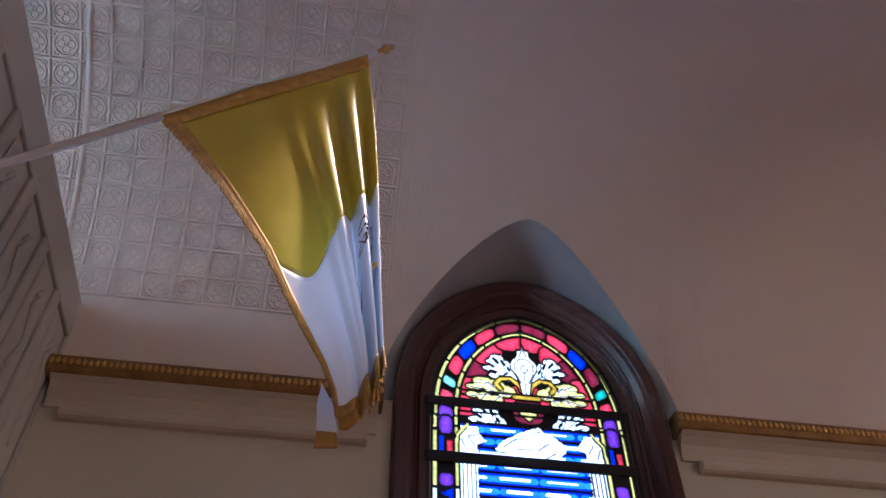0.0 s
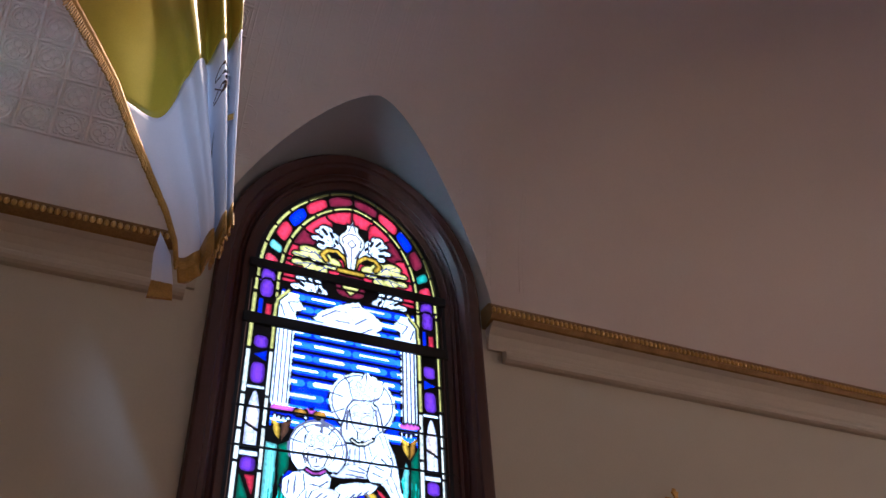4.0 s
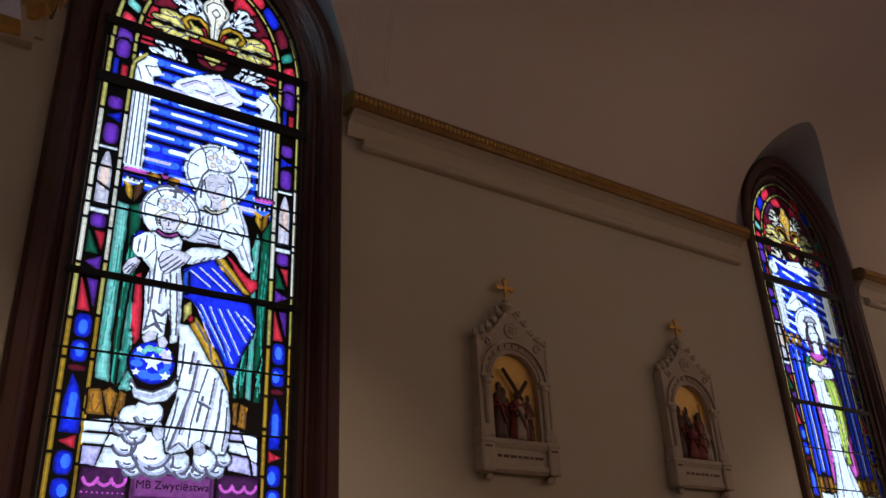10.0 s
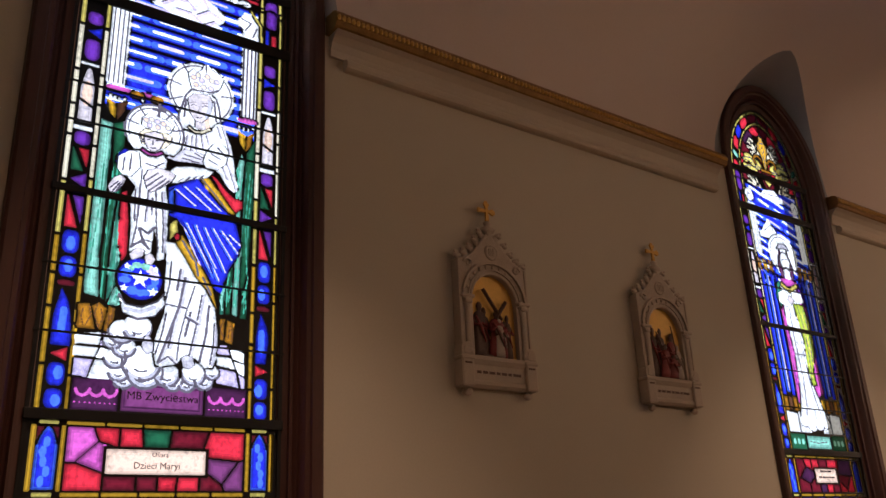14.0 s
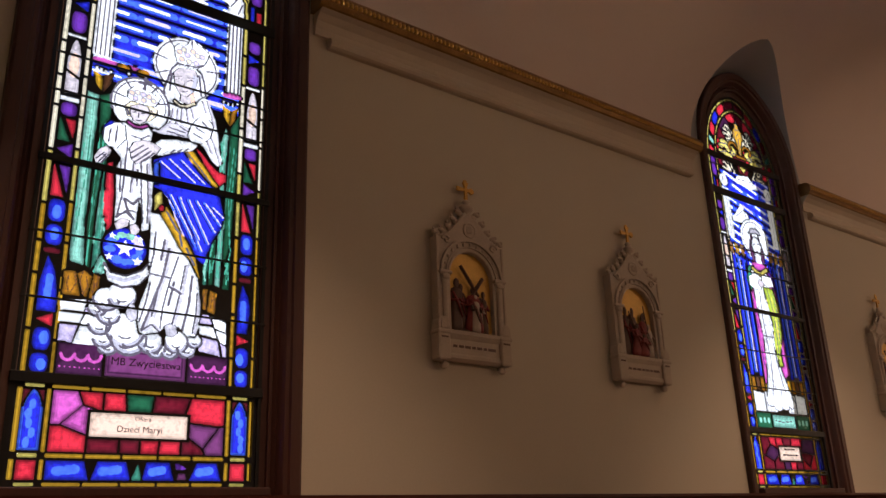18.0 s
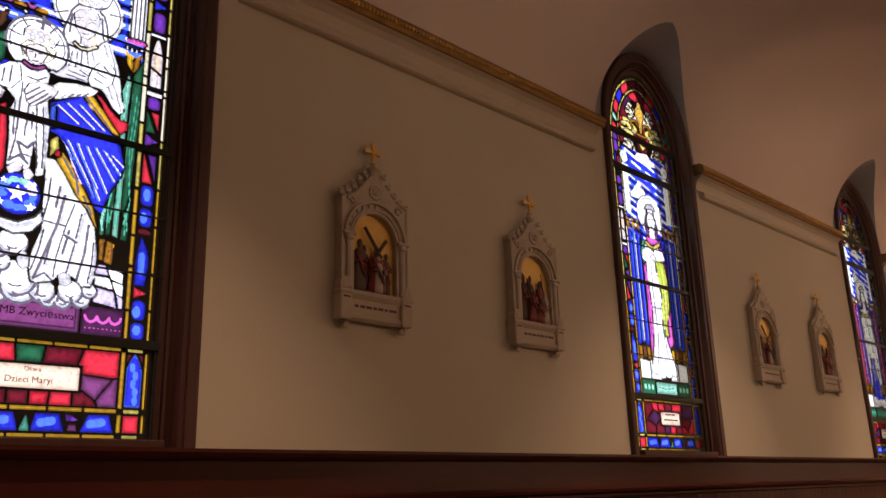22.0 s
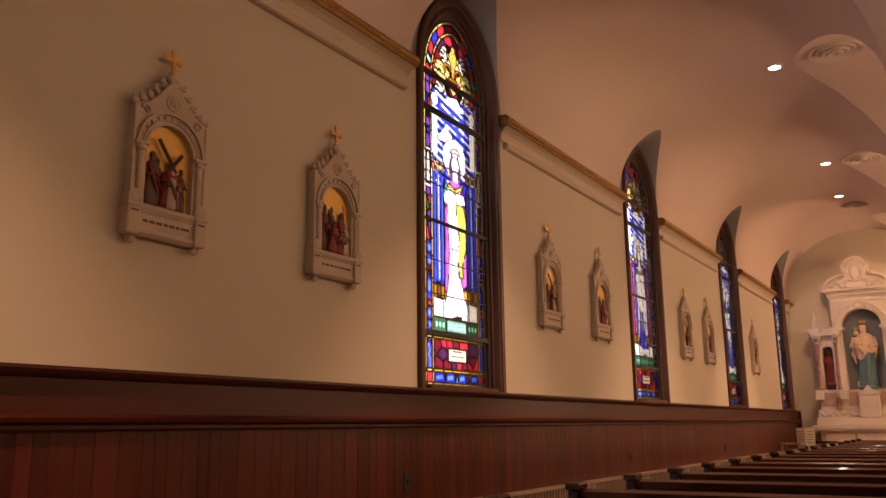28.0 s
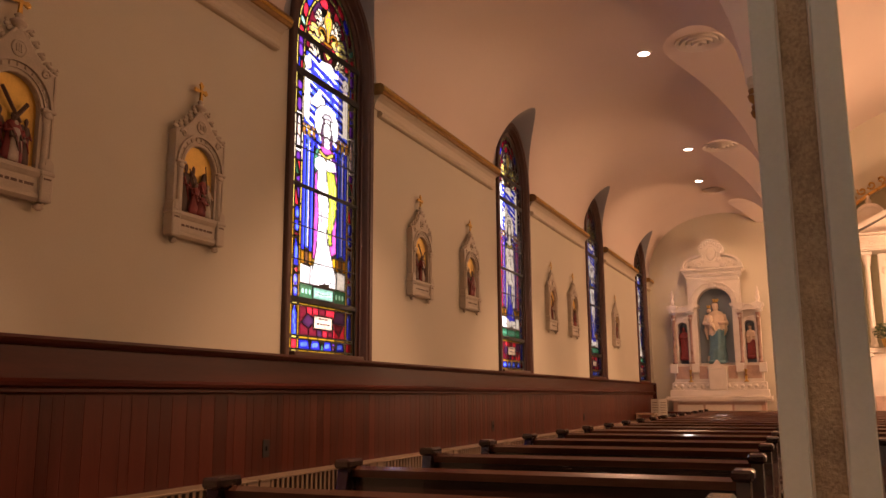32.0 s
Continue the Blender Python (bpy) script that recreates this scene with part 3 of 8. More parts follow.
def glaze(cart, parent, lead, thick=0.005):
    """Makes each piece of glass a mesh of its own, and all the lead cames one."""
    f = cart.finish(lead)
    lab = pieces_of(f)
    nz, nu = f.shape
    gu, gz = np.meshgrid((np.arange(nu + 1) * cart.cell - 0.5) * GLASS_HALF * 2, np.arange(nz + 1) * cart.cell + GLASS_LOW)
    pad = np.pad(np.where(f < 0, -1, lab), 1, constant_values=-1)
    a, b, c, d = pad[:-1, :-1], pad[:-1, 1:], pad[1:, :-1], pad[1:, 1:]
    edge = ~((a == b) & (a == c) & (a == d))
    for _ in range(2):
        for g in (gu, gz):
            s, k = np.zeros_like(g), np.zeros_like(g)
            w = edge.astype(float)
            s[:, 1:] += (g * w)[:, :-1]; k[:, 1:] += w[:, :-1]
            s[:, :-1] += (g * w)[:, 1:]; k[:, :-1] += w[:, 1:]
            s[1:] += (g * w)[:-1]; k[1:] += w[:-1]
            s[:-1] += (g * w)[1:]; k[:-1] += w[1:]
            g[:] = np.where(edge & (k > 1), 0.5 * g + 0.5 * s / np.maximum(k, 1), g)
    # coarse runs of like cells along a row would tear the seams, so every cell stays a face
    idx = np.arange((nz + 1) * (nu + 1)).reshape(nz + 1, nu + 1)
    quads = np.stack([idx[:-1, :-1], idx[:-1, 1:], idx[1:, 1:], idx[1:, :-1]], -1).reshape(-1, 4)
    flat = lab.ravel()
    kinds = f.ravel()
    pts = np.stack([np.zeros(gu.size), gu.ravel(), gz.ravel()], -1)

    # cells near a lead take the darkened tints, by distance
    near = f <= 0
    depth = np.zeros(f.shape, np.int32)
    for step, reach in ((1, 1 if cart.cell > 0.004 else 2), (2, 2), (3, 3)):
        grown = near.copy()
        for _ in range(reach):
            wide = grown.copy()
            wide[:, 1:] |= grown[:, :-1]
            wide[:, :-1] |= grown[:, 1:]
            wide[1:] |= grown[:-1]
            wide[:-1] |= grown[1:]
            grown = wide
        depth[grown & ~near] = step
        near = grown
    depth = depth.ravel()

    def mesh(name, chosen, x, material, shade=None):
        used, inv = np.unique(quads[chosen], return_inverse=True)
        p = pts[used].copy()
        p[:, 0] = x
        me = bpy.data.meshes.new(name)
        me.from_pydata(p.tolist(), [], inv.reshape(-1, 4).tolist())
        me.materials.append(material)
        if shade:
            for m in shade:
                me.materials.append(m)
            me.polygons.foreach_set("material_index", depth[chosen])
        return me

    ids, counts = np.unique(flat[kinds > 0], return_counts=True)
    order = np.argsort(flat, kind="stable")
    starts = np.searchsorted(flat[order], ids)
    small = {}
    for i, n, s in zip(ids, counts, starts):
        chosen = order[s:s + n]
        color = cart.colors[kinds[chosen[0]]]
        if n < 14 or cart.soft[kinds[chosen[0]]] and n < 120:
            small.setdefault(color, []).extend(chosen)
            continue
        link("glass_piece", mesh("glass_piece", chosen, GLASS_X, GLASS[color], EDGE_TINTS[color]), None, parent)
    for color, chosen in small.items():
        tagged(link("glass_chips", mesh("glass_chips", np.array(chosen), GLASS_X, GLASS[color]), None, parent), kind="stuff")
    came = np.where(kinds == 0)[0]
    came = link("lead_came", mesh("lead_came", came, GLASS_X, LEAD), None, parent, "dark lead cames")
    solid = came.modifiers.new("thickness", "SOLIDIFY")
    solid.thickness, solid.offset = 0.007, 0.0


def border(c, rnd, lower):
    """The jewelled border, the arched head with its fleur-de-lis and the panel at the foot, alike in all the windows."""
    turn = np.arctan2(c.u, c.z - 4.0)
    head = c.z > 4.0
    # two thin gold rings and a ring of red jewels between them
    for lo, hi in ((0.905, 0.935), (0.742, 0.77)):
        c.paint(head & (c.q > lo) & (c.q <= hi), "yellow")
    for k in range(15):
        a = -1.5 + 3.0 * k / 14
        c.lines([(0.3 * math.sin(a), 4.0 + 0.4 * math.cos(a)), (0.8 * math.sin(a), 4.0 + 0.9 * math.cos(a))], 0.008)
    tints = ("purple", "red", "mint", "red", "blue", "red", "ruby", "ruby", "red", "blue", "ruby", "teal", "red", "purple")
    for k, tint in enumerate(tints):
        a = -1.5 + 3.0 * (k + 0.5) / 14
        wide = 0.055 if tint in ("mint", "teal") else 0.1
        c.paint(head & (np.abs((turn - a) / wide) ** 3 + np.abs((c.q - 0.838) / 0.056) ** 4 < 1), tint)
    # red ground of the head
    spots = [(-0.31, 4.14), (-0.3, 4.27), (-0.26, 4.38), (-0.18, 4.47), (-0.07, 4.58), (0.07, 4.58), (0.16, 4.49), (0.25, 4.4), (0.3, 4.28), (0.31, 4.14), (-0.08, 4.2), (0.08, 4.2), (0.0, 4.12)]
    for k, (a, b) in enumerate(spots):
        c.paint(head & (c.q < 0.725) & c.pillow(a, b, 0.075, 0.075), ("red", "red", "ruby", "red", "red")[k % 5] if not lower else ("ruby", "red", "ruby", "plum", "red")[k % 5])
    # side strips of thin yellow glass
    for s in (-1, 1):
        for lo, hi in ((0.446, 0.464), (0.346, 0.363)):
            z = 1.99
            while z < 4.06:
                h = rnd.uniform(0.13, 0.24)
                a, b = sorted((s * lo, s * hi))
                tone = "cream" if 2.9 < z < 3.45 else "yellow" if z > 2.55 else "gold"
                c.paint(c.rect(a, z, b, min(4.06, z + h - 0.01)), tone)
                z += h
        # outermost amber strip in brown, the frame's shadow put into its colour
        c.paint(c.rect(*sorted((s * 0.474, s * 0.5))[:1], 1.99, sorted((s * 0.474, s * 0.5))[1], 4.05), "brown")

        def jewel(z0, z1, tint, kind="pillow", second=None):
            m, h = (z0 + z1) / 2, (z1 - z0) / 2
            a, b = sorted((s * 0.373, s * 0.436))
            if kind == "pillow":
                c.paint(c.pillow(s * 0.404, m, 0.032, h), tint)
                if tint == "blue":
                    c.paint(c.oval(s * 0.4 + rnd.uniform(-0.006, 0.006), m + rnd.uniform(-0.2, 0.2) * h, 0.017, h * 0.6), "sky*")
            elif kind == "lancet":
                c.paint(c.poly([(a, z0), (b - 0.012 * s, z0), (b, m), (b - 0.012, z1 - h * 0.5), (a + 0.02, z1), (a, m)]), tint)
                c.paint(c.near([(s * 0.402, z0 + 0.06), (s * 0.4, z1 - 0.09)], 0.014), "sky*")
            elif kind == "swirl":
                c.paint(c.poly([(a, z0), (a + 0.05, z0), (a + 0.028, m), (a + 0.005, z1), (a, z1)]), tint)
                c.paint(c.poly([(a + 0.06, z0 + 0.01), (b, m), (b, z1), (a + 0.02, z1), (a + 0.042, m)]), second)
            elif kind == "slivers":
                c.paint(c.rect(a, z0, a + 0.024, z1), tint)
                c.paint(c.rect(a + 0.034, z0 - 0.01, b, z1 - 0.02), second)
            else:
                c.paint(c.poly([(a, z0), (b, m), (a, z1)] if s > 0 else [(b, z0), (a, m), (b, z1)]), tint)

        for z0, z1, *how in ((2.0, 2.075, "blue"), (2.085, 2.175, "blue"), (2.18, 2.235, "red", "point"), (2.24, 2.47, "blue", "lancet"), (2.475, 2.5, "ruby"), (2.51, 2.6, "blue"), (2.61, 2.71, "blue"),
                             (2.72, 2.86, "red", "swirl", "purple"), (2.895, 2.965, "purple", "point"), (2.97, 3.075, "green", "swirl", "red"), (3.085, 3.15, "purple"),
                             (3.49, 3.6, "purple"), (3.605, 3.665, "blue", "point"), (3.67, 3.74, "purple"), (3.84, 3.94, "blue", "slivers", "red"), (3.95, 4.06, "purple")):
            jewel(z0, z1, *how)
        # little gothic niche of matted pale glass
        a, b = sorted((s * 0.378, s * 0.432))
        for z0, z1 in ((3.155, 3.175), (3.465, 3.482)):
            c.paint(c.rect(a - 0.01, z0, b + 0.01, z1), "white")
        niche = c.rect(a, 3.19, b, 3.36) | (c.rect(a, 3.355, b, 3.455) & (np.abs(c.u - (a + b) / 2) < 0.027 * np.sqrt(np.clip((3.455 - c.z) / 0.1, 0, 1))))
        c.paint(niche, "dusk")
        c.paint(niche & c.oval((a + b) / 2, 3.33, 0.02, 0.06), "shell*")
        c.lines([(a, 3.3), (b, 3.27)], 0.008)
    # foot: a cracked red field round the name plate, lancets at its sides, a row of blue below
    for z0, z1 in ((1.943, 1.957), (1.686, 1.7), (1.583, 1.597)):
        for k in range(5):
            c.paint(c.rect(-0.345 + 0.139 * k, z0, -0.352 + 0.139 * (k + 1), z1), "gold")
    core = c.rect(-0.34, 1.708, 0.34, 1.937)
    seeds = [(-0.28, 1.89), (-0.19, 1.92), (-0.22, 1.84), (-0.27, 1.73), (-0.12, 1.92), (-0.02, 1.93), (0.1, 1.92), (0.26, 1.88), (0.25, 1.78), (0.3, 1.75), (0.12, 1.72), (0.02, 1.73), (-0.03, 1.73), (-0.14, 1.73), (0.2, 1.72)]
    shades = ["pink", "red", "pink", "red", "red", "green", "ruby", "red", "mauve", "mauve", "red", "red", "ruby", "ruby", "ruby"]
    c.cells(core, seeds, shades if not lower else ["ruby", "red", "plum", "ruby", "red"])
    plate = (-0.2, 1.768, 0.183, 1.862) if not lower else (-0.13, 1.775, 0.14, 1.87)
    c.field[c.rect(plate[0] - 0.008, plate[1] - 0.008, plate[2] + 0.008, plate[3] + 0.008)] = 0
    c.paint(c.rect(*plate), "shell")
    for s in (-1, 1):
        m = s * 0.405
        lancet = c.rect(m - 0.036, 1.712, m + 0.036, 1.87) | ((c.z >= 1.865) & (np.abs(c.u - m) < 0.036 * np.clip(1 - np.abs((c.z - 1.865) / 0.072) ** 1.4, 0, 1) ** 0.6))
        c.paint(c.rect(m - 0.036, 1.87, m + 0.036, 1.935), "ruby")
        c.paint(lancet, "sky")
        c.paint(c.rect(m - 0.028, 1.72, m + 0.028, 1.868) | ((c.z >= 1.865) & (np.abs(c.u - m) < 0.028 * np.clip(1 - np.abs((c.z - 1.865) / 0.058) ** 1.4, 0, 1) ** 0.6)), "blue*")
        for k in range(5):
            c.paint(c.oval(m + rnd.uniform(-0.012, 0.012), 1.74 + 0.035 * k, 0.012, 0.02), "sky*")
        c.paint(c.rect(m - 0.034, 1.606, m + 0.034, 1.676), "red")
        for a in (s * 0.354, s * 0.456):
            c.paint(c.rect(a - 0.009, 1.706, a + 0.009, 1.94), "gold")
            c.paint(c.rect(a - 0.009, 1.604, a + 0.009, 1.68), "gold")
        for z0, z1 in ((1.686, 1.7), (1.583, 1.597), (1.943, 1.957)):
            c.paint(c.rect(m - 0.034, z0, m + 0.034, z1), "yellow")
    for k, (x0, x1) in enumerate(((-0.34, -0.185), (-0.178, -0.03), (0.012, 0.14), (0.2, 0.335))):
        slant = (0.0, 0.02, 0.015, 0.03)[k]
        c.paint(c.poly([(x0, 1.606), (x1, 1.606), (x1 - 0.02, 1.676), (x0 + slant, 1.676)]), "blue")
        c.paint(c.near([(x0 + 0.04, 1.638), (x1 - 0.05, 1.645)], 0.017), "sky*")
    c.paint(c.poly([(-0.03, 1.606), (0.014, 1.606), (-0.005, 1.672)]), "teal")
    c.paint(c.poly([(0.145, 1.645), (0.195, 1.65), (0.16, 1.672), (0.14, 1.672)]), "purple")
    c.paint(c.poly([(0.15, 1.608), (0.19, 1.608), (0.185, 1.635), (0.155, 1.635)]), "mauve")


def acanthus(c, s, at, size, color):
    """A curled leaf of rounded lobes with brushed veins."""
    u, z = at
    spine = [(0.0, 0.0), (0.3, 0.22), (0.55, 0.5), (0.62, 0.85)]
    lobes = ((0.12, 0.3, 0.17, 0.24), (0.28, 0.58, 0.15, 0.24), (0.5, 0.86, 0.15, 0.2), (0.78, 0.72, 0.2, 0.15), (0.86, 0.42, 0.24, 0.13), (0.66, 0.12, 0.22, 0.14))
    leaf = c.near([(s * (u + a * size), z + b * size) for a, b in spine], 0.22 * size)
    for a, b, r, h in lobes:
        leaf |= c.oval(s * (u + a * size), z + b * size, r * size, h * size)
    c.paint(leaf, color)
    for a, b in ((0.1, 0.48), (0.26, 0.76), (0.5, 1.0), (0.9, 0.8), (1.02, 0.42), (0.8, 0.08)):
        c.paint(c.near([(s * (u + 0.25 * size), z + 0.2 * size), (s * (u + (0.5 * a + 0.13) * size), z + (0.5 * b + 0.1) * size), (s * (u + a * size), z + b * size)], c.cell * 0.8) & leaf, "ink*")
    for (a, b, r, h), (d, e, f, g) in zip(lobes, lobes[1:]):
        p, q = (a + d) / 2 * 1.08, (b + e) / 2 * 1.08
        c.field[c.near([(s * (u + p * size), z + q * size), (s * (u + p * 0.8 * size), z + q * 0.8 * size)], 0.006) & leaf] = 0


def fleur(c, leaf, tip, curl, bud):
    """The fleur-de-lis of the head: a bud between leaves, scrolled foliage under them, a tied band."""
    for s in (-1, 1):
        acanthus(c, s, (0.05, 4.315), 0.15, leaf)
        foliage = np.zeros(c.u.shape, bool)
        for a, b, r, h in ((0.1, 4.235, 0.05, 0.04), (0.16, 4.26, 0.06, 0.045), (0.22, 4.29, 0.05, 0.03), (0.26, 4.25, 0.045, 0.022), (0.27, 4.2, 0.035, 0.022), (0.21, 4.19, 0.04, 0.03), (0.15, 4.18, 0.035, 0.03)):
            foliage |= c.oval(s * a, b, r, h)
        c.paint(foliage, tip)
        for line in ([(0.08, 4.21), (0.15, 4.26), (0.24, 4.3)], [(0.1, 4.21), (0.18, 4.235), (0.29, 4.25)], [(0.12, 4.2), (0.2, 4.21), (0.28, 4.19)], [(0.13, 4.2), (0.17, 4.165)], [(0.16, 4.25), (0.19, 4.29)], [(0.2, 4.275), (0.26, 4.275)], [(0.2, 4.21), (0.23, 4.17)]):
            c.ink([(s * a, b) for a, b in line], r=0.003)
        c.paint(c.near([(s * 0.012, 4.215), (s * 0.03, 4.28), (s * 0.075, 4.32), (s * 0.125, 4.315), (s * 0.15, 4.28), (s * 0.13, 4.25)], 0.014), curl)
    shape = c.oval(0, 4.405, 0.068, 0.07) | c.poly([(-0.02, 4.22), (0.02, 4.22), (0.032, 4.31), (0.06, 4.38), (-0.06, 4.38), (-0.032, 4.31)]) | c.poly([(-0.05, 4.44), (-0.03, 4.48), (-0.03, 4.52), (-0.012, 4.515), (0, 4.555), (0.012, 4.515), (0.03, 4.52), (0.03, 4.48), (0.05, 4.44)])
    c.paint(shape, bud)
    for line in ([(0, 4.23), (0, 4.37)], [(-0.045, 4.38), (-0.05, 4.42), (-0.02, 4.455), (0.02, 4.455), (0.05, 4.42), (0.045, 4.38)], [(-0.02, 4.3), (-0.045, 4.36)], [(0.02, 4.3), (0.045, 4.36)], [(-0.022, 4.39), (0, 4.42), (0.022, 4.39), (0, 4.36), (-0.022, 4.39)], [(-0.02, 4.47), (0, 4.53)], [(0.02, 4.47), (0, 4.53)]):
        c.ink(line, r=0.003)
    c.paint(c.near([(-0.06, 4.205), (0.06, 4.205)], 0.016), curl)
    for s in (-1, 1):
        acanthus(c, s, (0.12, 3.985), 0.16, leaf)
    c.paint(c.poly([(-0.07, 4.17), (0.07, 4.17), (0.04, 4.1), (0, 4.06), (-0.04, 4.1)]), tip)


def streaked_sky(c, rnd, low, slope, step, thin=1.0):
    """Bands of blue glass with feathered pale streaks, cloud and fluted columns."""
    field = c.rect(-0.335, low, 0.335, 4.03)
    c.paint(field, "blue")
    k, z = 0, low - 0.1
    while z < 4.2:
        x = -0.33 + rnd.uniform(-0.1, 0.05)
        while x < 0.33:
            w = rnd.uniform(0.13, 0.22)
            line = [(x, z - slope * x), (x + w, z - slope * (x + w))]
            c.paint(c.near(line, step * 0.34 * thin) & field, "sky*")
            c.paint(c.near([(line[0][0] + 0.02, line[0][1] + 0.003), (line[1][0] - 0.025, line[1][1] + 0.003)], step * thin * rnd.uniform(0.1, 0.22)) & field, ("white*", "lilac*", "white*")[k % 3])
            x += w + rnd.uniform(0.025, 0.06)
            k += 1
        if k % 2:
            c.lines([(-0.335, z + step * 0.5 + slope * 0.335), (0.335, z + step * 0.5 - slope * 0.335)], 0.007)
        z += step


def cartoon_mother(cell, rnd):
    """Window with two crowned, haloed figures in white and blue drapery over clouds and a starry globe."""
    c = Cartoon(cell)
    border(c, rnd, False)
    fleur(c, "white", "yellow", "gold", "cream")

    def arc(a, b, r, s, q0, q1, n=8):
        return [(a + r * math.cos(q0 + (q1 - q0) * k / n), b + s * math.sin(q0 + (q1 - q0) * k / n)) for k in range(n + 1)]

    streaked_sky(c, rnd, 3.3, 0.0, 0.066, 0.8)
    # cloud and column capitals under the head
    c.paint(c.poly([(-0.186, 3.880), (-0.126, 3.949), (-0.069, 3.980), (-0.016, 4.013), (0.047, 4.034), (0.079, 3.994), (0.123, 3.976), (0.168, 3.942), (0.165, 3.897), (0.076, 3.826), (0.007, 3.822), (-0.077, 3.852), (-0.119, 3.875)]), "white")
    for line in ([(-0.135, 3.906), (-0.072, 3.955), (-0.017, 3.959), (0.013, 3.927)], [(0.008, 3.992), (0.049, 4.007), (0.072, 3.965)], [(-0.067, 3.898), (0.001, 3.899), (0.045, 3.872)], [(0.029, 3.899), (0.082, 3.941), (0.140, 3.922)], [(-0.008, 3.843), (0.060, 3.854), (0.114, 3.892)]):
        c.ink(line, r=0.003)
        c.paint(c.near([(a + 0.008, b - 0.008) for a, b in line], 0.007) & (c.field > 0), "lilac*")
    for s in (-1, 1):
        c.paint(c.poly([(s * a, b) for a, b in ((0.25, 3.85), (0.35, 3.85), (0.35, 3.93), (0.33, 3.985), (0.29, 4.0), (0.25, 3.98), (0.225, 3.945), (0.235, 3.91), (0.258, 3.9))]), "white")
        c.ink([(s * 0.27, 3.9), (s * 0.3, 3.95), (s * 0.25, 3.96)], [(s * 0.31, 3.87), (s * 0.33, 3.93)], r=0.003)
        c.paint(c.near([(s * 0.355, 3.84), (s * 0.35, 3.95), (s * 0.3, 4.015)], 0.01), "yellow")
        # fluted column
        c.paint(c.rect(*sorted((s * 0.258, s * 0.34))[:1], 3.41, sorted((s * 0.258, s * 0.34))[1], 3.84), "white")
        for k in range(4):
            c.ink([(s * (0.27 + 0.019 * k), 3.42), (s * (0.27 + 0.019 * k), 3.84)], r=0.0034)
    # entablature with gilt knobs, dentils, and gold swags
    for line, tint in (([(-0.322, 3.389), (-0.227, 3.391)], "pink"), ([(-0.178, 3.396), (-0.141, 3.394)], "pink"), ([(0.266, 3.400), (0.337, 3.404)], "pink"), ([(-0.216, 3.383), (-0.192, 3.386)], "amber"), ([(-0.128, 3.384), (-0.108, 3.385)], "amber")):
        c.paint(c.near(line, 0.014 if tint == "pink" else 0.019), tint)
    for a, b in [(-0.313, 3.350), (-0.294, 3.348), (-0.278, 3.345), (-0.254, 3.347), (-0.180, 3.364), (0.260, 3.359), (0.283, 3.356), (0.305, 3.357), (0.327, 3.370)]:
        c.paint(c.oval(a, b, 0.0085, 0.012), "white")
    c.paint(c.poly([(-0.330, 3.333), (-0.287, 3.319), (-0.284, 3.239), (-0.307, 3.262)]), "gold")
    c.paint(c.poly([(-0.285, 3.320), (-0.237, 3.347), (-0.251, 3.286), (-0.279, 3.235)]), "brown")
    c.paint(c.poly([(0.252, 3.341), (0.296, 3.321), (0.291, 3.238), (0.264, 3.278)]), "gold")
    c.paint(c.poly([(0.298, 3.319), (0.334, 3.348), (0.320, 3.277), (0.294, 3.233)]), "amber")
    # curtains in long folds
    folds = (([(-0.339, 3.230), (-0.292, 3.222), (-0.290, 3.095), (-0.294, 2.615), (-0.282, 2.446), (-0.338, 2.456), (-0.341, 2.654)], "mint"), ([(-0.288, 3.224), (-0.238, 3.248), (-0.234, 2.936), (-0.250, 2.574), (-0.250, 2.432), (-0.277, 2.447), (-0.285, 2.616), (-0.277, 3.031)], "green"),
             ([(-0.245, 2.907), (-0.222, 2.808), (-0.215, 2.630), (-0.211, 2.531), (-0.258, 2.421), (-0.257, 2.548), (-0.255, 2.723)], "teal"), ([(-0.213, 2.531), (-0.185, 2.438), (-0.210, 2.419), (-0.249, 2.422)], "mint"),
             ([(0.278, 3.228), (0.293, 3.191), (0.286, 3.013), (0.284, 2.884), (0.263, 2.865), (0.250, 3.120)], "mint"), ([(0.300, 3.229), (0.341, 3.310), (0.343, 3.027), (0.328, 2.657), (0.308, 2.518), (0.295, 2.570), (0.291, 2.844), (0.294, 3.015)], "green"),
             ([(0.266, 2.714), (0.293, 2.760), (0.289, 2.569), (0.286, 2.436), (0.260, 2.445)], "mint"), ([(0.235, 2.613), (0.261, 2.704), (0.254, 2.444), (0.229, 2.440)], "green"), ([(0.203, 2.541), (0.230, 2.612), (0.229, 2.440), (0.209, 2.437)], "teal"), ([(0.307, 2.545), (0.333, 2.658), (0.328, 2.429), (0.297, 2.432)], "green"))
    for pts, tint in folds:
        shape = c.poly(pts)
        c.paint(shape, tint)
        c.hatch(shape, rnd, 3, -0.004, {"mint": "teal*", "teal": "mint*", "green": "teal*"}[tint], 0.8)
    for pts in ([(-0.355, 2.415), (-0.309, 2.418), (-0.282, 2.315), (-0.353, 2.317)], [(-0.302, 2.409), (-0.276, 2.428), (-0.243, 2.404), (-0.260, 2.311), (-0.276, 2.323)], [(-0.240, 2.419), (-0.213, 2.409), (-0.221, 2.307), (-0.252, 2.313)], [(0.210, 2.419), (0.235, 2.423), (0.231, 2.325), (0.215, 2.328)], [(0.243, 2.419), (0.277, 2.408), (0.272, 2.310), (0.236, 2.320)]):
        shape = c.poly(pts)
        c.paint(shape, "amber")
        c.hatch(shape, rnd, 2, 0.0, "brown*", 0.8)
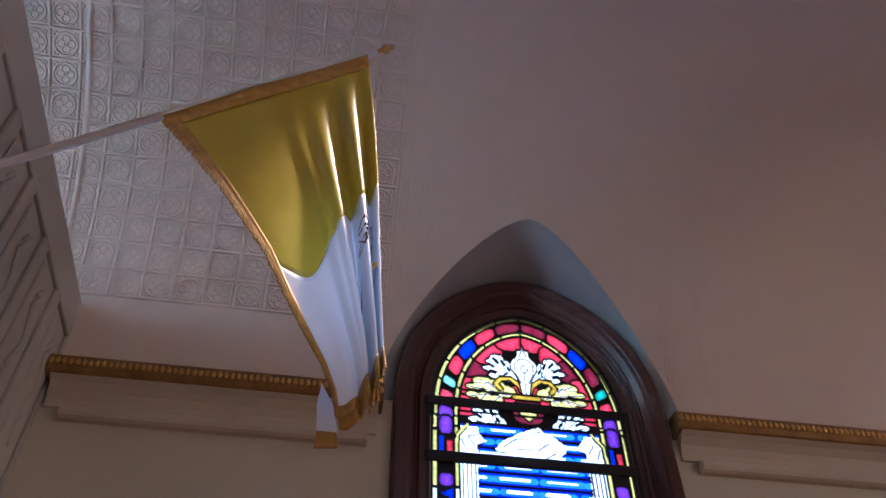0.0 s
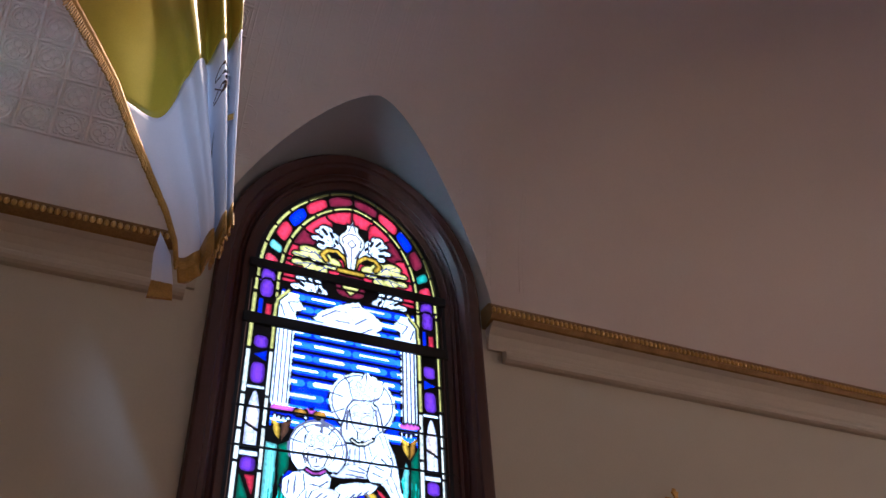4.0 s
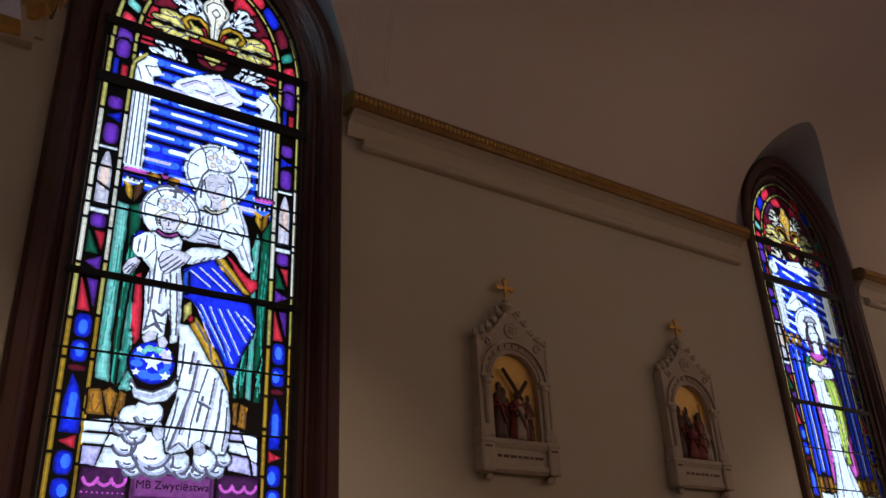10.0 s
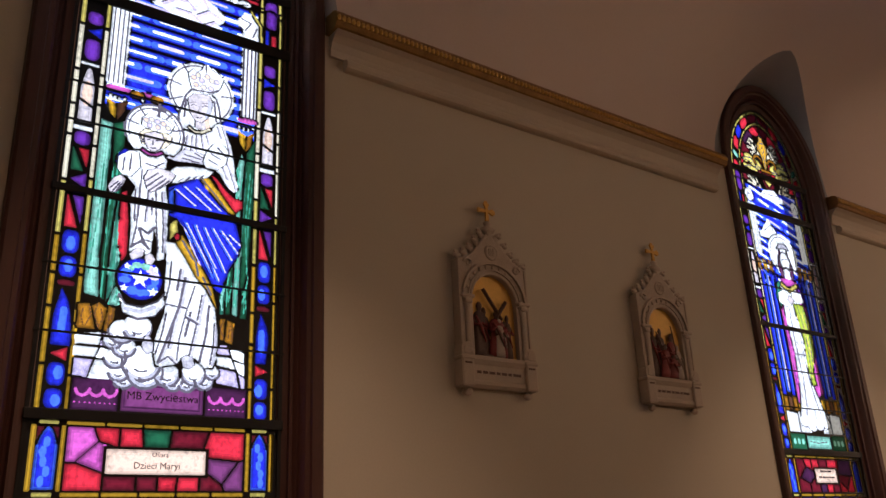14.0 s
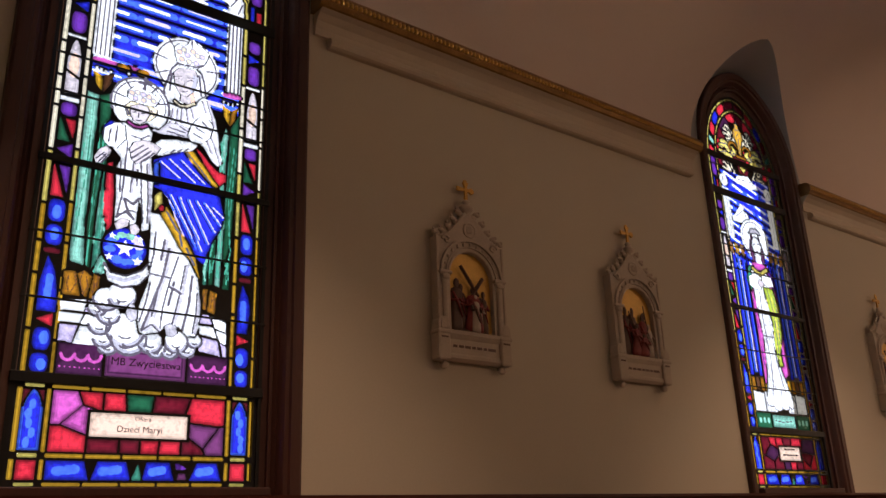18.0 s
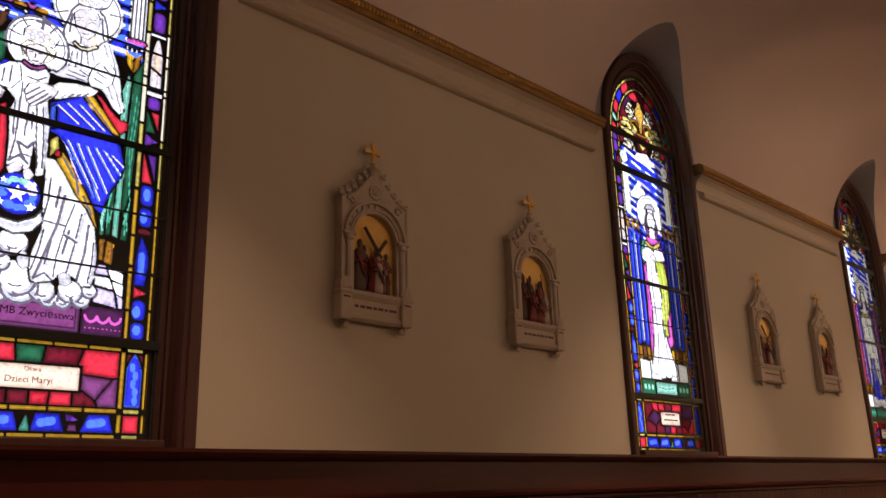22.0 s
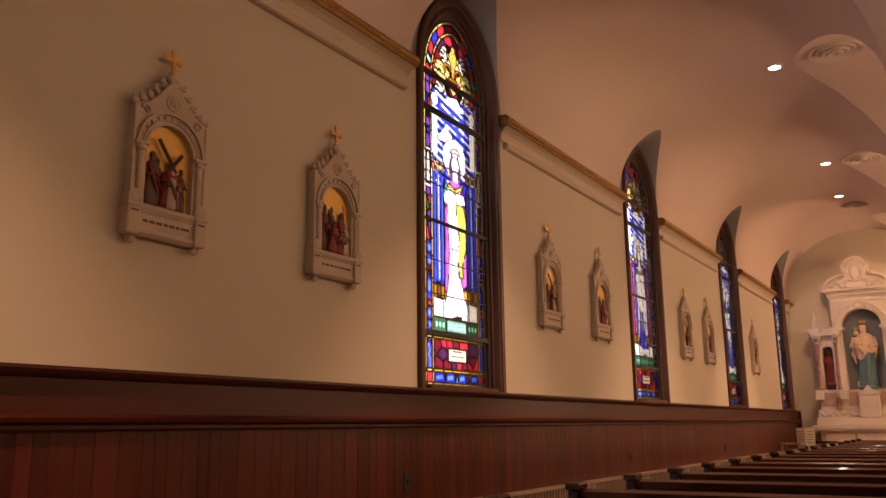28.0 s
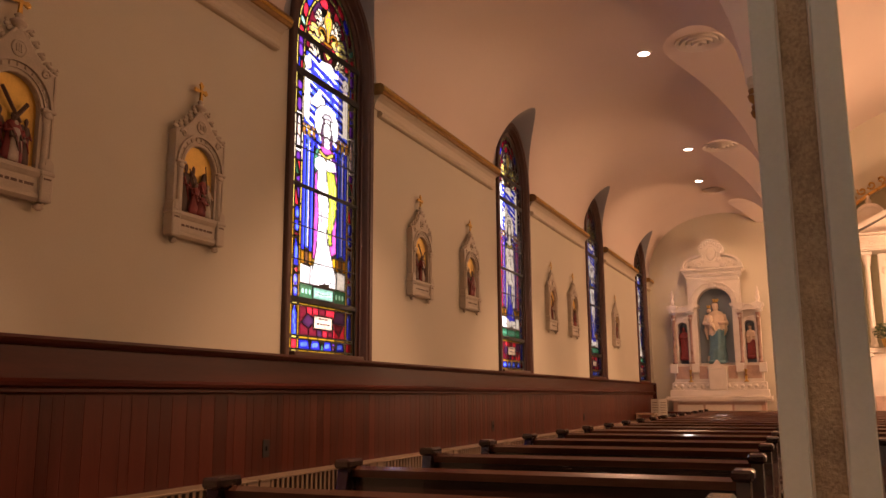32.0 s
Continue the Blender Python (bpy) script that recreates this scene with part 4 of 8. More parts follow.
    # pale paving
    for pts in ([(-0.353, 2.294), (-0.255, 2.307), (-0.263, 2.255), (-0.350, 2.253)], [(-0.249, 2.308), (-0.227, 2.276), (-0.229, 2.250), (-0.259, 2.255)], [(-0.352, 2.246), (-0.262, 2.246), (-0.275, 2.207), (-0.352, 2.207)], [(-0.256, 2.247), (-0.224, 2.241), (-0.207, 2.204), (-0.271, 2.203)], [(-0.351, 2.198), (-0.279, 2.198), (-0.297, 2.127), (-0.348, 2.131)], [(-0.272, 2.196), (-0.207, 2.197), (-0.187, 2.125), (-0.292, 2.125)],
                [(0.217, 2.305), (0.247, 2.306), (0.264, 2.263), (0.204, 2.266)], [(0.255, 2.302), (0.325, 2.280), (0.327, 2.235), (0.275, 2.249)], [(0.205, 2.256), (0.267, 2.253), (0.288, 2.205), (0.207, 2.216)], [(0.278, 2.242), (0.328, 2.230), (0.330, 2.179), (0.299, 2.191)], [(0.208, 2.206), (0.291, 2.195), (0.307, 2.127), (0.206, 2.142)], [(0.302, 2.186), (0.330, 2.174), (0.333, 2.122), (0.315, 2.125)]):
        shape = c.poly(pts)
        c.paint(shape, "lilac")
        c.paint(shape & (rnd.random() + 0 * c.u < 0.5), "white*")
    # plate with the title between looped scrolls
    c.paint(c.rect(-0.345, 2.0, 0.345, 2.125), "plum")
    c.field[c.rect(-0.172, 1.998, 0.165, 2.13)] = 0
    c.paint(c.rect(-0.165, 2.006, 0.158, 2.122), "mauve")
    c.paint(c.rect(-0.153, 2.018, 0.146, 2.11), "plum*")
    c.paint(c.rect(-0.147, 2.024, 0.14, 2.104), "mauve*")
    for s in (-1, 1):
        for k in range(3):
            a = s * (0.205 + 0.05 * k)
            c.paint(c.near(arc(a, 2.085, 0.025, 0.028, -3.0, -0.1), 0.006), "pink*")
        for k in range(9):
            c.paint(c.oval(s * (0.185 + 0.018 * k), 2.03, 0.004, 0.004), "pink*")

    # clouds under the feet, with brushed edges
    puffs = [(-0.214, 2.278), (-0.183, 2.318), (-0.123, 2.341), (-0.169, 2.258), (-0.199, 2.209), (-0.181, 2.158), (-0.161, 2.128), (-0.097, 2.198), (-0.081, 2.164), (0.005, 2.160), (0.031, 2.129), (0.112, 2.171), (0.157, 2.147), (0.189, 2.184), (0.087, 2.130)]
    sizes = (0.036, 0.05, 0.058, 0.045, 0.042, 0.04, 0.038, 0.075, 0.07, 0.05, 0.035, 0.05, 0.04, 0.032, 0.035)
    mass = np.zeros(c.u.shape, bool)
    for (a, b), r in zip(puffs, sizes):
        mass |= c.oval(a, b, r, r * 0.95)
    c.paint(mass, "white")
    for (a, b), r in zip(puffs, sizes):
        c.paint(c.near(arc(a, b, r * 0.86, r * 0.8, -2.7, -0.3), 0.007) & mass, "grey*")
        c.ink(arc(a, b, r, r * 0.95, -2.9 + rnd.uniform(-0.4, 0.3), 0.2 + rnd.uniform(-0.4, 0.4), 12), r=0.0045)
        c.ink(arc(a, b, r * 0.5, r * 0.45, -2.3, -0.9), r=0.0028)
    # white skirt falling in folds
    skirt = c.poly([(-0.040, 2.731), (0.003, 2.727), (0.050, 2.663), (0.100, 2.583), (0.145, 2.539), (0.187, 2.467), (0.207, 2.347), (0.205, 2.246), (0.191, 2.202), (0.154, 2.200), (0.115, 2.235), (0.067, 2.242), (0.035, 2.201), (-0.011, 2.191), (-0.045, 2.192), (-0.062, 2.262), (-0.045, 2.337), (-0.023, 2.414), (-0.029, 2.488), (-0.029, 2.616)])
    c.paint(skirt, "white")
    for k, line in enumerate(([(0.055, 2.580), (0.036, 2.449), (-0.002, 2.318), (-0.035, 2.205)], [(0.097, 2.549), (0.066, 2.428), (0.045, 2.313), (0.039, 2.207)], [(0.129, 2.515), (0.113, 2.384), (0.090, 2.252)], [(0.162, 2.469), (0.155, 2.340), (0.133, 2.225)], [(0.189, 2.396), (0.187, 2.294), (0.177, 2.218)],
                              [(-0.008, 2.646), (-0.009, 2.543), (-0.022, 2.464)], [(0.033, 2.615), (0.023, 2.523)], [(-0.014, 2.416), (-0.026, 2.327), (-0.047, 2.240)], [(0.018, 2.371), (0.002, 2.270)], [(0.085, 2.431), (0.068, 2.328)], [(-0.035, 2.205), (0.004, 2.236), (0.039, 2.207)], [(-0.026, 2.454), (0.065, 2.448)], [(0.067, 2.408), (0.118, 2.385)])):
        if k % 2 == 0:
            c.paint(c.near([(a + 0.011, b) for a, b in line], 0.006) & skirt, "pale*")
        c.ink(line, r=0.0045 if k % 3 == 0 else 0.003)
    for pts in ([(-0.104, 2.276), (-0.093, 2.311), (-0.070, 2.309), (-0.055, 2.282), (-0.056, 2.248), (-0.078, 2.236), (-0.097, 2.253)], [(0.056, 2.233), (0.079, 2.248), (0.108, 2.239), (0.117, 2.211), (0.092, 2.188), (0.066, 2.195)]):
        c.outline(c.poly(pts), "pale")
    # starry globe on a ring of cloud
    c.paint(c.poly([(-0.210, 2.477), (-0.176, 2.439), (-0.117, 2.432), (-0.055, 2.464), (-0.028, 2.504), (-0.023, 2.439), (-0.059, 2.394), (-0.128, 2.376), (-0.185, 2.394)]), "white")
    c.paint(c.near([(-0.176, 2.415), (-0.119, 2.407), (-0.064, 2.433)], 0.008), "grey*")
    c.ink([(-0.205, 2.469), (-0.176, 2.437), (-0.117, 2.429), (-0.055, 2.462), (-0.030, 2.496)], [(-0.185, 2.394), (-0.128, 2.376), (-0.059, 2.394), (-0.025, 2.439)], r=0.0045)
    (ga, gb), gr = [(-0.129, 2.546)][0], 0.094
    c.paint(c.oval(ga, gb, gr, gr), "blue")
    for k in range(12):
        q = k * 2.4
        c.paint(c.oval(ga + 0.06 * math.cos(q), gb + 0.06 * math.sin(q), rnd.uniform(0.015, 0.026), rnd.uniform(0.012, 0.02)), ("sky*", "mint*", "sky*", "lilac*", "sky*")[k % 5])
    for x, y, r in ((0.0, 0.0, 0.042), (0.055, -0.05, 0.024), (-0.06, -0.045, 0.02), (0.06, 0.05, 0.018), (-0.055, 0.05, 0.018)):
        c.paint(c.poly([(ga + x + (r if k % 2 == 0 else r * 0.38) * math.sin(k * math.pi / 5), gb + y + (r if k % 2 == 0 else r * 0.38) * math.cos(k * math.pi / 5)) for k in range(10)]), "white*")
    c.lines(arc(ga, gb, gr, gr, 0, 6.3, 30), 0.009)
    # red strip beside the smaller figure
    c.paint(c.poly([(-0.236, 2.909), (-0.210, 2.926), (-0.193, 2.788), (-0.189, 2.641), (-0.209, 2.607), (-0.227, 2.679), (-0.233, 2.805)]), "red")
    # blue mantle with pale strokes, gold and red lining
    mantle = c.poly([(-0.042, 2.978), (0.049, 3.032), (0.125, 3.069), (0.157, 3.055), (0.217, 2.939), (0.269, 2.861), (0.292, 2.777), (0.282, 2.717), (0.241, 2.641), (0.209, 2.528), (0.182, 2.545), (0.127, 2.619), (0.071, 2.720), (0.030, 2.807), (-0.002, 2.840), (-0.032, 2.847)])
    c.paint(mantle, "blue")
    for line in ([(-0.012, 2.977), (0.077, 2.917)], [(0.026, 2.998), (0.147, 2.911)], [(0.077, 3.006), (0.191, 2.916)], [(0.114, 3.026), (0.161, 2.988)], [(0.014, 2.823), (0.122, 2.693)], [(0.043, 2.829), (0.174, 2.602)], [(0.084, 2.825), (0.195, 2.590)], [(0.124, 2.823), (0.223, 2.632)], [(0.160, 2.826), (0.251, 2.691)], [(0.197, 2.823), (0.276, 2.729)], [(0.234, 2.809), (0.284, 2.770)], [(0.056, 2.751), (0.113, 2.643)], [(0.119, 2.751), (0.181, 2.643)]):
        c.paint(c.near(line, 0.006) & mantle, "sky*")
        c.paint(c.near([(a + 0.004, b) for a, b in line], 0.0028) & mantle, "lilac*")
        c.paint(c.near([(a - 0.012, b) for a, b in line], 0.003) & mantle, "navy*")
    c.paint(c.poly([(-0.041, 2.959), (-0.017, 2.981), (-0.009, 2.869), (-0.033, 2.863)]), "sky")
    c.paint(c.poly([(0.086, 3.053), (0.135, 3.066), (0.181, 3.010), (0.227, 2.953), (0.261, 2.913), (0.232, 2.909), (0.179, 2.952), (0.129, 3.002)]), "gold")
    c.ink([(0.105, 3.047), (0.161, 2.993), (0.217, 2.928)], r=0.0028)
    c.paint(c.poly([(0.139, 3.082), (0.166, 3.074), (0.212, 3.023), (0.251, 2.993), (0.290, 2.988), (0.289, 2.945), (0.261, 2.918), (0.226, 2.956), (0.180, 3.015)]), "red")
    c.paint(c.poly([(-0.027, 2.811), (0.003, 2.839), (0.012, 2.782), (-0.022, 2.738)]), "yellow")
    c.paint(c.poly([(0.002, 2.753), (0.032, 2.770), (0.071, 2.720), (0.094, 2.671), (0.132, 2.626), (0.172, 2.554), (0.200, 2.454), (0.184, 2.472), (0.145, 2.539), (0.099, 2.588), (0.049, 2.668), (0.009, 2.723)]), "gold")
    c.ink([(0.034, 2.744), (0.079, 2.674), (0.094, 2.661)], [(0.094, 2.661), (0.108, 2.600)], [(0.129, 2.593), (0.168, 2.522)], r=0.004)
    c.paint(c.oval(*[(0.009, 2.757)][0], 0.013, 0.016), "red")
    # halo, veil and bodice of the larger figure
    (ha, hb), hu, hz = [(0.075, 3.480)][0], 0.158, 0.158
    c.paint(c.oval(ha, hb, hu, hz), "white")
    c.ink(arc(ha, hb, hu * 0.9, hz * 0.9, 0, 6.3, 40), r=0.0028)
    for q in (0.15, 0.9, 2.2, 2.95, 3.6, 5.3):
        c.ink([(ha + 0.6 * hu * math.cos(q), hb + 0.6 * hz * math.sin(q)), (ha + hu * math.cos(q), hb + hz * math.sin(q))], r=0.003)
    veil = c.poly([(0.029, 3.489), (0.005, 3.453), (-0.009, 3.395), (-0.023, 3.343), (-0.014, 3.288), (0.012, 3.273), (0.059, 3.270), (0.124, 3.295), (0.152, 3.322), (0.177, 3.348), (0.162, 3.422), (0.146, 3.471), (0.123, 3.488), (0.072, 3.482)])
    c.paint(veil, "white")
    c.ink([(0.029, 3.489), (0.005, 3.453), (-0.009, 3.395), (-0.023, 3.343), (-0.014, 3.288)], [(0.146, 3.471), (0.162, 3.422), (0.172, 3.346)], [(0.007, 3.430), (0.003, 3.340)], [(0.136, 3.458), (0.150, 3.357)], r=0.004)
    bodice = c.poly([(0.007, 3.277), (0.054, 3.271), (0.123, 3.301), (0.145, 3.338), (0.171, 3.358), (0.201, 3.313), (0.227, 3.246), (0.242, 3.176), (0.253, 3.115), (0.268, 3.038), (0.250, 3.013), (0.217, 3.036), (0.181, 3.090), (0.148, 3.115), (0.095, 3.129), (0.018, 3.125), (-0.024, 3.141), (-0.015, 3.218)])
    c.paint(bodice, "white")
    for line in ([(0.024, 3.253), (0.015, 3.164)], [(0.045, 3.254), (0.041, 3.160)], [(0.065, 3.260), (0.065, 3.190)], [(0.086, 3.266), (0.095, 3.205)], [(0.106, 3.278), (0.120, 3.229)], [(0.178, 3.336), (0.204, 3.266), (0.218, 3.211)], [(0.204, 3.166), (0.229, 3.109), (0.255, 3.034)], [(0.190, 3.133), (0.214, 3.076)], [(0.157, 3.329), (0.176, 3.276)]):
        c.ink(line, r=0.003)
        c.paint(c.near([(a + 0.006, b) for a, b in line], 0.004) & bodice, "pale*")
    c.paint(c.near([(0.029, 3.293), (0.054, 3.277), (0.085, 3.281), (0.123, 3.307)], 0.008), "cream")
    c.outline(c.poly([(0.055, 3.339), (0.111, 3.369), (0.122, 3.319), (0.090, 3.291), (0.055, 3.298)]), "dusk")
    c.paint(c.poly([(0.097, 3.346), (0.114, 3.364), (0.122, 3.319), (0.104, 3.307)]), "shell*")
    c.outline(c.poly([(0.014, 3.438), (0.036, 3.467), (0.072, 3.476), (0.116, 3.476), (0.128, 3.453), (0.125, 3.403), (0.109, 3.359), (0.084, 3.331), (0.053, 3.332), (0.026, 3.371)]), "dusk")
    c.paint(c.poly([(0.106, 3.457), (0.128, 3.447), (0.123, 3.397), (0.104, 3.355), (0.095, 3.370), (0.109, 3.410)]), "grey*")
    c.hair([(0.029, 3.405), (0.044, 3.416), (0.058, 3.411)], [(0.082, 3.413), (0.097, 3.424), (0.111, 3.420)], [(0.069, 3.412), (0.066, 3.375), (0.076, 3.373)], [(0.057, 3.351), (0.072, 3.353), (0.085, 3.360)], [(0.026, 3.418), (0.054, 3.431)], [(0.081, 3.431), (0.112, 3.438)])
    crown = c.poly([(0.008, 3.569), (0.027, 3.598), (0.049, 3.587), (0.069, 3.607), (0.079, 3.635), (0.100, 3.643), (0.118, 3.622), (0.152, 3.609), (0.178, 3.587), (0.166, 3.546), (0.151, 3.516), (0.120, 3.487), (0.072, 3.482), (0.029, 3.492), (0.016, 3.529)])
    c.outline(crown, "white")
    for k, (a, b) in enumerate([(0.035, 3.555), (0.055, 3.574), (0.073, 3.550), (0.098, 3.577), (0.121, 3.561), (0.143, 3.562), (0.048, 3.520), (0.083, 3.517), (0.118, 3.520)]):
        c.paint(c.oval(a, b, 0.012, 0.012), ("shell*", "cream*", "lilac*")[k % 3])
        c.paint(c.near(arc(a, b, 0.013, 0.013, 0, 6.3, 9), 0.003), "trace*")
    c.ink([(0.029, 3.492), (0.071, 3.494), (0.120, 3.499), (0.151, 3.522)], [(0.089, 3.639), (0.092, 3.600)], r=0.0032)
    # the smaller figure: blue under-sleeve, tunic, legs, hand
    c.paint(c.poly([(-0.269, 3.044), (-0.265, 3.077), (-0.240, 3.115), (-0.212, 3.117), (-0.233, 3.087), (-0.251, 3.027)]), "blue")
    tunic = c.poly([(-0.208, 3.116), (-0.168, 3.128), (-0.130, 3.108), (-0.078, 3.131), (-0.056, 3.104), (-0.062, 3.047), (-0.050, 2.956), (-0.035, 2.879), (-0.034, 2.740), (-0.041, 2.645), (-0.069, 2.634), (-0.075, 2.711), (-0.090, 2.781), (-0.094, 2.660), (-0.126, 2.653), (-0.184, 2.657), (-0.184, 2.765), (-0.195, 2.893), (-0.179, 2.950), (-0.213, 2.984), (-0.227, 3.018)])
    c.paint(tunic, "white")
    for k, line in enumerate(([(-0.158, 3.037), (-0.159, 2.929), (-0.160, 2.783), (-0.174, 2.677)], [(-0.127, 3.013), (-0.124, 2.911), (-0.129, 2.803)], [(-0.093, 2.945), (-0.083, 2.814), (-0.067, 2.673)], [(-0.069, 2.951), (-0.052, 2.794), (-0.048, 2.677)], [(-0.178, 2.937), (-0.171, 2.794)], [(-0.145, 2.768), (-0.111, 2.750), (-0.090, 2.781)], [(-0.150, 2.767), (-0.132, 2.719), (-0.105, 2.683)], [(-0.127, 2.720), (-0.099, 2.716)], [(-0.174, 2.679), (-0.140, 2.712), (-0.105, 2.683)], [(-0.146, 3.068), (-0.102, 3.063), (-0.070, 3.089)], [(-0.105, 2.915), (-0.104, 2.836)])):
        c.ink(line, r=0.0045 if k in (5, 6, 8) else 0.003)
        if k in (1, 3):
            c.paint(c.near([(a + 0.008, b) for a, b in line], 0.005) & tunic, "pale*")
    sleeve = c.poly([(-0.260, 3.073), (-0.212, 3.115), (-0.174, 3.109), (-0.164, 3.046), (-0.201, 2.990), (-0.234, 2.992), (-0.260, 3.020)])
    c.outline(sleeve, "white")
    c.ink([(-0.232, 3.076), (-0.236, 3.015)], [(-0.206, 3.095), (-0.208, 3.018)], r=0.003)
    for pts in ([(-0.290, 2.929), (-0.269, 2.972), (-0.239, 2.993), (-0.219, 2.977), (-0.226, 2.949), (-0.254, 2.907), (-0.281, 2.903)], [(-0.183, 2.647), (-0.156, 2.678), (-0.119, 2.675), (-0.125, 2.643), (-0.169, 2.622)], [(-0.121, 2.649), (-0.095, 2.667), (-0.071, 2.641), (-0.086, 2.613), (-0.111, 2.613)]):
        c.outline(c.poly(pts), "dusk")
    c.ink([(-0.278, 2.924), (-0.250, 2.958)], [(-0.268, 2.911), (-0.240, 2.956)], [(-0.255, 2.912), (-0.233, 2.952)], r=0.0026)
    # forearms and hands across
    c.outline(c.poly([(-0.062, 3.114), (-0.044, 3.144), (0.014, 3.175), (0.065, 3.181), (0.102, 3.172), (0.133, 3.146), (0.095, 3.118), (0.039, 3.117), (-0.012, 3.108)]), "pale")
    c.ink([(0.016, 3.153), (0.093, 3.146)], [(0.007, 3.133), (0.084, 3.127)], [(0.061, 3.171), (0.120, 3.148)], r=0.0026)
    c.outline(c.poly([(0.112, 3.192), (0.146, 3.243), (0.194, 3.246), (0.218, 3.211), (0.205, 3.149), (0.164, 3.108), (0.111, 3.111), (0.099, 3.137)]), "white")
    c.ink([(0.133, 3.187), (0.177, 3.170)], [(0.124, 3.155), (0.168, 3.138)], [(0.163, 3.225), (0.203, 3.189)], r=0.003)
    c.outline(c.poly([(-0.062, 3.041), (-0.020, 3.083), (0.045, 3.101), (0.112, 3.106), (0.154, 3.100), (0.125, 3.061), (0.049, 3.035), (-0.009, 3.003), (-0.053, 2.999)]), "white")
    for p, q in [(-0.000, 3.019), (0.029, 3.029), (0.059, 3.040), (0.089, 3.051)]:
        c.ink([(p, q), (p + 0.02, q + 0.02)], r=0.0026)
    c.outline(c.poly([(-0.150, 3.001), (-0.134, 3.038), (-0.092, 3.058), (-0.043, 3.057), (-0.014, 3.040), (-0.034, 3.002), (-0.080, 2.962), (-0.114, 2.937), (-0.135, 2.954)]), "dusk")
    c.ink([(-0.133, 2.962), (-0.070, 3.028)], [(-0.118, 2.950), (-0.055, 3.016)], [(-0.140, 2.987), (-0.091, 3.036)], [(-0.094, 2.953), (-0.044, 3.007)], r=0.003)
    # halo, crown and face of the smaller figure
    (ka, kb), ku, kz = [(-0.118, 3.227)][0], 0.128, 0.132
    ring = c.oval(ka, kb, ku, kz) & ~c.poly([(-0.208, 3.116), (-0.168, 3.128), (-0.130, 3.108), (-0.078, 3.131), (-0.008, 3.129), (-0.003, 3.052), (-0.216, 2.994)])
    c.paint(ring, "white")
    c.ink(arc(ka, kb, ku * 0.99, kz * 0.99, -0.3, 3.6, 30), r=0.0045)
    c.ink(arc(ka, kb, ku * 0.86, kz * 0.86, -0.2, 3.5, 30), r=0.0026)
    for q in (0.3, 1.0, 2.2, 2.9):
        c.ink([(ka + 0.55 * ku * math.cos(q), kb + 0.6 * kz * math.sin(q)), (ka + ku * math.cos(q), kb + kz * math.sin(q))], r=0.003)
    c.outline(c.poly([(-0.186, 3.200), (-0.164, 3.229), (-0.087, 3.242), (-0.040, 3.222), (-0.048, 3.186), (-0.075, 3.155), (-0.168, 3.155)]), "cream")
    c.outline(c.poly([(-0.160, 3.208), (-0.125, 3.227), (-0.085, 3.225), (-0.073, 3.195), (-0.090, 3.151), (-0.117, 3.128), (-0.143, 3.141), (-0.159, 3.169)]), "dusk")
    c.ink([(-0.148, 3.181), (-0.134, 3.188)], [(-0.110, 3.187), (-0.093, 3.192)], [(-0.122, 3.183), (-0.123, 3.163)], [(-0.131, 3.147), (-0.109, 3.150)], [(-0.176, 3.192), (-0.164, 3.168)], [(-0.070, 3.213), (-0.058, 3.188)], r=0.0026)
    c.outline(c.poly([(-0.178, 3.281), (-0.156, 3.306), (-0.117, 3.307), (-0.071, 3.296), (-0.034, 3.281), (-0.051, 3.236), (-0.101, 3.229), (-0.150, 3.234), (-0.175, 3.245)]), "white")
    for k, (a, b) in enumerate([(-0.159, 3.276), (-0.135, 3.284), (-0.110, 3.281), (-0.084, 3.277), (-0.063, 3.261), (-0.142, 3.253), (-0.107, 3.253)]):
        c.paint(c.oval(a, b, 0.011, 0.011), ("shell*", "cream*", "lilac*")[k % 3])
        c.paint(c.near(arc(a, b, 0.012, 0.012, 0, 6.3, 8), 0.003), "trace*")
    c.ink([(-0.106, 3.365), (-0.107, 3.310)], [(-0.131, 3.337), (-0.082, 3.342)], r=0.006)
    c.paint(c.near([(-0.163, 3.129), (-0.136, 3.115), (-0.107, 3.118), (-0.083, 3.133)], 0.009), "pink")
    return c


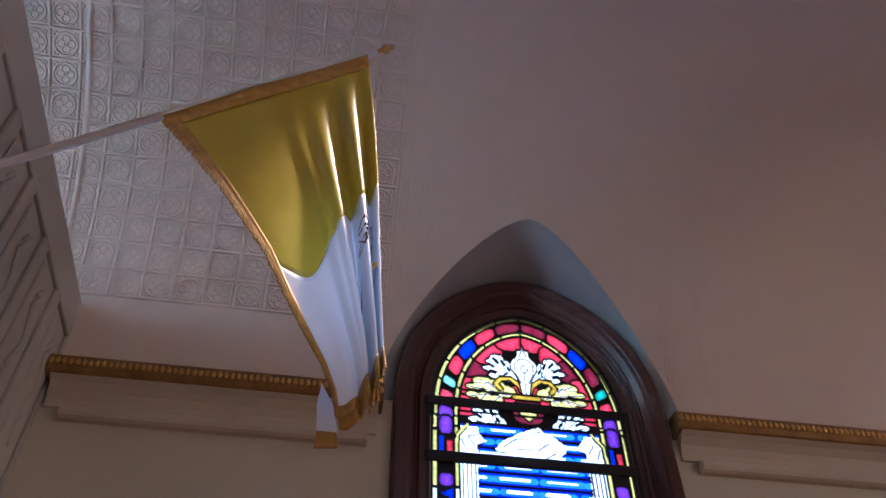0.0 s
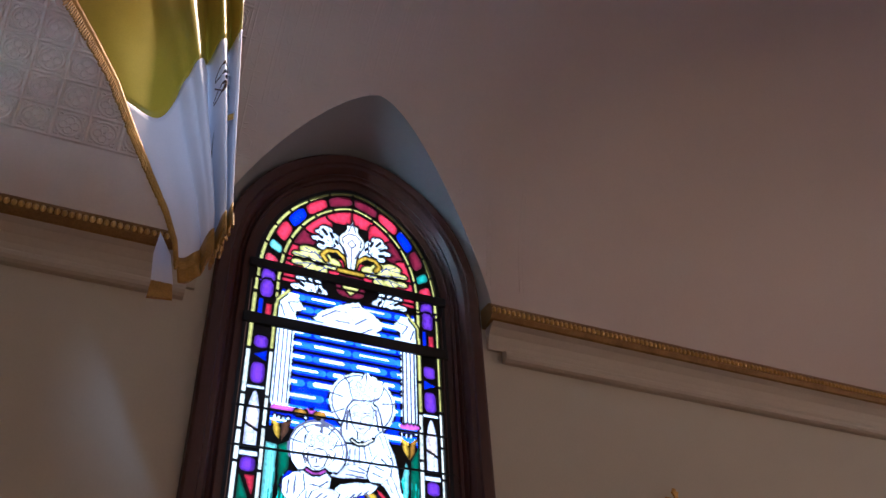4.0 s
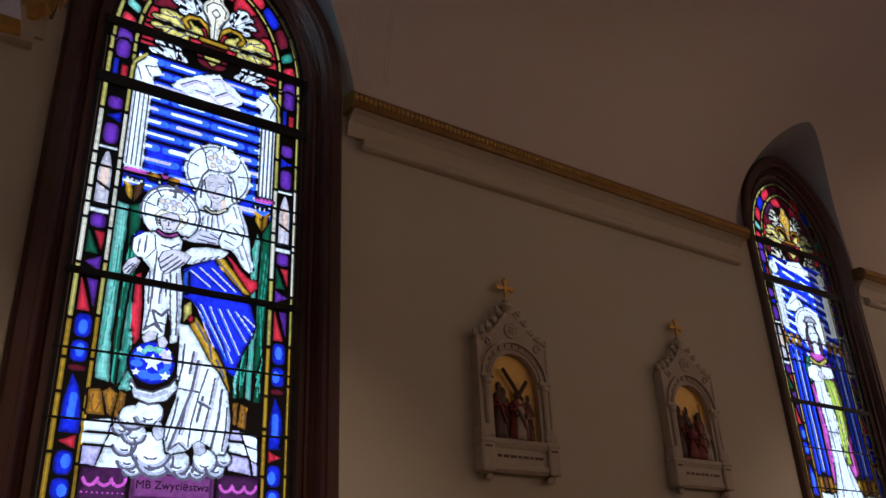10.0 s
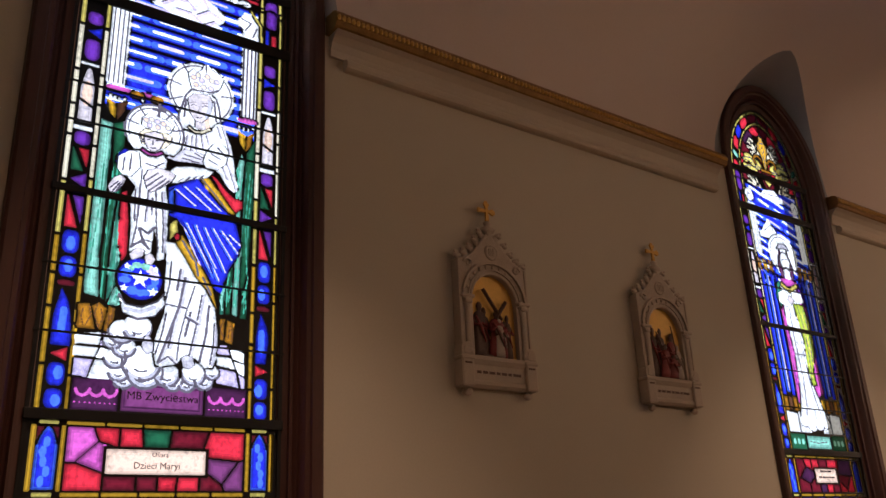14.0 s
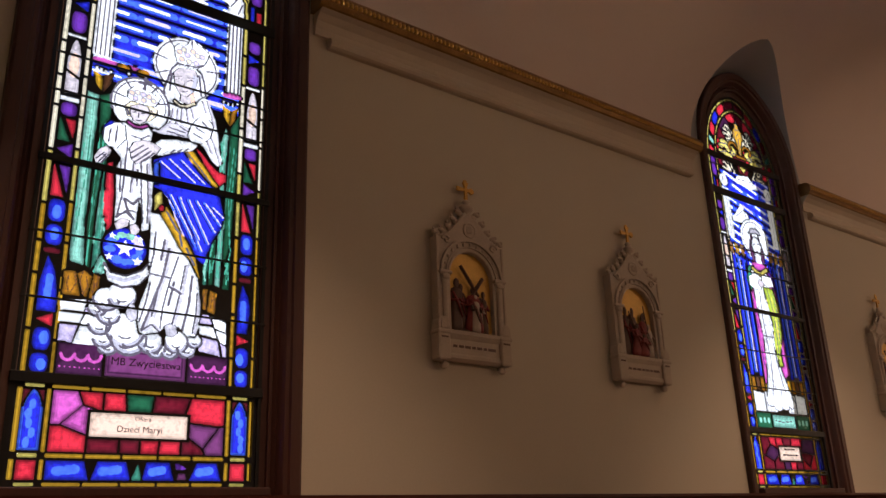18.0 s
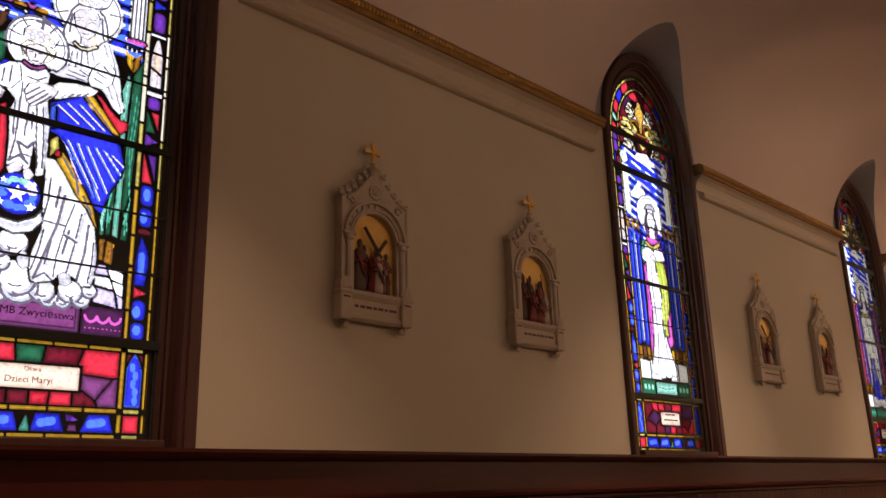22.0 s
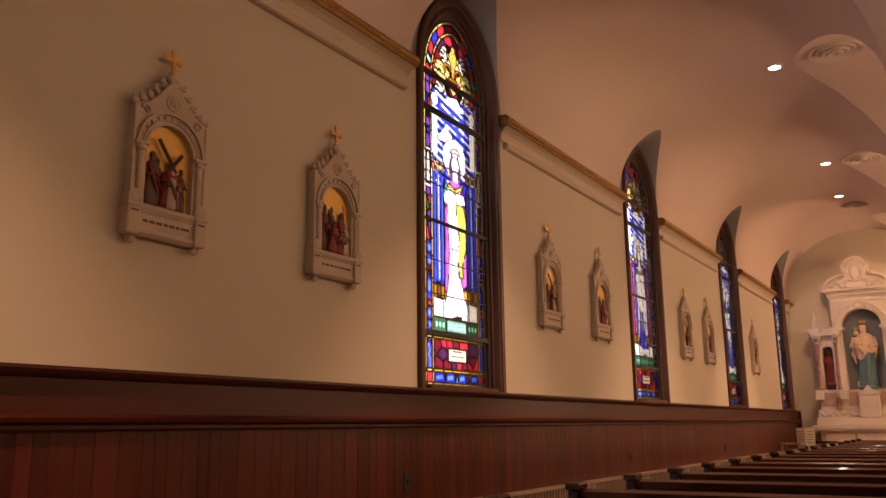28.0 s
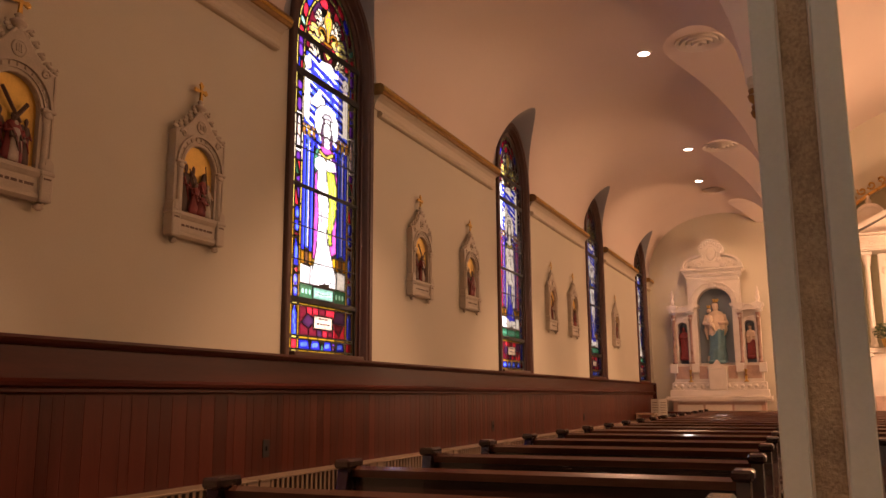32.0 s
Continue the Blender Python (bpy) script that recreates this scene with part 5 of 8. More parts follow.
def cartoon_saint(cell, rnd, robe, cloak, lower, drape, sash):
    """Window with one haloed standing figure before drapery under a streaked sky, as plain shapes."""
    c = Cartoon(cell)
    border(c, rnd, True)
    fleur(c, "cream", "yellow", "amber", "gold")
    streaked_sky(c, rnd, 3.2, 0.22, 0.07, 0.72)
    for pts in ([(-0.17, 3.96), (-0.1, 4.02), (0.05, 4.05), (0.12, 4.0), (0.18, 3.95), (0.05, 3.93)], [(-0.29, 3.6), (-0.2, 3.68), (-0.12, 3.77), (-0.07, 3.72), (-0.03, 3.68), (0.0, 3.62), (-0.12, 3.6)]):
        c.paint(c.poly(pts), "white")
        c.ink([(pts[1][0], pts[1][1] - 0.03), (pts[2][0] + 0.03, pts[2][1] - 0.05), (pts[3][0], pts[3][1] - 0.05)])
    for s in (-1, 1):
        c.paint(c.oval(s * 0.3, 3.94, 0.055, 0.055), "white")
        c.ink([(s * 0.28, 3.92), (s * 0.31, 3.96), (s * 0.32, 3.92)])
        c.paint(c.rect(s * 0.3 - 0.045, 3.46, s * 0.3 + 0.045, 3.87), "white")
        for k in (-1, 0, 1):
            c.paint(c.near([(s * 0.3 + 0.024 * k, 3.47), (s * 0.3 + 0.024 * k, 3.86)], cell * 0.6), "grey*")
        for k in range(3):
            a = s * (0.16 + 0.07 * k)
            c.paint(c.poly([(a, 3.31), (a + s * 0.055, 3.33), (a + s * 0.06, 3.42), (a + s * 0.01, 3.41)]), ("amber", "gold", "amber")[k])
            c.ink([(a + s * 0.03, 3.32), (a + s * 0.035, 3.41)])
        # hangings in straight folds
        for k in range(4):
            a = s * 0.34 - s * 0.055 * k
            lo, hi = sorted((a, a - s * 0.052))
            c.paint(c.rect(lo, 2.38 + 0.02 * (k % 2), hi, 3.31), drape[k % len(drape)])
            c.paint(c.near([((lo + hi) / 2 + 0.012, 2.42), ((lo + hi) / 2 + 0.008, 3.28)], 0.006), ("sky*", "lilac*", "sky*", "blue*")[k])
            c.paint(c.poly([(lo, 2.27), (hi, 2.27 + 0.02 * (k % 2)), (hi, 2.37), (lo, 2.37)]), ("amber", "brown", "amber", "gold")[k])
    for a in (-0.34, -0.2, 0.08, 0.2):
        c.paint(c.poly([(a, 2.12), (a + 0.135, 2.12), (a + 0.135, 2.255), (a, 2.265)]), "white")
    c.paint(c.rect(-0.345, 1.995, 0.345, 2.11), "green")
    c.field[c.rect(-0.16, 1.995, 0.16, 2.11)] = 0
    c.paint(c.rect(-0.15, 2.008, 0.15, 2.1), "mint")
    c.ink([(-0.11, 2.06), (-0.02, 2.05), (0.1, 2.06)])
    for s in (-1, 1):
        for k in range(3):
            c.paint(c.oval(s * (0.2 + 0.05 * k), 2.055, 0.016, 0.022), "mint*")
    # halo and figure
    c.paint(c.oval(0.005, 3.49, 0.19, 0.17), "white")
    c.ink([(0.005 + 0.16 * math.cos(q), 3.49 + 0.145 * math.sin(q)) for q in [0.3 * k for k in range(22)]])
    mantle = c.poly([(-0.08, 3.3), (0.1, 3.3), (0.17, 3.2), (0.19, 3.0), (0.18, 2.6), (0.19, 2.42), (0.1, 2.38), (-0.13, 2.33), (-0.17, 2.33), (-0.16, 2.78), (-0.17, 3.1)])
    c.paint(mantle, cloak)
    c.hatch(mantle, rnd, 6, 0.01, sash[0] + "*", 0.8)
    c.paint(c.poly([(-0.19, 3.13), (-0.15, 3.25), (-0.07, 3.26), (-0.1, 3.15), (-0.15, 3.03)]), "teal")
    c.paint(c.poly([(0.1, 3.27), (0.17, 3.2), (0.19, 3.08), (0.13, 3.11)]), sash[0])
    gown = c.poly([(-0.12, 3.22), (0.09, 3.24), (0.1, 3.1), (0.07, 2.95), (0.06, 2.7), (0.08, 2.45), (0.14, 2.3), (0.2, 2.19), (0.12, 2.16), (-0.1, 2.16), (-0.18, 2.2), (-0.12, 2.4), (-0.09, 2.7), (-0.12, 2.93)])
    c.paint(gown, robe)
    c.paint(gown & (c.z < 2.7), lower)
    c.hatch(gown, rnd, 9, 0.01, "grey*", 0.7)
    c.hatch(gown, rnd, 4, -0.008, "trace*", 0.6)
    c.ink([(-0.05, 3.05), (-0.06, 2.8), (-0.045, 2.5), (-0.08, 2.25)], r=0.004)
    c.ink([(0.03, 2.62), (0.04, 2.45), (0.09, 2.25)], r=0.004)
    drapery = c.poly([(0.01, 3.1), (0.14, 3.1), (0.185, 2.97), (0.175, 2.74), (0.11, 2.58), (0.12, 2.48), (0.06, 2.47), (0.04, 2.62), (0.06, 2.82)])
    c.paint(drapery, sash[1])
    c.hatch(drapery, rnd, 5, 0.02, sash[2] + "*", 0.9)
    c.ink([(0.06, 3.08), (0.1, 2.9), (0.09, 2.7), (0.07, 2.52)], r=0.003)
    c.ink([(0.13, 3.06), (0.15, 2.88), (0.12, 2.66)], r=0.003)
    c.paint(c.near([(-0.09, 3.235), (0.0, 3.2), (0.1, 3.25)], 0.018), "yellow")
    for pts in ([(-0.16, 3.16), (-0.07, 3.2), (0.0, 3.12), (-0.02, 3.07), (-0.1, 3.06), (-0.17, 3.09)], [(0.02, 3.2), (0.14, 3.19), (0.17, 3.12), (0.08, 3.1), (0.0, 3.13)]):
        c.outline(c.poly(pts), "white")
    c.outline(c.oval(-0.01, 3.12, 0.04, 0.03), "dusk")
    # hair, face and a white veil
    for pts in ([(-0.055, 3.51), (-0.03, 3.54), (-0.038, 3.44), (-0.03, 3.3), (-0.075, 3.29), (-0.085, 3.4)], [(0.07, 3.51), (0.055, 3.54), (0.064, 3.44), (0.055, 3.3), (0.095, 3.28), (0.1, 3.4)]):
        c.paint(c.poly(pts), "mauve")
        c.hair([(pts[0][0], pts[0][1]), ((pts[2][0] + pts[5][0]) / 2, 3.42), ((pts[3][0] + pts[4][0]) / 2, 3.3)])
    c.paint(c.oval(0.012, 3.435, 0.062, 0.08), "white")
    c.paint(c.rect(-0.025, 3.29, 0.05, 3.36), "white*")
    c.hair([(-0.02, 3.45), (0.0, 3.45)], [(0.025, 3.455), (0.045, 3.455)], [(0.0, 3.39), (0.028, 3.39)])
    c.paint(c.poly([(-0.08, 3.53), (-0.03, 3.58), (0.05, 3.59), (0.1, 3.54), (0.03, 3.545)]), "pale")
    # feet on a cloud
    for a, b, r in ((-0.13, 2.2, 0.06), (-0.04, 2.17, 0.06), (0.05, 2.18, 0.06), (0.14, 2.19, 0.05)):
        c.paint(c.oval(a, b, r, r * 0.7), "white*")
        c.ink([(a + r * math.cos(q), b + r * 0.7 * math.sin(q)) for q in (-2.9, -2.4, -1.6, -0.8, -0.2)])
    return c


def write(text, size, where, depth, material, parent, name="lettering"):
    """Letters standing in the plane of the wall, read from the room."""
    cu = bpy.data.curves.new(name, "FONT")
    cu.body, cu.size, cu.align_x, cu.align_y, cu.extrude, cu.resolution_u = text, size, "CENTER", "CENTER", depth, 2
    tmp = new(name, cu)
    me = bpy.data.meshes.new_from_object(tmp)
    bpy.data.objects.remove(tmp)
    ob = link(name, me, material, parent)
    ob.matrix_local = Matrix.Translation(where) @ pose(0, 0, 0, 90, 0, 90)
    return ob


INK = surface("dark_glass_paint", (0.03, 0.015, 0.025), 0.6, vary=0.2)
FADED = surface("faded_glass_paint", (0.22, 0.12, 0.10), 0.6, vary=0.3, fine=300)
STYLES = [None, ("white", "pink", "white", ("blue", "sky", "blue", "navy"), ("purple", "lime", "yellow")),
          ("white", "white", "blue", ("red", "ruby", "purple", "blue"), ("pale", "white", "white")),
          ("white", "sky", "blue", ("blue", "navy", "purple"), ("blue", "pale", "white")), ("white", "blue", "white", ("green", "blue", "purple"), ("pink", "blue", "gold"))]
ABOUT = ["leaded stained glass window with two crowned haloed figures above clouds, in a dark wooden arched frame",
         "leaded stained glass window with a haloed standing figure before blue drapery, in a dark frame",
         "leaded stained glass window with a white and navy robed figure, in a dark arched frame",
         "narrow-looking leaded stained glass window with a blue robed figure, dark arched frame",
         "leaded stained glass window near the side altar, blue and purple, dark frame"]
for n, w in enumerate(WINDOWS):
    thing = empty(f"window_{n + 1}", pose(0, w, 0), ABOUT[n], "stained glass window", "arched windows of the aisle", "structure")
    window_frame(thing)
    rnd = random.Random(40 + n)
    if n == 0:
        glaze(cartoon_mother(0.0032, rnd), thing, 2)
        write("MB Zwycięstwa", 0.044, (GLASS_X + 0.006, -0.004, 2.066), 0.0008, INK, thing)
        write("Ofiara", 0.026, (GLASS_X + 0.006, 0.0, 1.842), 0.0008, FADED, thing)
        write("Dzieci Maryi", 0.036, (GLASS_X + 0.006, -0.01, 1.8), 0.0008, FADED, thing)
    else:
        art = cartoon_saint((0.005, 0.006, 0.008, 0.008)[n - 1], rnd, *STYLES[n])
        art.retint({} if n == 1 else {"mint": "teal", "trace": "grey"})
        glaze(art, thing, 1)
        bm = bmesh.new()
        for a, b in ((0.075, 1.853), (0.1, 1.812)):
            x = -a
            while x < a:
                w = rnd.uniform(0.02, 0.045)
                box(bm, (GLASS_X + 0.004, x, b - 0.005), (GLASS_X + 0.007, min(a, x + w), b + 0.006))
                x += w + 0.012
        part("inscription", bm, INK, thing)

# ---- pillars of the arcade ----
BROCADE = surface("tarnished_gold_brocade", (0.40, 0.29, 0.17), 0.36, 0.4, vary=0.5, scale=5, fine=85, bump=0.8, stretch=(1, 1, 0.8), second=(0.15, 0.09, 0.045))
for n, y in enumerate(PILLARS):
    thing = empty("pillar", pose(AISLE + 0.047, y, 0), "square sage painted pillar with a tarnished gold panel", "pillar", "pillars of the arcade")
    part("base", prism(bmesh.new(), [(-0.22, -0.22), (0.22, -0.22), (0.22, 0.22), (-0.22, 0.22)], 2, 0, 0.3), SAGE, thing)
    bm = bmesh.new()
    h, p = 0.157, 0.06
    for a, b in ((-h, -p), (p, h)):
        box(bm, (a, -h, 0.3), (b, h, 3.8), 0.006)
    box(bm, (-p - 0.001, -h + 0.035, 0.3), (p + 0.001, h - 0.035, 3.8))
    part("shaft", bm, SAGE, thing)
    for s in (-1, 1):
        part("panel", boxed((-p + 0.008, min(s * (h - 0.034), s * (h - 0.022)), 0.32), (p - 0.008, max(s * (h - 0.034), s * (h - 0.022)), 3.78)), BROCADE, thing, "mottled gold panel")
        for e in (-1, 1):
            part("panel_bead", boxed((min(e * p, e * (p - 0.007)), min(s * (h - 0.03), s * (h - 0.004)), 0.31), (max(e * p, e * (p - 0.007)), max(s * (h - 0.03), s * (h - 0.004)), 3.79)), TRIM, thing)
    cap = part("capital", prism(bmesh.new(), [(-0.17, 3.78), (0.17, 3.78), (0.2, 3.9), (0.27, 4.03), (-0.27, 4.03), (-0.2, 3.9)], 1, -0.22, 0.22), SAGE, thing)
    part("abacus", boxed((-0.36, -0.33, 4.03), (0.36, 0.33, 4.13), 0.02), TRIM, cap)
    part("neck_ring", boxed((-0.18, -0.18, 3.755), (0.18, 0.18, 3.79), 0.012), DULLGOLD, cap)
    for s in (-1, 1):
        for k in (-1, 1):
            # corner volutes
            pts = [(s * (0.27 + 0.075 * math.cos(a) * (1 - a / 8)), k * 0.24, 3.98 + 0.075 * math.sin(a) * (1 - a / 8)) for a in [0.5 * i - 1.2 for i in range(16)]]
            part("scroll", tube(bmesh.new(), pts, [0.034 - 0.0014 * i for i in range(16)], 6), DULLGOLD, cap, smooth=True)
        for k in range(5):
            # curling leaves under the volutes, on all four faces
            for turned in (0, 1):
                u = 0.085 * (k - 2)
                line = [(0.165, 3.74), (0.19, 3.8), (0.215, 3.86), (0.255, 3.89), (0.275, 3.865), (0.26, 3.845)]
                pts = [(s * p, u, q + 0.05 * (k % 2)) if not turned else (u, s * p, q + 0.05 * (k % 2)) for p, q in line]
                part("leaf", tube(bmesh.new(), pts, [0.02, 0.034, 0.034, 0.028, 0.022, 0.012], 6), DULLGOLD, cap, smooth=True)

# ---- pews ----
# top rail wood, lighter and glossier than the pew wood
CAPWOOD = surface("glossy_pew_top", (0.07, 0.026, 0.016), 0.16, vary=0.35, scale=3, fine=30, bump=0.02, stretch=(0.6, 7, 7), coat=0.6)


def pew(x0, x1, y, label):
    thing = empty("pew", pose((x0 + x1) / 2, y, 0), label, "pew", "rows of pews")
    h = (x1 - x0) / 2
    side = [(0.05, 0), (-0.42, 0), (-0.44, 0.30), (-0.40, 0.44), (-0.42, 0.56), (-0.36, 0.62), (-0.16, 0.66), (-0.06, 0.80), (-0.03, 0.93), (0.055, 0.94), (0.07, 0.9)]
    for s in (-1, 1):
        a, b = sorted((s * h, s * (h - 0.05)))
        e = part("pew_end", prism(bmesh.new(), side, 0, a, b), PEWWOOD, thing)
        a, b = sorted((s * (h + 0.015), s * (h - 0.065)))
        part("end_cap", boxed((a, -0.05, 0.925), (b, 0.085, 0.965), 0.01), PEWWOOD, e)
    part("backrest", prism(bmesh.new(), [(0.0, 0.38), (0.025, 0.38), (0.055, 0.89), (0.03, 0.89)], 0, -h + 0.05, h - 0.05), PEWWOOD, thing)
    part("top_rail", prism(bmesh.new(), [(0.008, 0.888), (0.07, 0.888), (0.08, 0.905), (0.07, 0.928), (0.03, 0.934), (0.0, 0.92)], 0, -h + 0.05, h - 0.05), CAPWOOD, thing, "lighter glossy top rail")
    part("seat", boxed((-h + 0.05, -0.42, 0.41), (h - 0.05, 0.01, 0.44), 0.005), PEWWOOD, thing)
    part("book_rack", boxed((-h + 0.25, 0.05, 0.62), (h - 0.25, 0.13, 0.66), 0.004), PEWWOOD, thing)
    return thing


first = pew(1.57, 3.28, 1.53, "dark stained oak pew with a glossy top rail")
for k in range(-1, 18):
    if k != 0:
        copy_thing(first, pose(2.425, 1.53 + 0.885 * k, 0))
first = pew(3.87, 6.6, 4.15, "long dark oak pew of the nave")
for k in range(1, 15):
    copy_thing(first, pose(5.235, 4.15 + 0.885 * k, 0))

# ---- wainscot boards, radiator covers, switches ----
GRILLE = surface("beige_metal", (0.24, 0.165, 0.11), 0.45, 0.2, vary=0.12, scale=6)
cover = empty("radiator_cover", pose(0.0, 1.3, 0), "long beige metal radiator cover with a slotted front", "radiator cover", "radiator covers along the wall")
part("top", boxed((0.03, -0.8, 0.7), (0.2, 0.8, 0.715), 0.004), GRILLE, cover)
part("back", boxed((0.03, -0.8, 0.0), (0.05, 0.8, 0.7)), IRON, cover)
part("plinth", boxed((0.175, -0.8, 0.0), (0.195, 0.8, 0.42)), GRILLE, cover)
for a, b in ((-0.8, -0.69), (0.69, 0.8)):
    part("end_panel", boxed((0.175, a, 0.42), (0.195, b, 0.7)), GRILLE, cover)
slat = bpy.data.meshes.new("slat")
bm = boxed((0.176, -0.014, 0.42), (0.194, 0.014, 0.7))
bm.to_mesh(slat)
bm.free()
slat.materials.append(GRILLE)
for k in range(23):
    o = link("slat", slat, None, cover)
    o.location = (0, -0.66 + 0.06 * k, 0)
for k in range(1, 12):
    copy_thing(cover, pose(0, 1.3 + 1.62 * k, 0))

plate_y = (4.03, 8.59, 13.0)
for k, y in enumerate(plate_y):
    thing = empty("wall_switch", pose(0.022, y, 0.89), "black switch plate on the wainscot", "switch", "switches on the wainscot")
    part("plate", boxed((0, -0.04, -0.06), (0.008, 0.04, 0.06), 0.003), IRON, thing)
    part("toggle", boxed((0.008, -0.008, -0.016), (0.018, 0.008, 0.016), 0.002), IRON, thing)

# ---- stations of the cross ----
PANELGOLD = surface("gold_ground", (0.72, 0.45, 0.10), 0.5, 0.35, vary=0.15, scale=10, fine=90, bump=0.08)
BROWNROBE = surface("brown_figures", (0.10, 0.05, 0.032), 0.6, vary=0.3, scale=12)
REDROBE = surface("red_figures", (0.22, 0.028, 0.025), 0.6, vary=0.3, scale=12)
PALEROBE = surface("pale_figures", (0.46, 0.38, 0.30), 0.6, vary=0.2, scale=12)
LETTER = surface("brown_lettering", (0.10, 0.05, 0.03), 0.6)


def robed(bm, y, h, w, tone, lean=0.0, x=0.05, turn=0.0):
    """A plain upright shape: a folded, tapering body under a round top."""
    before = len(bm.faces)
    prof = [(1.0, 0), (1.02, 0.12), (0.86, 0.3), (0.74, 0.48), (0.84, 0.6), (0.95, 0.7), (0.7, 0.79), (0.28, 0.825), (0.36, 0.86), (0.44, 0.9), (0.4, 0.95), (0.2, 0.99), (0.05, 1.0)]
    rings = [[bm.verts.new((x + 0.7 * r * w * math.cos(a) * (1 + 0.12 * math.sin(5 * a + turn) * (z < 0.6)), y + lean * z * h + r * w * math.sin(a) * (1 + 0.12 * math.sin(5 * a + turn) * (z < 0.6)), z * h))
              for a in [math.pi * 2 * k / 14 for k in range(14)]] for r, z in prof]
    for a, b in zip(rings, rings[1:]):
        for k in range(14):
            bm.faces.new((a[k], a[(k + 1) % 14], b[(k + 1) % 14], b[k]))
    bm.faces.new(rings[-1])
    bm.faces.new(rings[0])
    bm.faces.ensure_lookup_table()
    for f in bm.faces[before:]:
        f.material_index = tone if f.calc_center_median().z < h * 0.82 or tone == 2 else 0


def half_arch(half, low, spring, rise, n=14):
    return [(-half, low)] + [(-half * math.cos(math.pi * k / n), spring + rise * math.sin(math.pi * k / n)) for k in range(n + 1)] + [(half, low)]


def ring_arch(bm, outer, inner, axis, a, b):
    """A band between two arches of the same number of points, pushed along an axis."""
    def at(p, q, h):
        return ((h, p, q), (p, h, q))[axis]
    vs = [[bm.verts.new(at(p, q, h)) for p, q in line] for line, h in ((outer, a), (outer, b), (inner, b), (inner, a))]
    k = len(outer)
    for i in range(k - 1):
        for j in range(4):
            bm.faces.new((vs[j][i], vs[j][i + 1], vs[(j + 1) % 4][i + 1], vs[(j + 1) % 4][i]))
    for i in (0, k - 1):
        bm.faces.new([v[i] for v in vs])
    return bm


def station(y, kind, label):
    """Origin at the foot of the plaque, on the wall."""
    thing = empty("station_of_the_cross", pose(0, y, 2.185) @ Matrix.Diagonal((0.62, 1, 1, 1)), label, "station plaque", "stations of the cross")
    # shelf with a moulded edge, corner blocks with arched caps, scrolled feet
    prof = [(0.0, 0.02), (0.07, 0.015), (0.1, 0.03), (0.1, 0.045), (0.088, 0.055), (0.088, 0.13), (0.1, 0.14), (0.115, 0.155), (0.115, 0.175), (0.0, 0.18)]
    part("base", prism(bmesh.new(), prof, 1, -0.2, 0.2), STONE, thing)
    for s in (-1, 1):
        o = part("corner_block", boxed((0, s * 0.21 - 0.038, 0.015), (0.118, s * 0.21 + 0.038, 0.165), 0.008), STONE, thing)
        part("block_moulding", boxed((0, s * 0.21 - 0.044, 0.15), (0.126, s * 0.21 + 0.044, 0.172), 0.006), STONE, o)
        part("block_cap", prism(bmesh.new(), [(p + s * 0.21, q) for p, q in half_arch(0.036, 0.172, 0.205, 0.036, 10)], 0, 0.01, 0.112), STONE, o)
        part("cap_panel", prism(bmesh.new(), [(p + s * 0.21, q) for p, q in half_arch(0.02, 0.18, 0.205, 0.02, 8)], 0, 0.112, 0.118), STONE, o)
        part("mark", boxed((0.118, s * 0.21 - 0.022, 0.128), (0.121, s * 0.21 + 0.022, 0.137)), LETTER, o)
        part("foot", tube(bmesh.new(), [(0.055, s * (0.2 + 0.03 * math.cos(q) * (1 - q / 9)), 0.008 + 0.026 * math.sin(q) * (1 - q / 9)) for q in [3.3 + 0.55 * i for i in range(8)]], 0.024, 7), STONE, thing, smooth=True)
    for a, b in ((-0.145, -0.118), (-0.108, -0.075), (-0.066, -0.028), (-0.018, 0.006), (0.015, 0.05), (0.06, 0.082), (0.092, 0.145)):
        part("inscription", boxed((0.086, a, 0.087), (0.0905, b, 0.101)), LETTER, thing, "brown letters")
    # body: a slab with a deep arched opening and square shoulders under the gable
    outer = [(-0.235, 0.18), (-0.235, 0.3), (-0.235, 0.45), (-0.235, 0.56), (-0.235, 0.675), (-0.195, 0.685), (-0.13, 0.72), (-0.07, 0.79), (0.0, 0.86), (0.07, 0.79), (0.13, 0.72), (0.195, 0.685), (0.235, 0.675), (0.235, 0.56), (0.235, 0.45), (0.235, 0.3), (0.235, 0.18)]
    inner = [(-0.15, 0.18), (-0.15, 0.28), (-0.15, 0.38)] + [(-0.15 * math.cos(math.pi * k / 10), 0.47 + 0.155 * math.sin(math.pi * k / 10)) for k in range(11)] + [(0.15, 0.38), (0.15, 0.28), (0.15, 0.18)]
    part("body", ring_arch(bmesh.new(), outer, inner, 0, 0.0, 0.088), STONE, thing)
    arc = lambda q: [(-q * math.cos(math.pi * k / 18), 0.47 + q * 1.03 * math.sin(math.pi * k / 18)) for k in range(19)]
    for r, w, x in ((0.152, 0.012, 0.096), (0.172, 0.008, 0.102), (0.205, 0.014, 0.112)):
        part("arch_moulding", ring_arch(bmesh.new(), arc(r + w), arc(r), 0, 0.08, x), STONE, thing)
    # row of leaves in the hollow of the arch
    for k in range(13):
        a = math.pi * (k + 0.5) / 13
        leaf = part("arch_leaf", ball(bmesh.new(), (0.093, -0.191 * math.cos(a), 0.47 + 0.197 * math.sin(a)), 0.0125, 7, 5, (0.7, 1.0 - 0.3 * math.sin(a), 0.75 + 0.4 * math.sin(a))), STONE, thing, smooth=True)
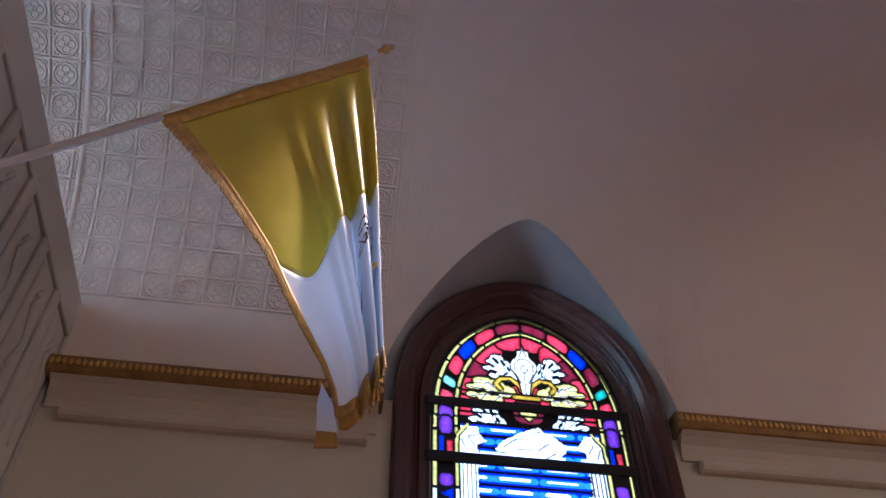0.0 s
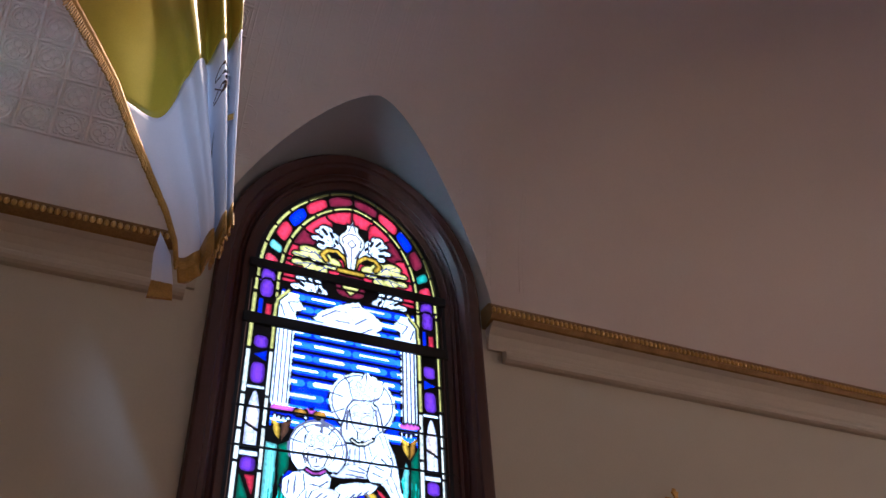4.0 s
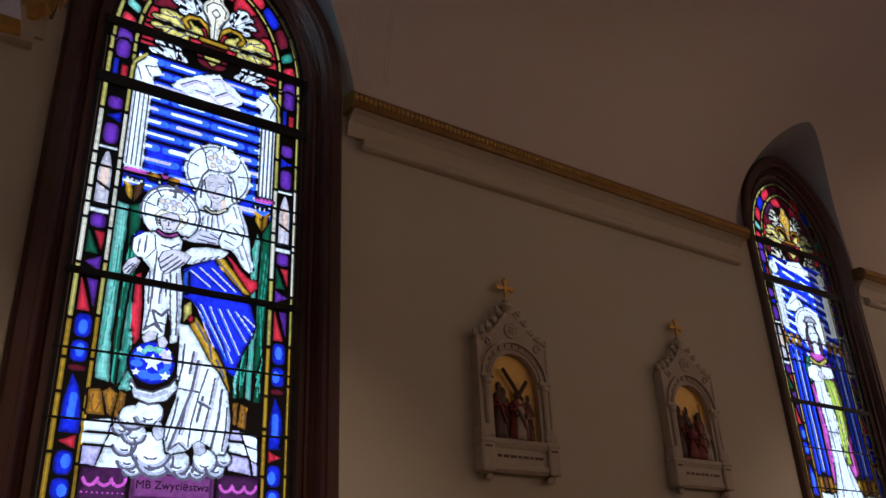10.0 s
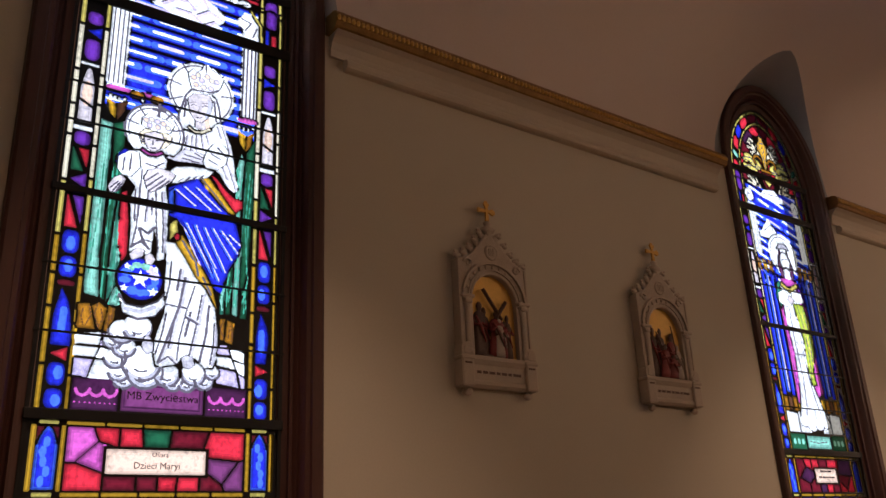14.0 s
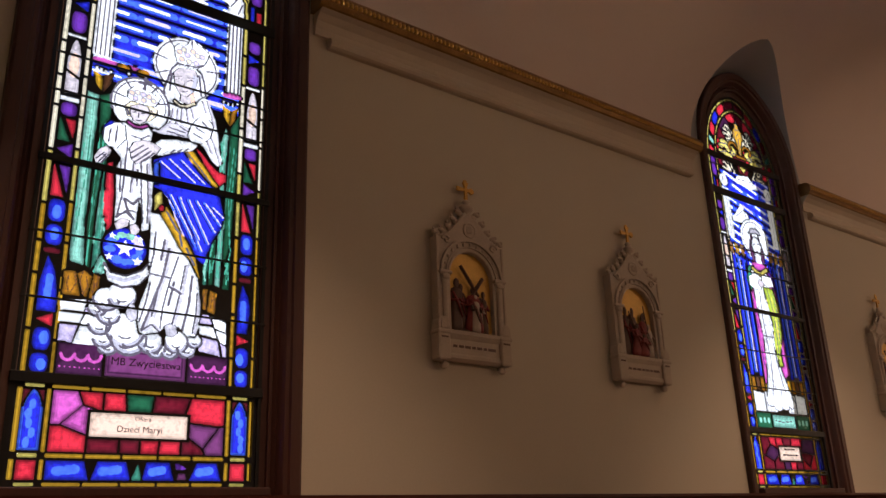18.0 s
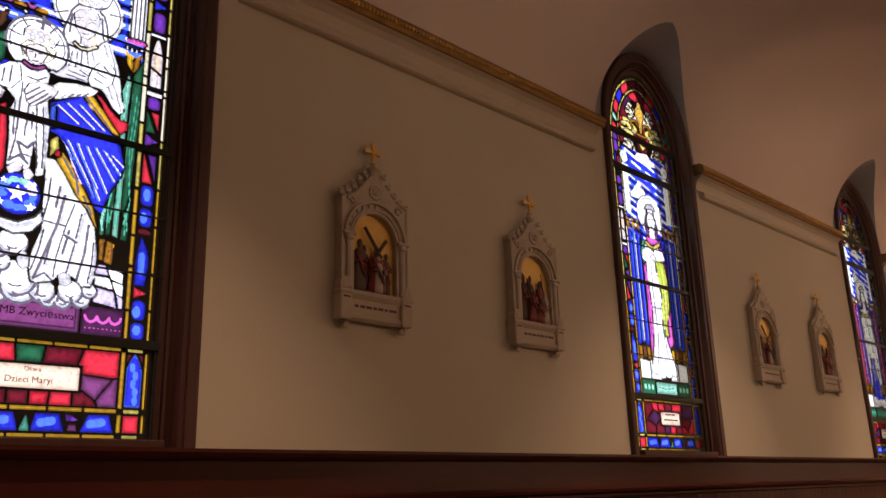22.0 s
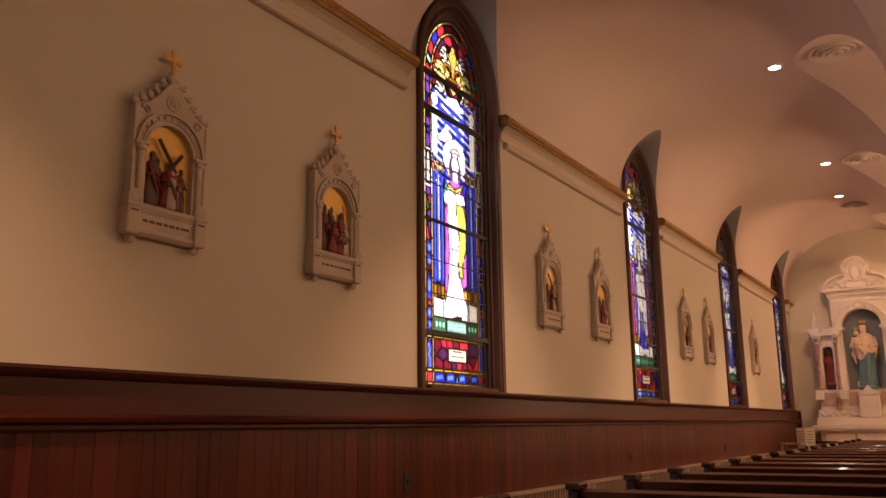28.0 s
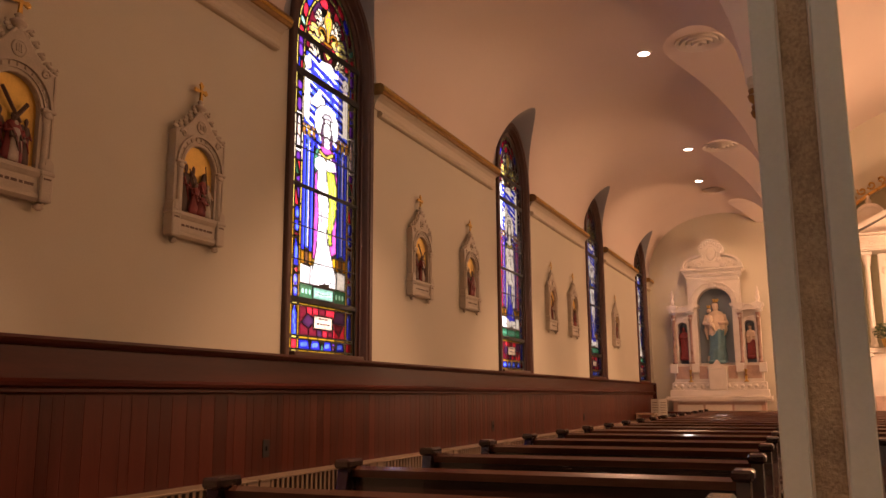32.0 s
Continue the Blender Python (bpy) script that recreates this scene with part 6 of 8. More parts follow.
    for s in (-1, 1):
        part("side_strip", boxed((0.0, s * 0.228 - 0.008, 0.18), (0.096, s * 0.228 + 0.008, 0.685), 0.003), STONE, thing)
        part("colonnette", lathe(bmesh.new(), [(0.026, 0.18), (0.024, 0.2), (0.019, 0.22), (0.018, 0.42), (0.026, 0.435), (0.022, 0.445), (0.032, 0.465), (0.034, 0.475)], 12, (0.092, s * 0.187, 0)), STONE, thing, smooth=True)
        part("impost", boxed((0.05, s * 0.19 - 0.042, 0.473), (0.128, s * 0.19 + 0.042, 0.492), 0.005), STONE, thing)
        part("impost_leaf", ball(bmesh.new(), (0.115, s * 0.187, 0.456), 0.022, 8, 5, (0.6, 1.3, 0.7)), STONE, thing, smooth=True)
        # gable edge and curled crockets climbing it
        line = [(0.235, 0.68), (0.19, 0.69), (0.14, 0.715), (0.09, 0.765), (0.05, 0.815), (0.02, 0.85)]
        part("gable_moulding", tube(bmesh.new(), [(0.078, s * p, q) for p, q in line], 0.011, 7), STONE, thing, smooth=True)
        for p, q, r in ((0.226, 0.694, 0.034), (0.182, 0.715, 0.036), (0.138, 0.748, 0.036), (0.1, 0.795, 0.034), (0.066, 0.845, 0.03)):
            bm = bmesh.new()
            ball(bm, (0.06, s * (p - 0.016), q - 0.004), r * 0.66, 8, 6, (0.9, 1.1, 0.75))
            ball(bm, (0.07, s * (p + 0.006), q + 0.012), r * 0.5, 8, 6, (1.0, 1.2, 0.8))
            ball(bm, (0.076, s * (p + 0.014), q + 0.03), r * 0.3, 7, 5)
            tube(bm, [(0.05, s * (p - 0.03), q - 0.01), (0.066, s * (p - 0.012), q + 0.02), (0.078, s * (p + 0.008), q + 0.032)], [r * 0.3, r * 0.3, r * 0.2], 6)
            part("crocket", bm, STONE, thing, smooth=True)
        pts = [(0.092, s * (0.165 + 0.03 * math.cos(q) * (1 - q / 9)), 0.672 + 0.028 * math.sin(q) * (1 - q / 9)) for q in [0.6 * i for i in range(12)]]
        part("spandrel_scroll", tube(bmesh.new(), pts, 0.008, 5), STONE, thing, smooth=True)
    medal = part("medallion", lathe(bmesh.new(), [(0.046, 0), (0.046, 0.01), (0.038, 0.014), (0.034, 0.01)], 16), STONE, thing)
    medal.matrix_local = pose(0.086, 0, 0.752, 0, 90, 0)
    for k in range(3 + kind % 2):
        part("numeral", boxed((0.098, -0.022 + 0.014 * k, 0.732), (0.104, -0.015 + 0.014 * k, 0.772)), STONE, thing)
    part("finial", lathe(bmesh.new(), [(0.03, 0.84), (0.02, 0.86), (0.04, 0.875), (0.05, 0.892), (0.028, 0.905), (0.02, 0.915), (0.03, 0.925), (0.012, 0.94)], 12, (0.06, 0, 0)), STONE, thing, smooth=True)
    bm = bmesh.new()
    for w in (0, 1):
        prism(bm, [(p, 1.0 + q) if w else (q, 1.0 + p) for p, q in ((-0.012, -0.062), (0.012, -0.062), (0.009, -0.02), (0.009, 0.02), (0.02, 0.045), (-0.02, 0.045), (-0.009, 0.02), (-0.009, -0.02))], 0, 0.05 + 0.002 * w, 0.068 + 0.002 * w)
    for p in ((0, 1.05), (-0.05, 1.0), (0.05, 1.0)):
        ball(bm, (0.059, p[0], p[1]), 0.015, 7, 5, (0.7, 1, 1))
    part("cross", bm, GOLD, thing, "small gilded cross with flared ends")
    part("ground", prism(bmesh.new(), [(p * 1.02, q) for p, q in inner], 0, 0.03, 0.04), PANELGOLD, thing, "gold painted ground")
    # relief as plain shapes, each a piece of its own
    rnd = random.Random(kind * 7 + 1)
    if kind % 2 == 0:
        crowd = [(-0.098, 0.262, 0.044, 0, 0.05, 0.05), (-0.058, 0.24, 0.034, 0, 0.0, 0.042), (0.0, 0.245, 0.05, 1, 0.06, 0.07), (0.006, 0.2, 0.032, 2, 0.04, 0.092), (0.095, 0.225, 0.028, 0, 0.02, 0.05), (0.045, 0.19, 0.026, 1, 0.1, 0.075)]
        beams = [([(0.075, -0.07, 0.36), (0.082, 0.045, 0.2)], 0.013), ([(0.085, 0.0, 0.2), (0.085, 0.078, 0.305)], 0.012)]
    else:
        crowd = [(-0.105, 0.28, 0.038, 0, 0.05, 0.045), (-0.06, 0.262, 0.04, 0, 0.02, 0.05), (-0.02, 0.285, 0.036, 0, 0.0, 0.04), (0.03, 0.25, 0.042, 1, 0.1, 0.065), (-0.045, 0.19, 0.04, 1, 0.15, 0.085), (0.075, 0.265, 0.038, 0, 0.0, 0.05), (0.09, 0.2, 0.03, 2, 0.0, 0.08), (0.01, 0.14, 0.045, 1, 0.2, 0.09)]
        beams = [([(0.085, -0.09, 0.28), (0.09, -0.02, 0.12)], 0.007), ([(0.08, 0.06, 0.33), (0.085, 0.095, 0.05)], 0.005)]
    for p, h, w, tone, lean, x in crowd:
        bm = bmesh.new()
        q, tall, wide = p + rnd.uniform(-0.006, 0.006), h * 1.08 + rnd.uniform(-0.012, 0.012), w * 1.0
        robed(bm, q, tall, wide, tone, lean, x, rnd.uniform(0, 6))
        # arms and a crossing fold of cloth
        start = len(bm.faces)
        for e in (-1, 1):
            reach = rnd.uniform(-0.3, 0.5)
            tube(bm, [(x, q + lean * tall * 0.7 + e * 0.75 * wide, tall * 0.7), (x + 0.018, q + lean * tall * 0.5 + e * 1.0 * wide, tall * 0.55), (x + 0.036, q + lean * tall * 0.5 + e * reach * wide, tall * (0.58 + 0.1 * reach))], [wide * 0.24, wide * 0.22, wide * 0.13], 7)
        tube(bm, [(x + 0.5 * wide, q + lean * tall * 0.7 - 0.7 * wide, tall * 0.72), (x + 0.75 * wide, q + lean * tall * 0.5, tall * 0.5), (x + 0.7 * wide, q + 0.75 * wide, tall * 0.25)], [wide * 0.16, wide * 0.2, wide * 0.1], 6)
        bm.faces.ensure_lookup_table()
        other = (1, 2, 0)[tone] if rnd.random() < 0.5 else tone
        for f in bm.faces[start:]:
            f.material_index = other
        o = part("relief_figure", bm, BROWNROBE, thing, ("brown painted relief", "red painted relief", "pale painted relief")[tone], True)
        o.data.materials.append(REDROBE)
        o.data.materials.append(PALEROBE)
        o.location = (0.0, 0, 0.182)
    part("relief_ground", ball(bmesh.new(), (0.05, -0.03, 0.18), 0.05, 10, 6, (0.9, 1.9, 0.35)), BROWNROBE, thing, smooth=True)
    for line, r in beams:
        bm = tube(bmesh.new(), line, r, 4)
        o = part("beam", bm, BROWNROBE, thing, "dark wooden beam")
        o.location = (0.0, 0, 0.182)
    return thing


for k, y in enumerate((1.82, 3.185, 6.54, 7.90, 11.24, 12.52, 15.85)):
    station(y, k, ("carved plaster station plaque with a figure bearing a dark cross", "carved plaster station plaque with a crowd of figures")[k % 2])

# ---- ceiling lamps and vents ----
LIT = glow("lamp_glow", (1.0, 0.93, 0.85), 14.0)
WHITE = surface("white_enamel", (0.72, 0.64, 0.56), 0.45, vary=0.05)
DARK = surface("vent_shadow", (0.03, 0.028, 0.025), 0.7)
for lx, ly, _ in LAMPS:
    thing = empty("downlight", pose(lx, ly, vault_z(lx) - 0.004), "round recessed ceiling downlight, lit", "ceiling light", "downlights of the aisle")
    part("trim_ring", lathe(bmesh.new(), [(0.1, 0.0), (0.1, -0.012), (0.075, -0.016), (0.074, 0.0)], 24), WHITE, thing)
    part("lens", lathe(bmesh.new(), [(0.073, -0.002), (0.073, -0.008), (0.05, -0.01)], 24), LIT, thing, "glowing lens")
for vx, vy in ((2.56, 9.42), (2.36, 14.22), (1.96, 17.7)):
    thing = empty("ceiling_vent", pose(vx, vy, max(vault_z(vx), arcade_z(vy)) - 0.016), "round ceiling air diffuser of concentric rings", "vent", "air diffusers of the aisle")
    for k, r in enumerate((0.3, 0.23, 0.16, 0.09)):
        part("ring", lathe(bmesh.new(), [(r, 0.0), (r, -0.02 - 0.012 * k), (r - 0.05, -0.006 - 0.012 * k), (r - 0.05, 0.0)], 28), WHITE, thing)
    part("throat", lathe(bmesh.new(), [(0.29, 0.012), (0.29, 0.004), (0.04, 0.003)], 24), DARK, thing)

# ---- side altar ----
ROSE = surface("rose_marble", (0.52, 0.34, 0.27), 0.35, vary=0.3, scale=6, fine=40, bump=0.02)
NICHE = surface("slate_blue_niche", (0.17, 0.20, 0.23), 0.7, vary=0.1, scale=4)
TEALROBE = surface("teal_statue_paint", (0.085, 0.18, 0.20), 0.5, vary=0.3, scale=8)
CREAMROBE = surface("cream_statue_paint", (0.66, 0.50, 0.36), 0.5, vary=0.25, scale=8)
COLUMNS = surface("brown_rose_marble", (0.33, 0.19, 0.14), 0.3, vary=0.4, scale=9, fine=40, bump=0.02)
DARKTOP = surface("brown_statue_paint", (0.12, 0.06, 0.04), 0.5, vary=0.3, scale=8)


def statue(name, where, h, tones, label, child=False):
    """A plain robed shape in folded drapery, one mesh; tones: lower robe, mantle, hair, crown."""
    bm = bmesh.new()
    n, w = 48, h * 0.15
    prof = [(0.9, 0.0), (0.92, 0.05), (0.8, 0.2), (0.78, 0.35), (0.9, 0.48), (1.05, 0.58), (1.0, 0.66), (0.9, 0.72), (0.6, 0.775), (0.27, 0.80), (0.3, 0.82), (0.38, 0.86), (0.37, 0.90), (0.26, 0.94), (0.12, 0.955)]
    heights = [k / 60 for k in range(58)]
    radii = np.interp(heights, [z for _, z in prof], [r for r, _ in prof])
    rings = []
    for r, z in zip(radii, heights):
        ring = []
        for k in range(n):
            q = 2 * math.pi * k / n
            deep = min(1.0, max(0.0, (0.8 - z) * 3))
            fold = 1 + (0.09 * math.sin(7 * q + 4 * z) + 0.07 * math.sin(13 * q - 6 * z + 2)) * deep
            sway = 0.12 * w * math.sin(3.2 * z)
            ring.append(bm.verts.new((0.7 * r * w * fold * math.cos(q), r * w * fold * math.sin(q) + sway, z * h)))
        rings.append(ring)
    for u, v in zip(rings, rings[1:]):
        for k in range(n):
            f = bm.faces.new((u[k], u[(k + 1) % n], v[(k + 1) % n], v[k]))
            p = f.calc_center_median()
            edge = 0.45 + 0.55 * p.y / h + 0.02 * math.sin(40 * p.y / h)
            veil = p.z > h * 0.79 and p.x < 0.12 * w
            f.material_index = 2 if veil or p.z > h * 0.915 else 1 if p.z > h * edge or p.y < -0.85 * w else 0
    bm.faces.new(rings[-1])
    bm.faces.new(rings[0])
    start = len(bm.faces)
    for s in (-1, 1):
        tube(bm, [(0.0, s * 0.8 * w, h * 0.72), (0.35 * w, s * 1.05 * w, h * 0.6), (0.8 * w, s * 0.4 * w, h * 0.585)], [w * 0.28, w * 0.3, w * 0.16], 10)
        # mantle falling from the arm
        tube(bm, [(0.3 * w, s * 1.0 * w, h * 0.6), (0.35 * w, s * 1.05 * w, h * 0.5), (0.3 * w, s * 0.85 * w, h * (0.4 if s > 0 else 0.34))], [w * 0.24, w * 0.2, w * 0.05], 8)
    if child:
        ball(bm, (0.75 * w, -0.55 * w, h * 0.66), w * 0.36, 12, 8, (0.8, 1.0, 1.5))
        tube(bm, [(0.7 * w, -0.5 * w, h * 0.6), (0.95 * w, -0.2 * w, h * 0.55), (0.85 * w, -0.1 * w, h * 0.48)], [w * 0.26, w * 0.2, w * 0.1], 8)
        tube(bm, [(0.8 * w, -0.7 * w, h * 0.69), (1.0 * w, -0.95 * w, h * 0.72)], [w * 0.12, w * 0.08], 6)
        ball(bm, (0.78 * w, -0.55 * w, h * 0.79), w * 0.23, 10, 8)
    bm.faces.ensure_lookup_table()
    for f in bm.faces[start:]:
        f.material_index = 1
    if child:
        start = len(bm.faces)
        for at, z, r in ((0.1 * w, h * 0.94, w * 0.27), (-0.55 * w, h * 0.835, w * 0.17)):
            x = 0.0 if at > 0 else 0.76 * w
            lathe(bm, [(r * 0.9, z), (r, z + 0.012), (r * 1.05, z + 0.03), (r * 0.95, z + 0.032)], 14, (x, at, 0))
            for k in range(8):
                q = math.pi * k / 4
                ball(bm, (x + r * math.cos(q), at + r * math.sin(q), z + 0.05), r * 0.26, 5, 4, (1, 1, 1.8))
        bm.faces.ensure_lookup_table()
        for f in bm.faces[start:]:
            f.material_index = 3
    lathe(bm, [(w * 1.0, -0.06), (w * 1.0, -0.01), (w * 0.9, 0.02)], 14)
    ob = part(name, bm, tones[0], None, "", True)
    for t in tones[1:]:
        ob.data.materials.append(t)
    ob.matrix_world = pose(*where, 0, 0, -90)
    return tagged(ob, label, "statue")


AX, AY = 1.565, 19.77
step = part("altar_step", boxed((0.15, 18.5, 0), (3.2, END, 0.2), 0.01), ROSE)
tagged(step, "low marble step under the side altar", "step")
alt = empty("side_altar", pose(AX, AY, 0.2), "white marble side altar with a tall arched niche and crest", "altar")


def abox(name, x0, x1, y0, y1, z0, z1, m=MARBLE, bevel=0.008, parent=None, label=""):
    return part(name, boxed((x0, y0, z0 - 0.2), (x1, y1, z1 - 0.2), bevel), m, parent or alt, label)


front = abox("frontal", -1.02, 1.02, -0.28, 0.3, 0.2, 1.13, ROSE, label="rose marble frontal")
for k in range(3):
    part("frontal_panel", boxed((-0.92 + 0.63 * k, -0.3, 0.12), (-0.34 + 0.63 * k, -0.275, 0.82), 0.006), MARBLE, front)
mensa = abox("mensa", -1.16, 1.16, -0.36, 0.3, 1.13, 1.21)
lace = bmesh.new()
for k in range(46):
    x = -1.14 + 0.0507 * k
    prism(lace, [(x, 0.93), (x + 0.025, 0.865), (x + 0.05, 0.93)], 1, -0.372, -0.362)
tagged(part("lace_edge", lace, MARBLE, mensa), kind="stuff")
abox("gradine", -1.1, 1.1, -0.1, 0.4, 1.21, 1.36)
grad = abox("gradine_upper", -1.06, 1.06, 0.0, 0.4, 1.36, 1.54)
for k in range(14):
    if not 5 < k < 8:
        part("rosette", ball(bmesh.new(), (-0.98 + 0.1508 * k, -0.005, 1.25), 0.045, 8, 5, (1, 0.5, 1)), MARBLE, grad)
pedestal = abox("predella", -1.0, 1.0, 0.1, 0.45, 1.54, 1.98)
abox("tabernacle", -0.2, 0.2, -0.12, 0.1, 1.36, 1.86)
tab = part("tabernacle_door", prism(bmesh.new(), half_arch(0.1, 1.2, 1.42, 0.1), 1, -0.135, -0.122), MARBLE, alt)
part("tabernacle_gable", prism(bmesh.new(), [(-0.24, 1.66), (0.24, 1.66), (0.1, 1.74), (0, 1.86), (-0.1, 1.74)], 1, -0.14, 0.1), MARBLE, alt)
# central niche
back = prism(bmesh.new(), half_arch(0.4, 1.78, 3.2, 0.4), 1, 0.38, 0.42)
part("niche_back", back, NICHE, alt, "slate blue niche")
part("niche_floor", boxed((-0.4, 0.1, 1.755), (0.4, 0.4, 1.785)), MARBLE, alt)
for r, w, y in ((0.4, 0.09, 0.06), (0.485, 0.05, 0.03)):
    part("niche_arch", ring_arch(bmesh.new(), half_arch(r + w, 1.78, 3.18, r + w), half_arch(r, 1.78, 3.18, r), 1, y, 0.44), MARBLE, alt)
outer = [(-0.6, 1.78), (-0.6, 2.6), (-0.6, 3.18)] + [(-0.6, 3.75)] * 3 + [(0, 3.75)] * 5 + [(0.6, 3.75)] * 3 + [(0.6, 3.18), (0.6, 2.6), (0.6, 1.78)]
inner = [(-0.5, 1.78), (-0.5, 2.6), (-0.5, 3.18)] + [(-0.5 * math.cos(math.pi * k / 10), 3.18 + 0.5 * math.sin(math.pi * k / 10)) for k in range(11)] + [(0.5, 3.18), (0.5, 2.6), (0.5, 1.78)]
part("niche_wall", ring_arch(bmesh.new(), outer, inner, 1, 0.1, 0.44), MARBLE, alt)
for s in (-1, 1):
    for x, r in ((0.56, 0.045), (0.96, 0.045)):
        c = part("column", lathe(bmesh.new(), [(r * 1.3, 1.78), (r * 1.3, 1.82), (r, 1.84), (r * 0.86, 2.78), (r * 1.1, 2.8), (r * 1.5, 2.92), (r * 1.5, 2.96)], 14, (s * x, 0.06, 0)), COLUMNS, alt, "rose marble column", True)
        part("capital", boxed((s * x - 0.075, -0.01, 2.94), (s * x + 0.075, 0.14, 3.0), 0.008), MARBLE, c)
    wing = part("wing", ring_arch(bmesh.new(), [(p + s * 0.76, q) for p, q in ((-0.24, 1.78), (-0.24, 2.4)) + ((-0.24, 3.0),) * 7 + ((0.24, 3.0),) * 6 + ((0.24, 2.4), (0.24, 1.78))],
                                [(p + s * 0.76, q) for p, q in [(-0.11, 1.78)] + [(-0.11 * math.cos(math.pi * k / 14), 2.66 + 0.11 * math.sin(math.pi * k / 14)) for k in range(15)] + [(0.11, 1.78)]], 1, 0.1, 0.44), MARBLE, alt)
    part("wing_niche", prism(bmesh.new(), half_arch(0.12, 1.78, 2.66, 0.12), 1, 0.4, 0.42), NICHE, alt)
    alt.children[-1].location.x = s * 0.76
    part("entablature", prism(bmesh.new(), [(s * 0.76 - 0.3, 3.0), (s * 0.76 + 0.3, 3.0), (s * 0.76 + 0.3, 3.05), (s * 0.76 + 0.34, 3.1), (s * 0.76 + 0.34, 3.15), (s * 0.76 - 0.34, 3.15), (s * 0.76 - 0.34, 3.1), (s * 0.76 - 0.3, 3.05)], 1, -0.04, 0.44), MARBLE, alt)
    for x in (0.55, 0.97):
        brk = part("entablature_break", prism(bmesh.new(), [(s * x - 0.075, 2.985), (s * x + 0.075, 2.985), (s * x + 0.075, 3.06), (s * x + 0.12, 3.105), (s * x + 0.125, 3.165), (s * x - 0.125, 3.165), (s * x - 0.12, 3.105), (s * x - 0.075, 3.06)], 1, -0.1, 0.1), MARBLE, alt)
        part("rosette", ball(bmesh.new(), (s * x, -0.1, 3.025), 0.03, 8, 5, (1, 0.5, 1)), MARBLE, brk)
        for e in (-1, 1):
            pts = [(s * x + e * (0.06 + 0.026 * math.cos(a) * (1 - a / 8)), 0.02, 2.9 + 0.03 * math.sin(a) * (1 - a / 8)) for a in [0.6 * i for i in range(9)]]
            part("volute", tube(bmesh.new(), pts, 0.012, 5), MARBLE, brk)
    part("wing_arch", ring_arch(bmesh.new(), [(p + s * 0.76, q) for p, q in half_arch(0.15, 1.8, 2.66, 0.15)], [(p + s * 0.76, q) for p, q in half_arch(0.115, 1.8, 2.66, 0.115)], 1, 0.075, 0.1), MARBLE, alt)
    part("finial", lathe(bmesh.new(), [(0.07, 3.15), (0.07, 3.2), (0.035, 3.22), (0.06, 3.3), (0.03, 3.36), (0.045, 3.42), (0.012, 3.5), (0.02, 3.53), (0.004, 3.57)], 12, (s * 0.98, 0.15, 0)), MARBLE, alt, smooth=True)
part("frieze", boxed((-0.59, 0.06, 3.75), (0.59, 0.44, 3.84)), MARBLE, alt)
for z0, z1, w, y in ((3.84, 3.875, 0.62, 0.02), (3.875, 3.945, 0.645, 0.0), (3.945, 3.98, 0.68, -0.04), (3.98, 4.035, 0.72, -0.09)):
    part("cornice", boxed((-w, y, z0), (w, 0.44, z1), 0.012), MARBLE, alt)
ped = [(-0.70 * math.cos(math.pi * k / 20), 4.035 + 0.36 * math.sin(math.pi * k / 20) ** 0.72) for k in range(21)]
tymp = part("tympanum", prism(bmesh.new(), [(p * 0.97, q if q < 4.05 else q - 0.01) for p, q in ped], 1, 0.09, 0.44), MARBLE, alt)
for a, b, y in ((1.0, 0.93, -0.06), (0.93, 0.88, -0.02), (0.84, 0.81, 0.05)):
    part("pediment_edge", ring_arch(bmesh.new(), [(p * a, 4.035 + (q - 4.035) * a) for p, q in ped], [(p * b, 4.035 + (q - 4.035) * b) for p, q in ped], 1, y, 0.3), MARBLE, alt)
for s in (-1, 1):
    for u, v, r in ((0.52, 4.12, 0.045), (0.41, 4.19, 0.04), (0.33, 4.11, 0.04)):
        part("rosette", ball(bmesh.new(), (s * u, 0.075, v), r, 9, 5, (1, 0.5, 1)), MARBLE, tymp)
        pts = [(s * u + 1.6 * r * math.cos(a) * (1 - a / 11), 0.08, v + 1.5 * r * math.sin(a) * (1 - a / 11)) for a in [0.5 * k for k in range(15)]]
        part("scroll", tube(bmesh.new(), pts, 0.013, 5), MARBLE, tymp)
# cartouche rising through the pediment: a shaped slab, a raised rim, an oval shield and volutes
side = [(0.31, 4.05), (0.34, 4.12), (0.25, 4.2), (0.21, 4.32), (0.24, 4.42), (0.275, 4.46), (0.295, 4.53), (0.265, 4.57), (0.24, 4.6), (0.2, 4.67), (0.13, 4.72), (0.05, 4.745)]
crest = [(-p, q) for p, q in side] + [(p, q) for p, q in reversed(side)]
slab = part("crest", prism(bmesh.new(), crest, 1, -0.06, 0.36), MARBLE, alt)
part("crest_rim", ring_arch(bmesh.new(), crest, [(p * 0.82, 4.37 + (q - 4.37) * 0.86) for p, q in crest], 1, -0.1, -0.05), MARBLE, slab)
part("shield", ball(bmesh.new(), (0, -0.06, 4.37), 0.13, 16, 10, (0.85, 0.4, 1.35)), MARBLE, slab, smooth=True)
part("shield_rim", tube(bmesh.new(), [(0.135 * math.cos(a), -0.075, 4.37 + 0.2 * math.sin(a)) for a in [math.pi * k / 14 for k in range(29)]], 0.016, 6), MARBLE, slab, smooth=True)
